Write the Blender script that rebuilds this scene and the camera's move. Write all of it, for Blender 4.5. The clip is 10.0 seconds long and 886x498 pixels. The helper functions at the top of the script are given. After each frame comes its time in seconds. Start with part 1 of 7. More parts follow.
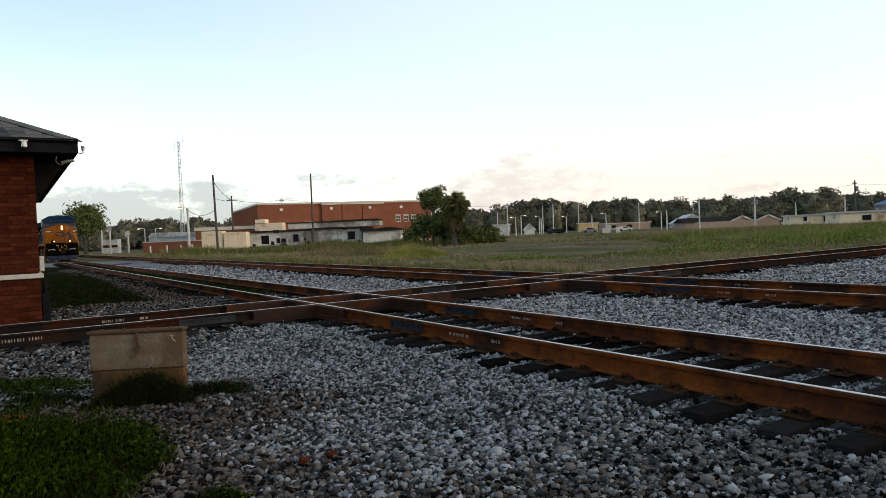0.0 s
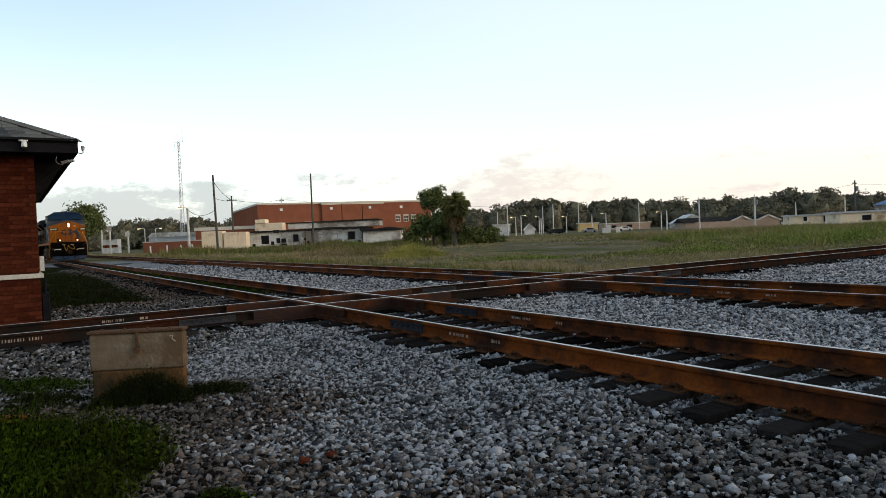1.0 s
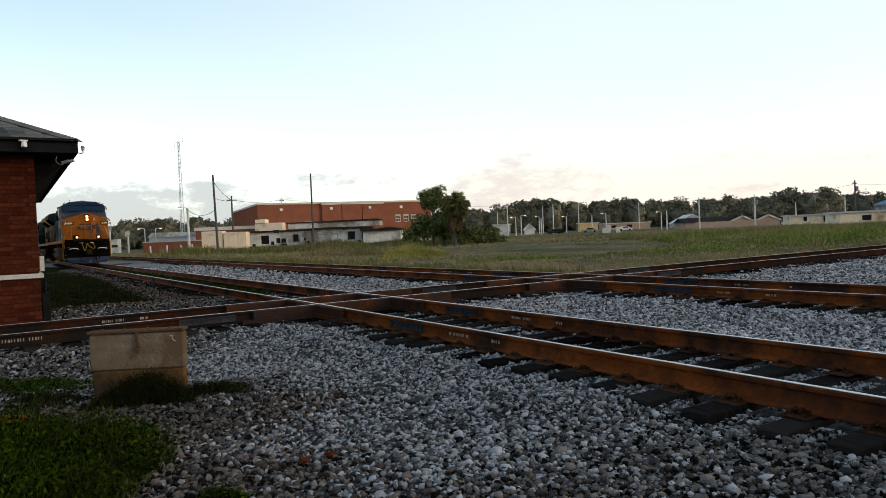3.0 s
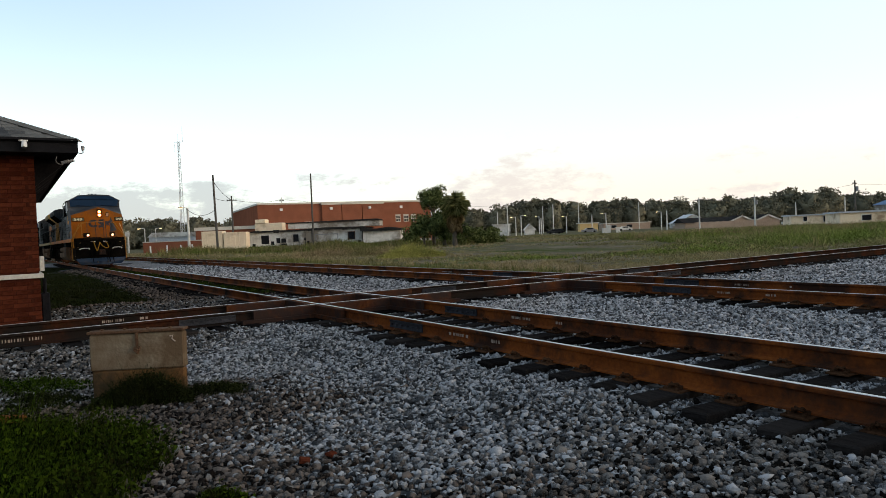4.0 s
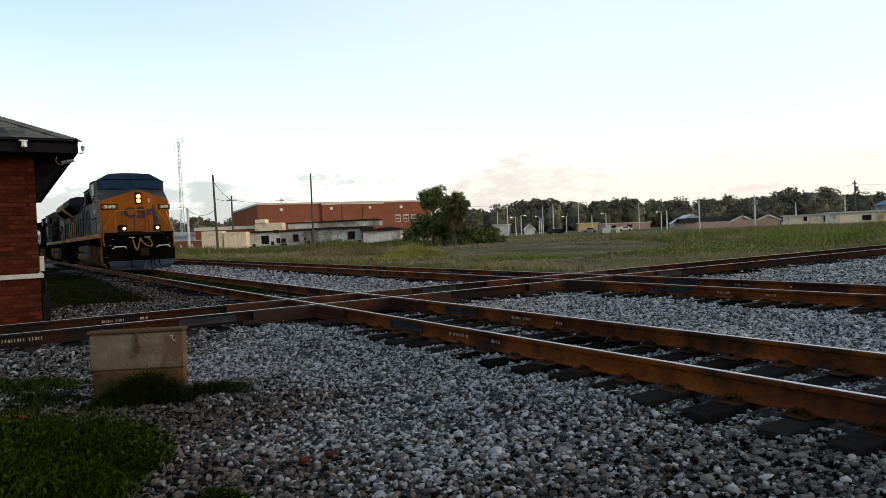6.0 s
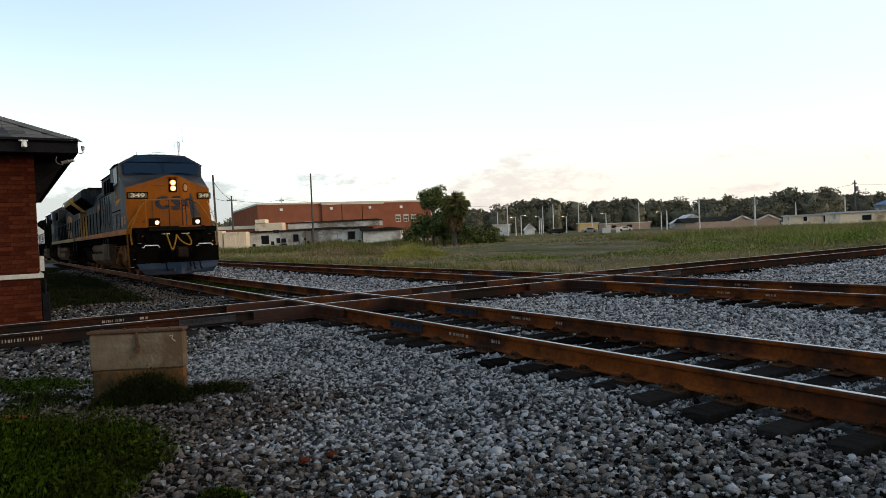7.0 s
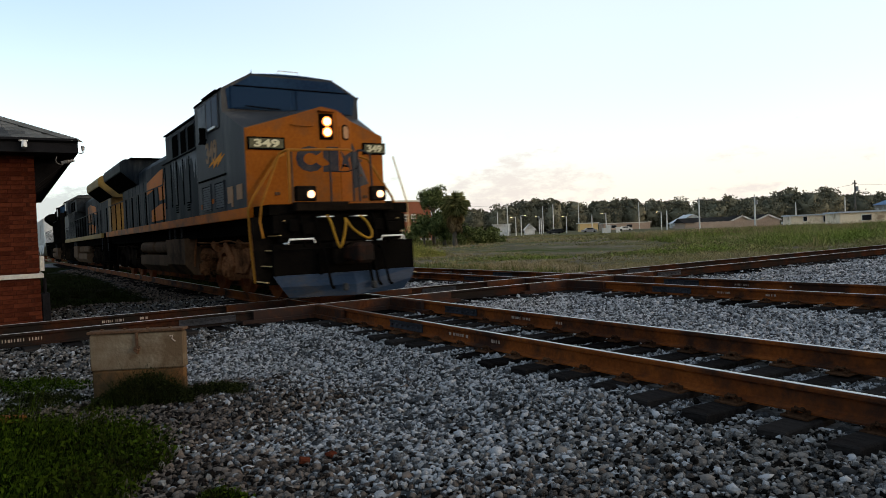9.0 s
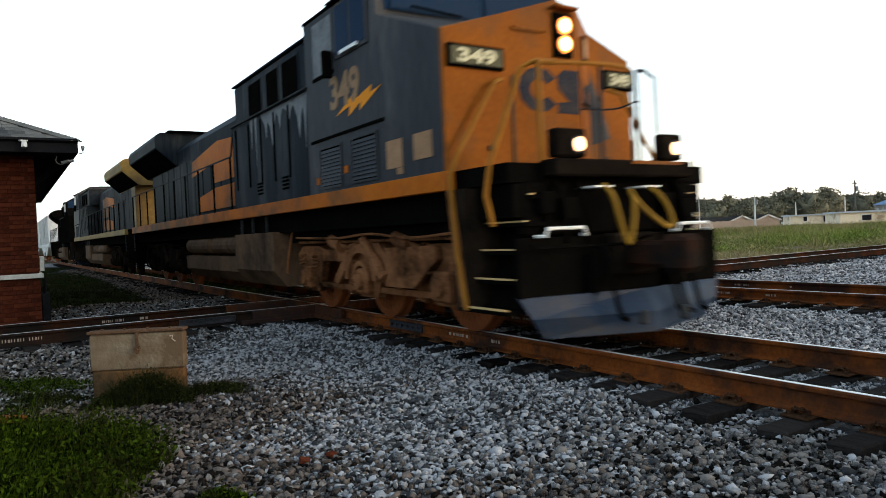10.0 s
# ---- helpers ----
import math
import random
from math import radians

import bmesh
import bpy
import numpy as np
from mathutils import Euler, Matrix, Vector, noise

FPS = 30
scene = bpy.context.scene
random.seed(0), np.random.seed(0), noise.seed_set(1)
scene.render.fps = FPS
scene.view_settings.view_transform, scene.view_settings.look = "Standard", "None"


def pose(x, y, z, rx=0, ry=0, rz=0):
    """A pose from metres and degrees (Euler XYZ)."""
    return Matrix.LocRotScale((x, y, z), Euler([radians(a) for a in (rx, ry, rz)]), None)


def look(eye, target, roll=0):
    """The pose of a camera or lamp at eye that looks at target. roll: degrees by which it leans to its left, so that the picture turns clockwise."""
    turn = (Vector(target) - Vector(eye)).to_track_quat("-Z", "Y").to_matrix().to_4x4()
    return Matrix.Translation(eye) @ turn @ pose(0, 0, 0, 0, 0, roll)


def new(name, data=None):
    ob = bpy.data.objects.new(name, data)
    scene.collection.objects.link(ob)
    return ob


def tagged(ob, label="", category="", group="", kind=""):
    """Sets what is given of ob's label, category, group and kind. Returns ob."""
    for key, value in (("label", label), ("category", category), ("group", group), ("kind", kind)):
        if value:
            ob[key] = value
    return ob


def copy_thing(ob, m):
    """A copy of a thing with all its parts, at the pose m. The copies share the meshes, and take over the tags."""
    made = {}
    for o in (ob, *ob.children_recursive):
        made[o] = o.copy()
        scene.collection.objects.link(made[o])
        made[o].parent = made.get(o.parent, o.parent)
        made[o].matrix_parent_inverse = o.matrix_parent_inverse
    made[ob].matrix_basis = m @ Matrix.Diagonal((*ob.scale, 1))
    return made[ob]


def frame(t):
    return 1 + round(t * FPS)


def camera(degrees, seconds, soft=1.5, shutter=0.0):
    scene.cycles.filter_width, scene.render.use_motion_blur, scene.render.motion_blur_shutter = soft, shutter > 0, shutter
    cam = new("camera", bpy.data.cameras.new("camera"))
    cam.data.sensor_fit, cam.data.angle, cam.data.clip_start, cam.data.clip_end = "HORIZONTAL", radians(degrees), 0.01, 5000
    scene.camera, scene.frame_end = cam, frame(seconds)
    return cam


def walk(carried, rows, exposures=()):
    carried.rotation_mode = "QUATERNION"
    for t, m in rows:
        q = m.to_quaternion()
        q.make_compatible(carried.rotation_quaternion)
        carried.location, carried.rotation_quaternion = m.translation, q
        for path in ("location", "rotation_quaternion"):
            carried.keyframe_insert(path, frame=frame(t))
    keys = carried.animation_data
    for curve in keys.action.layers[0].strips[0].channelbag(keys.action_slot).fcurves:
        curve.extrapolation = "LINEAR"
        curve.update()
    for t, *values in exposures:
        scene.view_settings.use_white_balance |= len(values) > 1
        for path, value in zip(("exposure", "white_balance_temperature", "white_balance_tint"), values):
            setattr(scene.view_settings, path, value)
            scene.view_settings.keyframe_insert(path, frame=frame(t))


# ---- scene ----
cam = camera(64.64, 10.0, soft=0.45, shutter=0.45)
EYE = (0.0, 0.0, 1.158)
VIEW = look(EYE, (0.0, 10.0, 1.158 - 0.2238), -2.396)
walk(cam, [(0.0, VIEW), (10.0, VIEW)], exposures=[(0.0, 0.10, 7080, 12), (8.5, 0.10, 7080, 12), (9.0, 0.10, 7080, 12), (9.5, 0.40, 7060, 11), (10.0, 0.82, 7120, 10)])

# ---- plan: s runs along the train's track towards the viewer, t across it, away from the viewer ----
A0 = Vector((4.6114, 2.8854, 0.0))
AS = Vector((0.53043, -0.84773, 0.0))
AT = Vector((0.84773, 0.53043, 0.0))
A_DEG = math.degrees(math.atan2(AS.y, AS.x))
B0 = Vector((-6.8639, 10.2486, 0.0))
BS = Vector((0.83087, 0.55647, 0.0))
BT = Vector((-0.55647, 0.83087, 0.0))


def bend(s):
    return 0.0065 * min(s + 12.0, 0.0)


def on_a(s, t=0.0, z=0.0):
    return A0 + AS * s + AT * (t + bend(s)) + Vector((0, 0, z))


def on_b(u, v=0.0, z=0.0):
    return B0 + BS * u + BT * v + Vector((0, 0, z))


# ---- light ----
SUN_AZ, SUN_EL = 112.0, 6.0
world = bpy.data.worlds.new("evening_sky")
scene.world = world
world.use_nodes = True
wn, wl = world.node_tree.nodes, world.node_tree.links
sky = wn.new("ShaderNodeTexSky")
sky.sky_type = "NISHITA"
sky.sun_disc = False
sky.sun_elevation = radians(SUN_EL)
sky.sun_rotation = radians(SUN_AZ)
sky.air_density, sky.dust_density, sky.ozone_density = 1.0, 1.0, 2.0


def world_math(op, a, b=0.0, c=0.0):
    m = wn.new("ShaderNodeMath")
    m.operation = op
    for k, v in enumerate((a, b, c)):
        if hasattr(v, "links"):
            wl.new(v, m.inputs[k])
        else:
            m.inputs[k].default_value = v
    return m.outputs[0]


def world_mix(kind, fac, a, b):
    m = wn.new("ShaderNodeMix")
    m.data_type, m.blend_type = "RGBA", kind
    for key, v in (("Factor", fac), ("A", a), ("B", b)):
        if hasattr(v, "links"):
            wl.new(v, m.inputs[key])
        else:
            m.inputs[key].default_value = v
    return m.outputs["Result"]


# thin high haze over the whole sky pales its blue
pale = wn.new("ShaderNodeHueSaturation")
pale.inputs["Saturation"].default_value, pale.inputs["Value"].default_value = 0.62, 0.24
wl.new(sky.outputs[0], pale.inputs["Color"])
coord = wn.new("ShaderNodeTexCoord")
facing = wn.new("ShaderNodeVectorMath")
facing.operation = "DOT_PRODUCT"
wl.new(coord.outputs["Generated"], facing.inputs[0])
facing.inputs[1].default_value = (0.42, 0.90, 0.0)
side = wn.new("ShaderNodeMapRange")
side.interpolation_type = "SMOOTHSTEP"
side.inputs["From Min"].default_value, side.inputs["From Max"].default_value = -0.35, 0.55
side.inputs["To Min"].default_value, side.inputs["To Max"].default_value = 0.74, 1.0
wl.new(facing.outputs["Value"], side.inputs["Value"])
haze = world_mix("MULTIPLY", 1.0, (0.45, 0.56, 0.645, 1), side.outputs["Result"])
hazy = world_mix("ADD", 1.0, pale.outputs[0], haze)
axes = wn.new("ShaderNodeSeparateXYZ")
wl.new(coord.outputs["Generated"], axes.inputs[0])
blue_side, blue_high = wn.new("ShaderNodeMapRange"), wn.new("ShaderNodeMapRange")
for node, key, lo_v, hi_v in ((blue_side, "X", 0.25, -0.60), (blue_high, "Z", 0.06, 0.34)):
    node.interpolation_type = "SMOOTHSTEP"
    node.inputs["From Min"].default_value, node.inputs["From Max"].default_value = lo_v, hi_v
    wl.new(axes.outputs[key], node.inputs["Value"])
hazy = world_mix("MULTIPLY", world_math("MULTIPLY", blue_side.outputs["Result"], blue_high.outputs["Result"]), hazy, (0.59, 0.70, 0.83, 1))

# low clouds: long grey banks and a few bright heaps near the horizon
split = wn.new("ShaderNodeSeparateXYZ")
wl.new(coord.outputs["Generated"], split.inputs[0])
up = split.outputs["Z"]
flat = wn.new("ShaderNodeMapping")
flat.inputs["Scale"].default_value = (2.6, 2.6, 6.5)
wl.new(coord.outputs["Generated"], flat.inputs["Vector"])
bank = wn.new("ShaderNodeTexNoise")
bank.inputs["Scale"].default_value, bank.inputs["Detail"].default_value, bank.inputs["Roughness"].default_value = 4.6, 10.0, 0.66
wl.new(flat.outputs["Vector"], bank.inputs["Vector"])
low = wn.new("ShaderNodeMapRange")
low.inputs["From Min"].default_value, low.inputs["From Max"].default_value = 0.135, 0.02
low.inputs["To Min"].default_value, low.inputs["To Max"].default_value = -0.16, 0.10
wl.new(up, low.inputs["Value"])
cover = wn.new("ShaderNodeMapRange")
cover.interpolation_type = "SMOOTHSTEP"
cover.inputs["From Min"].default_value, cover.inputs["From Max"].default_value = 0.53, 0.70
heap = wn.new("ShaderNodeVectorMath")
heap.operation = "DOT_PRODUCT"
wl.new(coord.outputs["Generated"], heap.inputs[0])
heap.inputs[1].default_value = (0.105, 0.991, 0.075)
swell = wn.new("ShaderNodeMapRange")
swell.interpolation_type = "SMOOTHSTEP"
swell.inputs["From Min"].default_value, swell.inputs["From Max"].default_value = 0.990, 0.9985
swell.inputs["To Min"].default_value, swell.inputs["To Max"].default_value = 0.0, 0.135
wl.new(heap.outputs["Value"], swell.inputs["Value"])
leftward = wn.new("ShaderNodeMapRange")
leftward.interpolation_type = "SMOOTHSTEP"
leftward.inputs["From Min"].default_value, leftward.inputs["From Max"].default_value = -0.10, -0.42
wl.new(split.outputs["X"], leftward.inputs["Value"])
band = wn.new("ShaderNodeMapRange")
band.interpolation_type = "SMOOTHSTEP"
band.inputs["From Min"].default_value, band.inputs["From Max"].default_value = 0.115, 0.05
band.inputs["To Max"].default_value = 0.235
wl.new(up, band.inputs["Value"])
lobes = world_math("ADD", world_math("MULTIPLY", leftward.outputs["Result"], band.outputs["Result"]), swell.outputs["Result"])
wl.new(world_math("ADD", world_math("ADD", bank.outputs["Fac"], low.outputs["Result"]), lobes), cover.inputs["Value"])
# grey-blue to one side, warmer towards the low sun
warm = wn.new("ShaderNodeMapRange")
warm.interpolation_type = "SMOOTHSTEP"
warm.inputs["From Min"].default_value, warm.inputs["From Max"].default_value = -0.30, 0.15
wl.new(split.outputs["X"], warm.inputs["Value"])
glow_low = wn.new("ShaderNodeMapRange")
glow_low.interpolation_type = "SMOOTHSTEP"
glow_low.inputs["From Min"].default_value, glow_low.inputs["From Max"].default_value = 0.20, 0.0
wl.new(up, glow_low.inputs["Value"])
hazy = world_mix("MIX", world_math("MULTIPLY", world_math("MULTIPLY", warm.outputs["Result"], glow_low.outputs["Result"]), 0.75), hazy, (1.02, 0.95, 0.86, 1))
tint = world_mix("MIX", warm.outputs["Result"], (0.52, 0.59, 0.64, 1), (0.78, 0.745, 0.74, 1))
clouded = world_mix("MIX", world_math("MULTIPLY", cover.outputs["Result"], 0.8), hazy, tint)
wn["Background"].inputs[1].default_value = 1.0
wl.new(clouded, wn["Background"].inputs[0])

sun = new("sun", bpy.data.lights.new("sun", "SUN"))
sun.data.energy, sun.data.angle, sun.data.color = 1.0, radians(28), (1.0, 0.76, 0.52)
az = radians(90 - SUN_AZ)
sun.matrix_world = look((0, 0, 60), Vector((0, 0, 60)) - Vector((math.cos(az) * math.cos(radians(SUN_EL)), math.sin(az) * math.cos(radians(SUN_EL)), math.sin(radians(SUN_EL)))))

# ---- materials ----


def material(name, dark, light, scale=6.0, rough=0.8, metal=0.0, bump=0.15, fine=8.0, stain=None, stain_amount=0.35, spread=0.0, island=False, stretch=(1, 1, 1), specular=0.5):
    """A surface with two scales of variation, optional stains, and optional variation from piece to piece."""
    m = bpy.data.materials.new(name)
    m.use_nodes = True
    n, l = m.node_tree.nodes, m.node_tree.links
    b = n["Principled BSDF"]
    b.inputs["Metallic"].default_value = metal
    b.inputs["Specular IOR Level"].default_value = specular
    tc, mp = n.new("ShaderNodeTexCoord"), n.new("ShaderNodeMapping")
    mp.inputs["Scale"].default_value = stretch
    l.new(tc.outputs["Object"], mp.inputs["Vector"])
    big, small = n.new("ShaderNodeTexNoise"), n.new("ShaderNodeTexNoise")
    big.inputs["Scale"].default_value, big.inputs["Detail"].default_value = scale, 5.0
    small.inputs["Scale"].default_value, small.inputs["Detail"].default_value = scale * fine, 3.0
    for t in (big, small):
        l.new(mp.outputs["Vector"], t.inputs["Vector"])
    ramp = n.new("ShaderNodeValToRGB")
    ramp.color_ramp.elements[0].position, ramp.color_ramp.elements[1].position = 0.3, 0.72
    ramp.color_ramp.elements[0].color, ramp.color_ramp.elements[1].color = (*dark, 1), (*light, 1)
    blend = n.new("ShaderNodeMath")
    blend.operation = "MULTIPLY_ADD"
    blend.inputs[1].default_value = 0.45
    add = n.new("ShaderNodeMath")
    add.operation = "MULTIPLY"
    add.inputs[1].default_value = 0.55
    l.new(big.outputs["Fac"], add.inputs[0])
    l.new(small.outputs["Fac"], blend.inputs[0])
    l.new(add.outputs[0], blend.inputs[2])
    value = blend.outputs[0]
    if spread:
        info = n.new("ShaderNodeNewGeometry" if island else "ShaderNodeObjectInfo")
        shift = n.new("ShaderNodeMath")
        shift.operation = "MULTIPLY_ADD"
        shift.inputs[1].default_value, shift.inputs[2].default_value = spread, -spread / 2
        l.new(info.outputs["Random Per Island" if island else "Random"], shift.inputs[0])
        total = n.new("ShaderNodeMath")
        l.new(value, total.inputs[0])
        l.new(shift.outputs[0], total.inputs[1])
        value = total.outputs[0]
    l.new(value, ramp.inputs["Fac"])
    colour = ramp.outputs["Color"]
    if stain:
        patch, cut, mix = n.new("ShaderNodeTexNoise"), n.new("ShaderNodeValToRGB"), n.new("ShaderNodeMix")
        patch.inputs["Scale"].default_value, patch.inputs["Detail"].default_value = scale * 0.45, 8.0
        patch.inputs["Roughness"].default_value = 0.7
        l.new(mp.outputs["Vector"], patch.inputs["Vector"])
        cut.color_ramp.elements[0].position, cut.color_ramp.elements[1].position = 0.62 - stain_amount * 0.5, 0.74 - stain_amount * 0.4
        l.new(patch.outputs["Fac"], cut.inputs["Fac"])
        mix.data_type = "RGBA"
        l.new(cut.outputs["Color"], mix.inputs["Factor"])
        l.new(colour, mix.inputs["A"])
        mix.inputs["B"].default_value = (*stain, 1)
        colour = mix.outputs["Result"]
    l.new(colour, b.inputs["Base Color"])
    rr = n.new("ShaderNodeMapRange")
    rr.inputs["To Min"].default_value, rr.inputs["To Max"].default_value = max(rough - 0.12, 0.02), min(rough + 0.12, 1.0)
    l.new(small.outputs["Fac"], rr.inputs["Value"])
    l.new(rr.outputs["Result"], b.inputs["Roughness"])
    if bump:
        bp = n.new("ShaderNodeBump")
        bp.inputs["Strength"].default_value, bp.inputs["Distance"].default_value = bump, 0.02
        l.new(small.outputs["Fac"], bp.inputs["Height"])
        l.new(bp.outputs["Normal"], b.inputs["Normal"])
    return m


def glowing(name, colour, strength):
    m = bpy.data.materials.new(name)
    m.use_nodes = True
    b = m.node_tree.nodes["Principled BSDF"]
    b.inputs["Base Color"].default_value = (*colour, 1)
    b.inputs["Emission Color"].default_value = (*colour, 1)
    b.inputs["Emission Strength"].default_value = strength
    return m


def pane_glass(name, colour, rough=0.08):
    m = bpy.data.materials.new(name)
    m.use_nodes = True
    b = m.node_tree.nodes["Principled BSDF"]
    b.inputs["Base Color"].default_value = (*colour, 1)
    b.inputs["Roughness"].default_value = rough
    b.inputs["Specular IOR Level"].default_value = 0.004
    return m


STONE = material("granite_ballast", (0.02904, 0.03001, 0.03194), (0.3049, 0.3069, 0.3194), 14, 0.9, specular=0.0, bump=0.3, spread=0.60, island=True)
STONE_DIRTY = material("grimy_ballast", (0.00528, 0.00484, 0.0044), (0.1452, 0.132, 0.1232), 14, 0.9, specular=0.0, bump=0.3, spread=0.66, island=True)
STONE_ONE = material("granite_stone", (0.018, 0.018, 0.018), (0.2115, 0.2052, 0.2025), 14, 0.9, specular=0.0, bump=0.3, spread=0.68)
STONE_BROWN = material("brown_stained_ballast", (0.007095, 0.005913, 0.005321), (0.1242, 0.09933, 0.08514), 14, 0.9, specular=0.0, bump=0.3, spread=0.6, island=True)
BED = material("ballast_bed", (0.008, 0.008, 0.008), (0.105, 0.106, 0.110), 9, 0.95, bump=0.8, fine=3, specular=0.0)
FRESH_BED = material("clean_gravel_bed", (0.035, 0.035, 0.037), (0.30, 0.298, 0.305), 12, 0.95, bump=0.8, fine=3, specular=0.0)
STONE_PALE = material("clean_pale_ballast", (0.0437, 0.0437, 0.046), (0.4025, 0.3979, 0.4082), 14, 0.9, specular=0.0, bump=0.3, spread=0.68, island=True)
SOIL = material("field_soil", (0.070, 0.058, 0.042), (0.19, 0.160, 0.118), 0.25, 0.95, bump=0.4, fine=20, stain=(0.060, 0.070, 0.026), stain_amount=0.36, specular=0.0)
# dark verge earth, with part of the passing train's shade put into its colour
DARK_SOIL = material("shade_dark_verge_earth", (0.007, 0.0063, 0.0042), (0.028, 0.0252, 0.0154), 1.2, 0.95, bump=0.5, fine=14, stain=(0.0098, 0.014, 0.0042), stain_amount=0.4, specular=0.0)
GRASS = material("field_grass", (0.0541, 0.06182, 0.01803), (0.2253, 0.2126, 0.07986), 0.12, 0.8, bump=0, fine=10, spread=0.5, island=True, stain=(0.2576, 0.1996, 0.1159), stain_amount=0.46, specular=0.0)
LUSH = material("lush_grass", (0.0459, 0.0675, 0.01215), (0.1958, 0.243, 0.0567), 0.3, 0.8, bump=0, fine=10, spread=0.6, island=True, stain=(0.2295, 0.189, 0.0972), stain_amount=0.28, specular=0.0)
STRAW = material("dry_straw_weeds", (0.06, 0.0552, 0.0216), (0.24, 0.192, 0.0936), 0.3, 0.8, bump=0, fine=10, spread=0.5, island=True, stain=(0.09, 0.114, 0.0264), stain_amount=0.36, specular=0.0)
WEED = material("green_weed", (0.003, 0.006, 0.0008), (0.036, 0.062, 0.006), 2.2, 0.7, bump=0, spread=0.9, island=True, specular=0.0, stain=(0.012, 0.012, 0.004), stain_amount=0.34)
BRIGHT_WEED = material("yellow_green_weed", (0.125, 0.125, 0.0275), (0.375, 0.3438, 0.1), 0.6, 0.8, bump=0, fine=10, spread=0.7, island=True, specular=0.0, stain=(0.125, 0.1313, 0.0375), stain_amount=0.25)
RED_WEED = material("reddish_seeding_weed", (0.120, 0.084, 0.046), (0.33, 0.235, 0.140), 0.5, 0.8, bump=0, fine=10, spread=0.6, island=True, specular=0.0, stain=(0.095, 0.100, 0.032), stain_amount=0.32)
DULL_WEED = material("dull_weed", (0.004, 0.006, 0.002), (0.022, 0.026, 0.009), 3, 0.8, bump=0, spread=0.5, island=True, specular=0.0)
LEAF = material("tree_foliage", (0.0312, 0.04368, 0.0156), (0.1482, 0.1716, 0.0624), 0.6, 0.8, bump=0, spread=0.6, island=True, specular=0.0)
# paler and flatter than LEAF: the haze of distance is put into the colour
FAR_LEAF = material("hazed_distant_foliage", (0.0825, 0.08, 0.0575), (0.1875, 0.17, 0.115), 0.05, 0.9, bump=0, spread=0.40, island=True, specular=0.0)
PALM = material("palm_frond", (0.0682, 0.0748, 0.0286), (0.231, 0.2255, 0.0935), 0.8, 0.7, bump=0, spread=0.6, island=True, specular=0.0)
DEAD_PALM = material("dead_palm_frond", (0.100, 0.070, 0.034), (0.26, 0.185, 0.095), 0.8, 0.8, bump=0, spread=0.6, island=True, specular=0.0)
BARK = material("bark", (0.03, 0.025, 0.02), (0.10, 0.085, 0.065), 4, 0.95, bump=0.6)
RAIL_RUST = material("rusty_rail_steel", (0.078, 0.018, 0.004), (0.225, 0.064, 0.014), 2.2, 0.8, specular=0.05, bump=0.25, fine=12, stain=(0.030, 0.014, 0.009), stain_amount=0.34)
RAIL_DARK = material("dark_rail_steel", (0.01485, 0.00675, 0.00405), (0.0621, 0.0216, 0.0108), 2.2, 0.8, specular=0.0, bump=0.25, fine=12, stain=(0.0135, 0.0108, 0.00945), stain_amount=0.5)
RAIL_TOP = material("polished_rail_head", (0.30, 0.30, 0.30), (0.60, 0.59, 0.58), 3, 0.36, metal=1.0, bump=0.05)
RAIL_TOP_DULL = material("dull_rail_head", (0.26, 0.25, 0.24), (0.46, 0.45, 0.44), 3, 0.45, metal=0.9, bump=0.1)
MANGANESE = material("crossing_casting", (0.0234, 0.0078, 0.0039), (0.1014, 0.0351, 0.0143), 2.5, 0.75, specular=0.01, bump=0.3, stain=(0.0286, 0.0182, 0.0156), stain_amount=0.42)
JOINT = material("joint_bar_steel", (0.010, 0.011, 0.014), (0.040, 0.040, 0.046), 5, 0.7, specular=0.1, bump=0.3)
TIE = material("creosoted_timber", (0.004, 0.0035, 0.0035), (0.024, 0.021, 0.020), 2.5, 0.9, specular=0.0, bump=0.6, fine=9, spread=0.4, stretch=(1, 9, 3))
PLATE = material("rusty_tie_plate", (0.021, 0.0108, 0.0066), (0.078, 0.039, 0.0216), 7, 0.8, bump=0.3, spread=0.3, specular=0.0)
MARK = material("faded_white_paint", (0.16, 0.11, 0.08), (0.38, 0.31, 0.26), 20, 0.8, bump=0.1)
BRICK = material("depot_brick", (0.0345, 0.00897, 0.005175), (0.0782, 0.0207, 0.01092), 4, 0.9, bump=0.3, spread=0.45, specular=0.0)
MORTAR = material("brick_wall_mortar", (0.026, 0.008, 0.005), (0.052, 0.016, 0.010), 6, 0.95, bump=0.4, specular=0.0)
LEDGE = material("limestone_ledge", (0.30, 0.28, 0.25), (0.55, 0.52, 0.47), 3, 0.85, bump=0.25)
SHINGLE = material("slate_shingle", (0.03, 0.03, 0.03), (0.12, 0.112, 0.10), 4, 0.8, specular=0.1, bump=0.4, spread=0.5)
SOFFIT = material("dark_eave_paint", (0.004, 0.004, 0.005), (0.014, 0.014, 0.016), 3, 0.7, specular=0.03, bump=0.1)
CAMERA_WHITE = material("white_casing", (0.5, 0.5, 0.5), (0.75, 0.75, 0.75), 6, 0.4, bump=0.02)
CASING_GREY = material("grey_casing", (0.10, 0.10, 0.11), (0.25, 0.25, 0.26), 6, 0.4, bump=0.02)
STAINED_CONCRETE = material("rust_stained_concrete", (0.10, 0.046, 0.018), (0.27, 0.130, 0.052), 2.6, 0.9, bump=0.3, fine=14, stain=(0.05, 0.034, 0.020), stain_amount=0.45, specular=0.0)
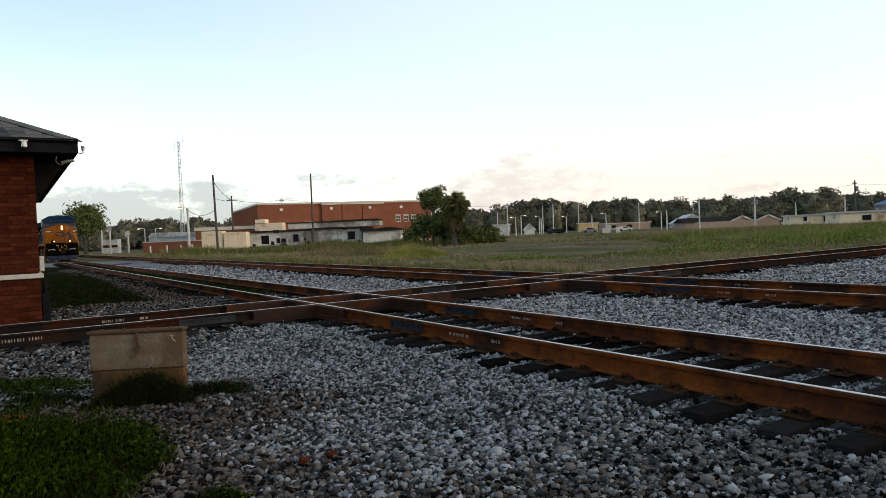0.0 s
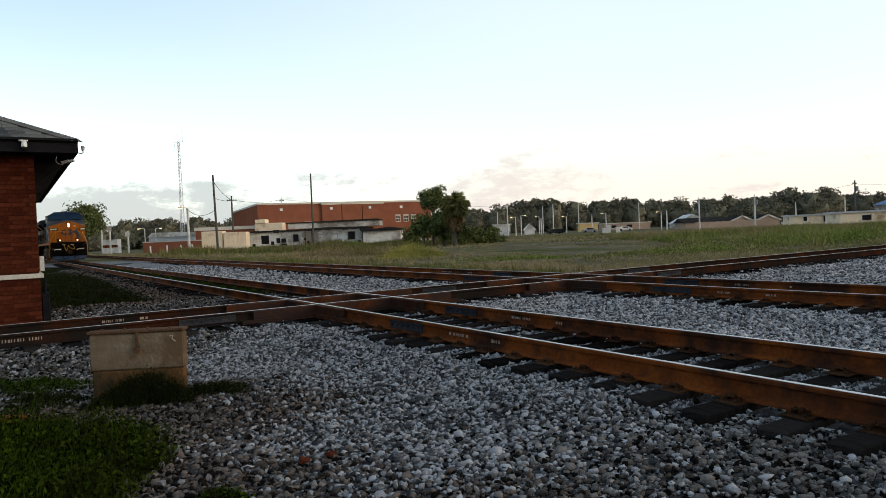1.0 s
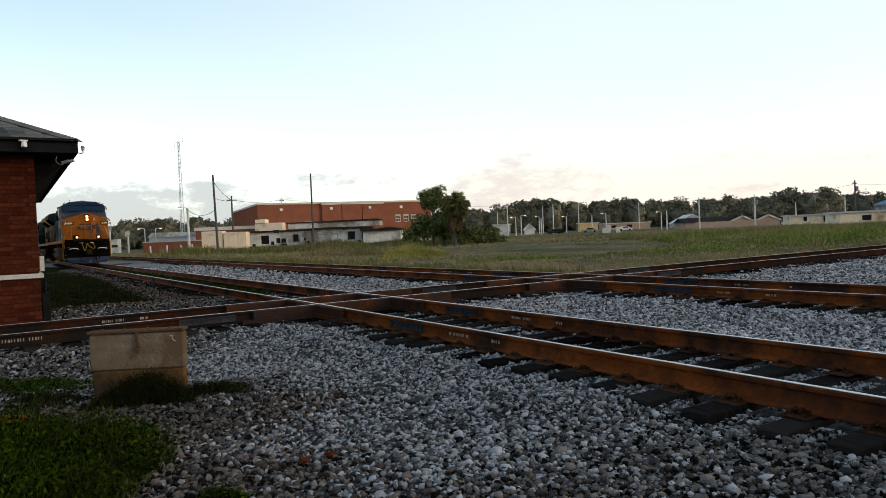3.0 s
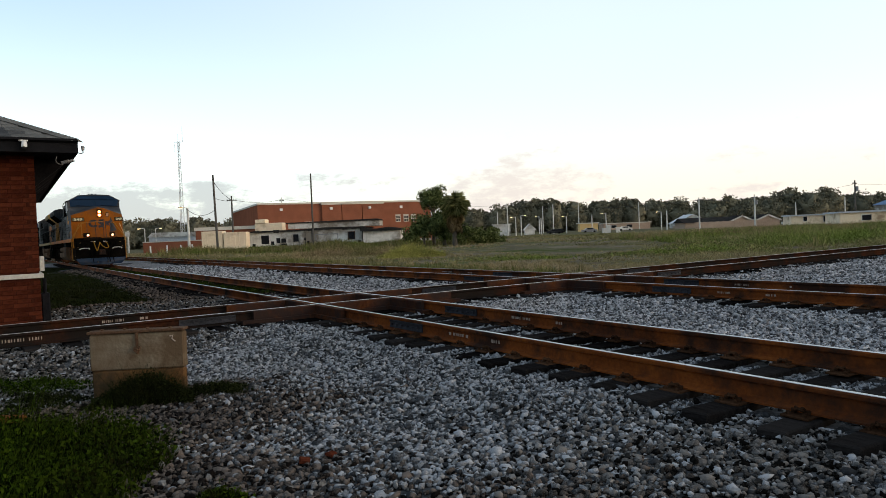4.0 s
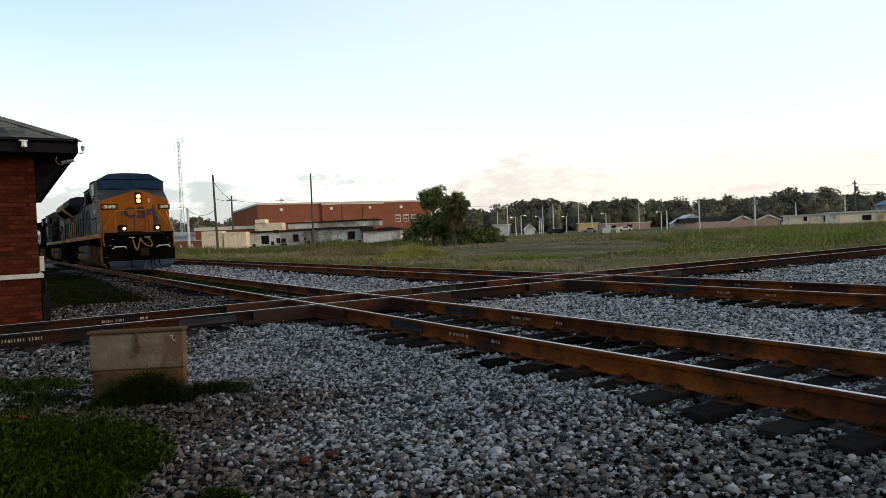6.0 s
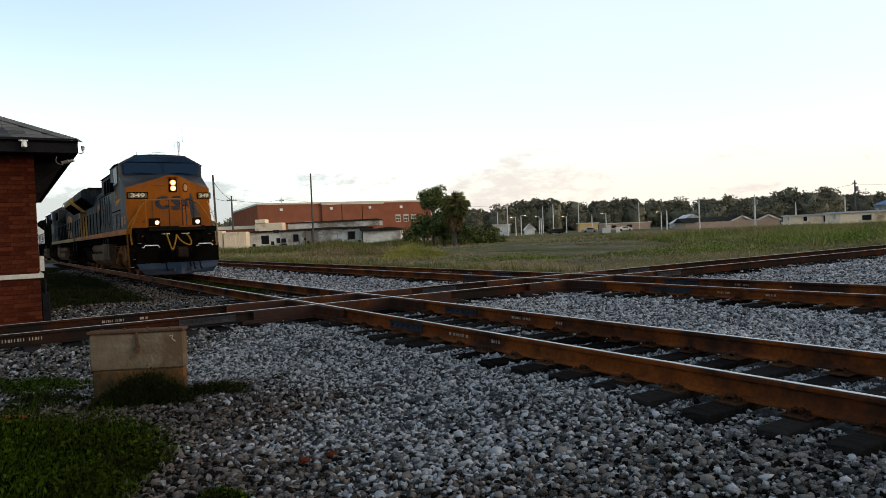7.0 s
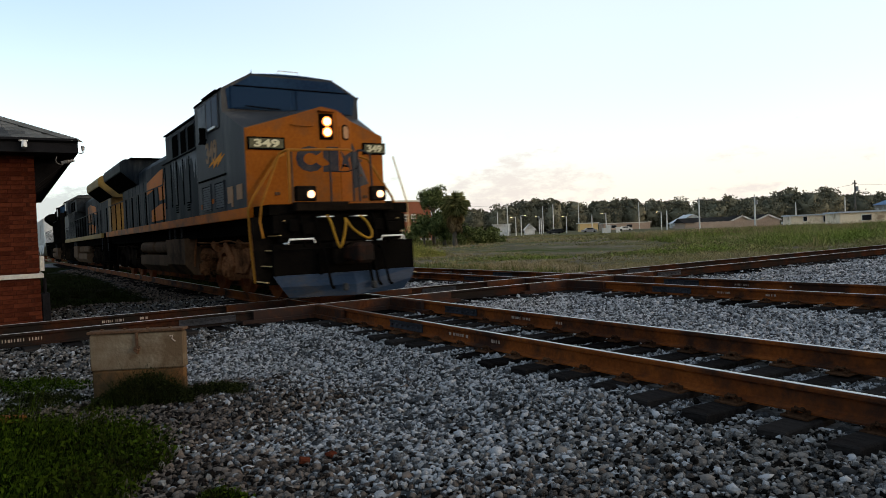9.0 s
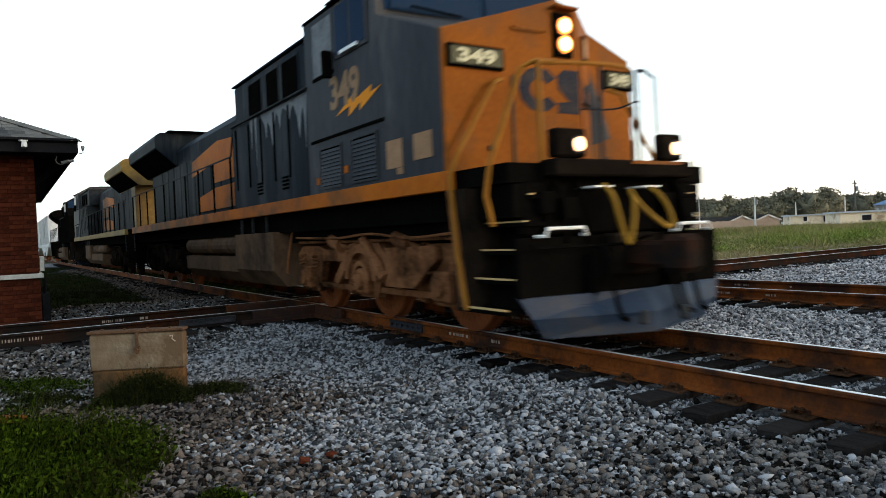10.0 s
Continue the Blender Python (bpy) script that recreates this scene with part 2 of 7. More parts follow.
CONCRETE = material("weathered_concrete", (0.115, 0.092, 0.0644), (0.2875, 0.2438, 0.1817), 2.2, 0.9, bump=0.3, fine=14, stain=(0.09775, 0.0667, 0.0414), stain_amount=0.52, specular=0.0)
RUSTY = material("rusted_iron", (0.040, 0.022, 0.014), (0.125, 0.070, 0.042), 6, 0.9, bump=0.5, specular=0.05)
WOOD_POLE = material("weathered_pole", (0.035, 0.030, 0.026), (0.11, 0.095, 0.08), 2, 0.9, bump=0.4, stretch=(6, 6, 1))
PALE_POLE = material("pale_concrete_pole", (0.42, 0.40, 0.37), (0.62, 0.60, 0.56), 1, 0.85, bump=0.1)
WIRE = material("cable_rubber", (0.02, 0.02, 0.022), (0.05, 0.05, 0.052), 3, 0.7, bump=0)
TOWER = material("galvanised_mast", (0.35, 0.35, 0.36), (0.55, 0.55, 0.56), 1, 0.6, bump=0.05)
FAR_BRICK = material("far_red_brick", (0.17, 0.062, 0.036), (0.27, 0.100, 0.060), 0.5, 0.9, bump=0.15, fine=20, specular=0.0)
PARAPET = material("pale_coping", (0.40, 0.36, 0.30), (0.60, 0.55, 0.47), 0.6, 0.8, bump=0.05)
WHITE_WALL = material("peeling_white_wall", (0.50, 0.48, 0.44), (0.74, 0.72, 0.68), 0.35, 0.9, bump=0.15, fine=9, stain=(0.20, 0.17, 0.14), stain_amount=0.34, specular=0.1)
CREAM = material("cream_sheet", (0.66, 0.50, 0.35), (0.80, 0.68, 0.50), 0.5, 0.7, bump=0.08, stain=(0.33, 0.23, 0.15), stain_amount=0.2, specular=0.1)
TAN = material("tan_render", (0.27, 0.19, 0.14), (0.42, 0.31, 0.235), 0.4, 0.9, bump=0.08, specular=0.1)
DARK_ROOF = material("dark_roofing", (0.012, 0.011, 0.011), (0.048, 0.044, 0.041), 0.8, 0.9, bump=0.2, specular=0.0)
GREY_ROOF = material("grey_metal_roof", (0.28, 0.30, 0.33), (0.48, 0.50, 0.53), 0.3, 0.6, bump=0.05)
BLUE_ROOF = material("blue_roof", (0.12, 0.22, 0.40), (0.20, 0.32, 0.52), 0.4, 0.6, bump=0.05)
HOLE = material("dark_window", (0.006, 0.006, 0.008), (0.02, 0.021, 0.024), 0.8, 0.3, bump=0, specular=0.05)
ORANGE_SIGN = material("orange_board", (0.50, 0.33, 0.14), (0.66, 0.46, 0.22), 0.5, 0.8, bump=0, specular=0.1)
LAMP_GLOW = glowing("sodium_lamp", (1.0, 0.72, 0.30), 4.0)
LAMP_HOT = glowing("headlight_glow", (1.0, 0.52, 0.20), 8.0)
LAMP_WARM = glowing("headlight_reflector", (1.0, 0.24, 0.04), 2.0)
DITCH_HOT = glowing("ditch_light_glow", (1.0, 0.50, 0.26), 3.0)

YELLOW = material("worn_orange_paint", (0.160, 0.045, 0.006), (0.255, 0.077, 0.010), 1.1, 0.45, specular=0.02, bump=0.06, fine=16, stain=(0.115, 0.052, 0.022), stain_amount=0.34)
SILL_YELLOW = material("grimy_orange_sill", (0.31, 0.070, 0.004), (0.49, 0.132, 0.010), 0.8, 0.6, specular=0.04, bump=0.08, fine=14, stain=(0.10, 0.048, 0.022), stain_amount=0.38)
HOOD_BLUE = material("dirty_blue_grey_paint", (0.01792, 0.02016, 0.02464), (0.05152, 0.05376, 0.05824), 0.9, 0.5, specular=0.022, bump=0.06, fine=12, stain=(0.0952, 0.0896, 0.08512), stain_amount=0.18, stretch=(1.6, 1.6, 0.4))
HOOD_DARK = material("sooty_hood_paint", (0.005, 0.008, 0.012), (0.019, 0.025, 0.031), 0.8, 0.5, specular=0.006, bump=0.06, fine=12, stain=(0.046, 0.050, 0.054), stain_amount=0.18, stretch=(2.2, 2.2, 0.3))
CAB_BLUE = material("dark_blue_paint", (0.005, 0.015, 0.038), (0.014, 0.037, 0.075), 1.2, 0.5, specular=0.015, bump=0.04, fine=12, stain=(0.025, 0.035, 0.048), stain_amount=0.18)
LOGO_BLUE = material("faded_blue_mark", (0.012, 0.017, 0.030), (0.060, 0.050, 0.046), 5, 0.7, bump=0.05, specular=0.0)
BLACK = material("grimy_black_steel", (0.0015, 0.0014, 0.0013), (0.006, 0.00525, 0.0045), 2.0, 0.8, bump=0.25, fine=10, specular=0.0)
# grimed steel, darkened further to carry the shade under the train
GRIME_AND_SHADE = material("grimed_shaded_steel", (0.0028, 0.00245, 0.0021), (0.0154, 0.0112, 0.0084), 2.0, 0.8, bump=0.25, fine=10, specular=0.0, stain=(0.0245, 0.0168, 0.0119), stain_amount=0.22)
TRUCK_DUST = material("dusty_truck_casting", (0.085, 0.034, 0.015), (0.27, 0.114, 0.052), 2.2, 0.9, specular=0.0, bump=0.4, fine=10, stain=(0.018, 0.009, 0.005), stain_amount=0.26)
WHEEL_RUST = material("rusty_wheel", (0.09, 0.026, 0.010), (0.22, 0.068, 0.024), 3, 0.75, bump=0.2, specular=0.03)
TANK_DUST = material("dusty_tank", (0.0578, 0.034, 0.0204), (0.1292, 0.07616, 0.04624), 1.5, 0.85, specular=0.02, bump=0.15, stain=(0.0272, 0.017, 0.01156), stain_amount=0.14, stretch=(1, 1, 0.7))
PLOW = material("scuffed_blue_steel", (0.006, 0.0135, 0.03), (0.018, 0.0345, 0.06375), 1.4, 0.45, specular=0.10, bump=0.12, fine=12, stain=(0.0375, 0.036, 0.0345), stain_amount=0.14, stretch=(1, 1, 2))
HOSE = material("yellow_hose", (0.176, 0.088, 0.0072), (0.264, 0.14, 0.0136), 6, 0.6, bump=0.1, specular=0.1)
RAIL_YELLOW = material("yellow_rail_paint", (0.1848, 0.0704, 0.00704), (0.2904, 0.1188, 0.01408), 5, 0.6, bump=0.05, specular=0.1)
WHITE_GRAB = material("white_grab_paint", (0.55, 0.55, 0.54), (0.8, 0.8, 0.78), 8, 0.5, bump=0.02)
TREAD = material("pale_step_edge", (0.40, 0.24, 0.09), (0.60, 0.40, 0.18), 8, 0.6, bump=0.05)
BOARD = material("number_board", (0.050, 0.048, 0.028), (0.105, 0.098, 0.058), 6, 0.5, bump=0.02, specular=0.05)
FIGURE = material("pale_lit_figure", (0.40, 0.37, 0.24), (0.62, 0.58, 0.40), 6, 0.5, bump=0.02, specular=0.05)
LIME = material("peeled_pale_paint", (0.077, 0.084, 0.091), (0.21, 0.217, 0.224), 4, 0.7, bump=0.05, specular=0.05)
FADED_FIGURE = material("faded_figure_paint", (0.17, 0.100, 0.055), (0.32, 0.19, 0.105), 5, 0.7, bump=0.03, specular=0.05)
PEACH = material("faded_peach_plate", (0.24, 0.130, 0.068), (0.36, 0.205, 0.115), 4, 0.7, bump=0.03, specular=0.05)
BOLT = material("bright_orange_decal", (0.62, 0.20, 0.008), (0.78, 0.27, 0.014), 4, 0.6, specular=0.05, bump=0.02)
# the blue reflection in the panes is put into the base colour
CAB_GLASS = pane_glass("blue_reflection_cab_glass", (0.012, 0.027, 0.055), 0.06)
SLATE_GREY = material("grey_hood_paint", (0.016, 0.017, 0.019), (0.048, 0.050, 0.053), 0.8, 0.6, specular=0.01, bump=0.05, stain=(0.012, 0.012, 0.012), stain_amount=0.3)
END_YELLOW = material("faded_yellow_paint", (0.15, 0.09, 0.024), (0.24, 0.155, 0.052), 0.9, 0.6, specular=0.06, bump=0.05, stain=(0.11, 0.07, 0.033), stain_amount=0.25)
HOPPER = material("pale_grey_hopper_paint", (0.42, 0.42, 0.41), (0.62, 0.62, 0.61), 0.8, 0.6, bump=0.05, stain=(0.25, 0.22, 0.19), stain_amount=0.25)

# ---- mesh helpers ----


def part(name, bm, mat, parent=None, label=""):
    """Links a bmesh as one mesh object, under a thing or a part."""
    if bm.faces:
        bmesh.ops.recalc_face_normals(bm, faces=bm.faces)
    me = bpy.data.meshes.new(name)
    bm.to_mesh(me)
    bm.free()
    me.materials.append(mat)
    ob = new(name, me)
    if parent:
        ob.parent = parent
    if label:
        tagged(ob, label)
    return ob


def box(bm, x0, x1, y0, y1, z0, z1, bevel=0.0):
    vs = [bm.verts.new((x, y, z)) for z in (z0, z1) for x, y in ((x0, y0), (x1, y0), (x1, y1), (x0, y1))]
    fs = [bm.faces.new([vs[i] for i in f]) for f in ((3, 2, 1, 0), (4, 5, 6, 7), (0, 1, 5, 4), (1, 2, 6, 5), (2, 3, 7, 6), (3, 0, 4, 7))]
    if bevel:
        edges = list({e for f in fs for e in f.edges})
        bmesh.ops.bevel(bm, geom=edges, offset=bevel, segments=1, affect="EDGES")
    return bm


def boxed(x0, x1, y0, y1, z0, z1, bevel=0.0):
    return box(bmesh.new(), x0, x1, y0, y1, z0, z1, bevel)


def prism(bm, points, offset):
    """A closed solid: the polygon of points, pushed along offset."""
    a = [bm.verts.new(p) for p in points]
    b = [bm.verts.new(Vector(p) + Vector(offset)) for p in points]
    k = len(a)
    bm.faces.new(a)
    bm.faces.new(b[::-1])
    for i in range(k):
        bm.faces.new((a[i], b[i], b[(i + 1) % k], a[(i + 1) % k]))
    return bm


def rod(bm, p0, p1, r0, r1=None, sides=8):
    """A round bar from p0 to p1."""
    p0, p1, r1 = Vector(p0), Vector(p1), r0 if r1 is None else r1
    d = (p1 - p0).normalized()
    a = d.orthogonal().normalized()
    b = d.cross(a)
    rings = []
    for p, r in ((p0, r0), (p1, r1)):
        rings.append([bm.verts.new(p + (a * math.cos(2 * math.pi * i / sides) + b * math.sin(2 * math.pi * i / sides)) * r) for i in range(sides)])
    for i in range(sides):
        j = (i + 1) % sides
        bm.faces.new((rings[0][i], rings[0][j], rings[1][j], rings[1][i]))
    bm.faces.new(rings[0][::-1])
    bm.faces.new(rings[1])
    return bm


def pipe(bm, points, r, sides=6):
    """A bent bar through the points."""
    pts = [Vector(p) for p in points]
    rings, a = [], None
    for i, p in enumerate(pts):
        d = (pts[min(i + 1, len(pts) - 1)] - pts[max(i - 1, 0)]).normalized()
        a = d.orthogonal().normalized() if a is None else (a - d * a.dot(d)).normalized()
        b = d.cross(a)
        rings.append([bm.verts.new(p + (a * math.cos(2 * math.pi * k / sides) + b * math.sin(2 * math.pi * k / sides)) * r) for k in range(sides)])
    for q, w in zip(rings, rings[1:]):
        for k in range(sides):
            j = (k + 1) % sides
            bm.faces.new((q[k], q[j], w[j], w[k]))
    bm.faces.new(rings[0][::-1])
    bm.faces.new(rings[-1])
    return bm


def curve_points(ctrl, steps=6):
    """A smooth line through the control points."""
    c = [Vector(p) for p in ctrl]
    c = [c[0] * 2 - c[1]] + c + [c[-1] * 2 - c[-2]]
    out = []
    for i in range(1, len(c) - 2):
        for k in range(steps):
            t = k / steps
            out.append(0.5 * (2 * c[i] + (c[i + 1] - c[i - 1]) * t + (2 * c[i - 1] - 5 * c[i] + 4 * c[i + 1] - c[i + 2]) * t * t + (3 * c[i] - c[i - 1] - 3 * c[i + 1] + c[i + 2]) * t ** 3))
    return out + [c[-2]]


def mesh_np(name, verts, faces, mats, parent=None, face_mats=None):
    """One mesh object from arrays; all faces have the same number of corners."""
    me = bpy.data.meshes.new(name)
    k = faces.shape[1]
    me.vertices.add(len(verts))
    me.vertices.foreach_set("co", verts.astype(np.float32).ravel())
    me.loops.add(faces.size)
    me.loops.foreach_set("vertex_index", faces.astype(np.int32).ravel())
    me.polygons.add(len(faces))
    me.polygons.foreach_set("loop_start", np.arange(0, faces.size, k, dtype=np.int32))
    for m in mats:
        me.materials.append(m)
    if face_mats is not None:
        me.polygons.foreach_set("material_index", face_mats.astype(np.int32))
    me.update(calc_edges=True)
    me.validate()
    ob = new(name, me)
    if parent:
        ob.parent = parent
    return ob


def leaf_quads(rng, centres, size, flat=0.0):
    """Small tilted quads round the centres: vertices and faces."""
    k = len(centres)
    a = rng.normal(size=(k, 3))
    a /= np.linalg.norm(a, axis=1)[:, None]
    b = np.cross(a, rng.normal(size=(k, 3)))
    b /= np.linalg.norm(b, axis=1)[:, None] + 1e-9
    s = (size * rng.uniform(0.6, 1.4, k))[:, None]
    v = np.stack([centres - a * s, centres - b * s * 0.55, centres + a * s, centres + b * s * 0.55], axis=1).reshape(-1, 3)
    return v, np.arange(4 * k).reshape(-1, 4)


def crown_points(rng, centre, radius, lumps, leaves, squash=0.8):
    """Points of a crown made of many uneven lumps, with gaps between them."""
    out = []
    for _ in range(lumps):
        d = rng.normal(size=3)
        d /= np.linalg.norm(d)
        c = np.array(centre) + d * np.array([radius, radius, radius * squash]) * rng.uniform(0.2, 0.85)
        r = radius * rng.uniform(0.24, 0.52)
        e = rng.normal(size=(leaves, 3))
        e /= np.linalg.norm(e, axis=1)[:, None]
        out.append(c + e * r * rng.uniform(0.45, 1.05, (leaves, 1)) * np.array([1, 1, 0.8]))
    return np.concatenate(out)


def blades(rng, base, height, lean=0.35, width=0.02):
    """Grass blades as thin triangles on the base points."""
    k = len(base)
    ang = rng.uniform(0, 2 * math.pi, k)
    w = width * rng.uniform(0.6, 1.5, k)
    side = np.stack([np.cos(ang) * w, np.sin(ang) * w, np.zeros(k)], axis=1)
    tip = base + np.stack([rng.normal(0, lean, k) * height, rng.normal(0, lean, k) * height, height * rng.uniform(0.6, 1.2, k)], axis=1)
    v = np.stack([base - side, base + side, tip], axis=1).reshape(-1, 3)
    return v, np.arange(3 * k).reshape(-1, 3)

# ---- ground ----
C_OFF = 6.06


def plan(x, y):
    """The place of world points in the plan: along and across the train's track, along and across the crossing track."""
    s = (x - A0.x) * AS.x + (y - A0.y) * AS.y
    t = (x - A0.x) * AT.x + (y - A0.y) * AT.y - 0.0065 * np.minimum(s + 12.0, 0.0)
    u = (x - B0.x) * BS.x + (y - B0.y) * BS.y
    v = (x - B0.x) * BT.x + (y - B0.y) * BT.y
    return s, t, u, v


def soft_step(a, b, x):
    k = np.clip((x - a) / (b - a), 0, 1)
    return k * k * (3 - 2 * k)


def ground_z(x, y):
    s, t, u, v = plan(x, y)
    near = np.minimum(np.minimum(np.abs(t), np.abs(t - C_OFF)), np.abs(v))
    z = -0.255 - 0.085 * soft_step(1.5, 2.8, near)
    z = z + 0.17 * np.exp(-((s + 17.6) / 1.3) ** 2 - ((t + 3.4) / 2.2) ** 2)
    z = z + 0.015 * np.sin(x * 2.1 + 1.3 * np.sin(y * 1.7)) + 0.012 * np.sin(y * 3.3 + x * 0.9)
    far = soft_step(25, 90, np.hypot(x, y))
    return z + far * 0.12 * np.sin(x * 0.13) * np.sin(y * 0.09 + 1)


def is_ballast(x, y):
    s, t, u, v = plan(x, y)
    edge = 0.35 * np.sin(x * 1.9 + y) + 0.2 * np.sin(y * 4.3)
    front = (v < 1.8) & (t > -8.5 + edge)
    back = (v >= 1.8) & (t > -2.0 + edge) & (t < 8.6 + edge) & (s > -75)
    heap = (v > 1.0) & (v < 6.2 + edge) & (t < -1.5) & (t > -7)
    return front | back | (np.abs(v) < 2.0 + 0.4 * edge) | (heap & (s > -20.5))


def axis(lo, hi, step, reach):
    out = [lo - reach * f for f in (1.0, 0.35, 0.15, 0.07, 0.035, 0.016, 0.006, 0.002)]
    k = int((hi - lo) / step)
    return np.array(out + [lo + (hi - lo) * i / k for i in range(k + 1)] + [hi + reach * f for f in (0.002, 0.006, 0.016, 0.035, 0.07, 0.15, 0.35, 1.0)])


gx, gy = axis(-20.0, 24.0, 0.3, 3000.0), axis(-3.0, 60.0, 0.3, 4000.0)
GX, GY = np.meshgrid(gx, gy)
gv = np.stack([GX, GY, ground_z(GX, GY)], axis=2).reshape(-1, 3)
nx, ny = len(gx), len(gy)
ii, jj = np.meshgrid(np.arange(nx - 1), np.arange(ny - 1))
first = (jj * nx + ii).ravel()
gf = np.stack([first, first + 1, first + nx + 1, first + nx], axis=1)
mid = gv[gf].mean(axis=1)
gravel = is_ballast(mid[:, 0], mid[:, 1]) & (np.hypot(mid[:, 0], mid[:, 1]) < 110)
fresh = gravel & (plan(mid[:, 0], mid[:, 1])[1] > 1.15)
ms, mt, mu, mv = plan(mid[:, 0], mid[:, 1])
# verge between depot and track, coloured darker for the train's shade
dark_verge = ~gravel & (mt < -1.4) & (mt > -12) & (mv > 1.8) & (ms > -70)
ground = mesh_np("ground", gv, gf, [SOIL, BED, FRESH_BED, DARK_SOIL], face_mats=gravel.astype(int) + fresh.astype(int) + 3 * dark_verge.astype(int))
tagged(ground, "gravel ballast and rough grassy ground beside the tracks", kind="structure")

# ---- tracks ----
PROFILE = [(-0.076, -0.186), (0.076, -0.186), (0.076, -0.173), (0.014, -0.156), (0.009, -0.14), (0.009, -0.062), (0.014, -0.048), (0.036, -0.038), (0.037, -0.012), (0.031, -0.002),
           (-0.031, -0.002), (-0.037, -0.012), (-0.036, -0.038), (-0.014, -0.048), (-0.009, -0.062), (-0.009, -0.14), (-0.014, -0.156), (-0.076, -0.173)]


def sweep(path, profile):
    """A bar of the given section along a line of (place, across) pairs."""
    bm = bmesh.new()
    rings = [[bm.verts.new(p + n * a + Vector((0, 0, z))) for a, z in profile] for p, n in path]
    k = len(profile)
    for q, w in zip(rings, rings[1:]):
        for i in range(k):
            bm.faces.new((q[i], q[(i + 1) % k], w[(i + 1) % k], w[i]))
    bm.faces.new(rings[0])
    bm.faces.new(rings[-1][::-1])
    return bm


def tie_mesh():
    bm = boxed(-0.115, 0.115, -1.3, 1.3, -0.39, -0.207, 0.012)
    for v in bm.verts:
        v.co.z += 0.006 * math.sin(v.co.y * 9)
    me = bpy.data.meshes.new("crosstie")
    bm.to_mesh(me)
    bm.free()
    me.materials.append(TIE)
    return me


def plate_mesh():
    bm = boxed(-0.10, 0.10, -0.19, 0.19, -0.206, -0.187, 0.004)
    for sx in (-1, 1):
        for sy in (-1, 1):
            rod(bm, (sx * 0.055, sy * 0.10, -0.19), (sx * 0.055, sy * 0.10, -0.155), 0.014, 0.017, 6)
            rod(bm, (sx * 0.06, sy * 0.155, -0.19), (sx * 0.06, sy * 0.155, -0.165), 0.016, 0.016, 6)
        pipe(bm, [(sx * 0.03, 0.085, -0.165), (sx * 0.03, 0.115, -0.14), (-sx * 0.02, 0.14, -0.15), (-sx * 0.03, 0.10, -0.17)], 0.010, 5)
        pipe(bm, [(sx * 0.03, -0.085, -0.165), (sx * 0.03, -0.115, -0.14), (-sx * 0.02, -0.14, -0.15), (-sx * 0.03, -0.10, -0.17)], 0.010, 5)
    me = bpy.data.meshes.new("tie_plate")
    bm.to_mesh(me)
    bm.free()
    me.materials.append(PLATE)
    return me


TIE_MESH, PLATE_MESH = tie_mesh(), plate_mesh()


def track(name, label, place, across, deg, lo, hi, tie_lo, tie_hi, skip, rust, top, lift=0.0, plate_from=-1e9):
    """Two rails with polished heads on timber ties; place(s, t, z) gives points of it."""
    tr = tagged(new(name), label, kind="structure")
    steps = [lo + (hi - lo) * i / 24 for i in range(25)]
    for side in (-1, 1):
        line = [(place(q, side * 0.753, lift), across) for q in steps]
        rail = part("rail", sweep(line, PROFILE), rust, tr)
        part("rail_head", sweep(line, [(-0.019, -0.004), (0.019, -0.004), (0.017, 0.0012), (-0.017, 0.0012)]), top, rail, "polished running surface")
    q, k = tie_lo, 0
    rng = random.Random(name)
    while q < tie_hi:
        if not any(a < q < b for a, b in skip):
            P = place(q, rng.uniform(-0.05, 0.05), rng.uniform(-0.008, 0.004))
            tie = new("crosstie", TIE_MESH)
            tie.parent, tie.matrix_basis = tr, pose(P.x, P.y, P.z, rng.uniform(-0.6, 0.6), 0, deg + rng.uniform(-2.0, 2.0)) @ Matrix.Diagonal((rng.uniform(0.9, 1.08), rng.uniform(0.94, 1.03), 1, 1))
            if q > plate_from:
                for side in (-1, 1):
                    P = place(q, side * 0.753, 0.0)
                    pl = new("tie_plate", PLATE_MESH)
                    pl.parent, pl.matrix_basis = tr, pose(P.x, P.y, P.z, 0, 0, deg)
        q += 0.53
    return tr


def on_c(s, t=0.0, z=0.0):
    return on_a(s, t + C_OFF, z)


B_DEG = math.degrees(math.atan2(BS.y, BS.x))
track_a = track("railway_track", "straight railway track with rusty rails on dark timber ties", on_a, AT, A_DEG, -150, 24, -95, 8, [(-13.9, -11.0)], RAIL_RUST, RAIL_TOP, plate_from=-12)
track_c = track("railway_track", "second railway track with rusty rails on timber ties in gravel", on_c, AT, A_DEG, -150, 30, -60, 22, [(-14.1, -11.3)], RAIL_RUST, RAIL_TOP_DULL, plate_from=-10)
track_b = track("railway_track", "crossing railway track with dark rusty rails between gravel and grass", on_b, BT, B_DEG, -14, 190, -10, 90, [(4.4, 7.3), (10.5, 13.3)], RAIL_DARK, RAIL_TOP_DULL, lift=-0.003, plate_from=50)


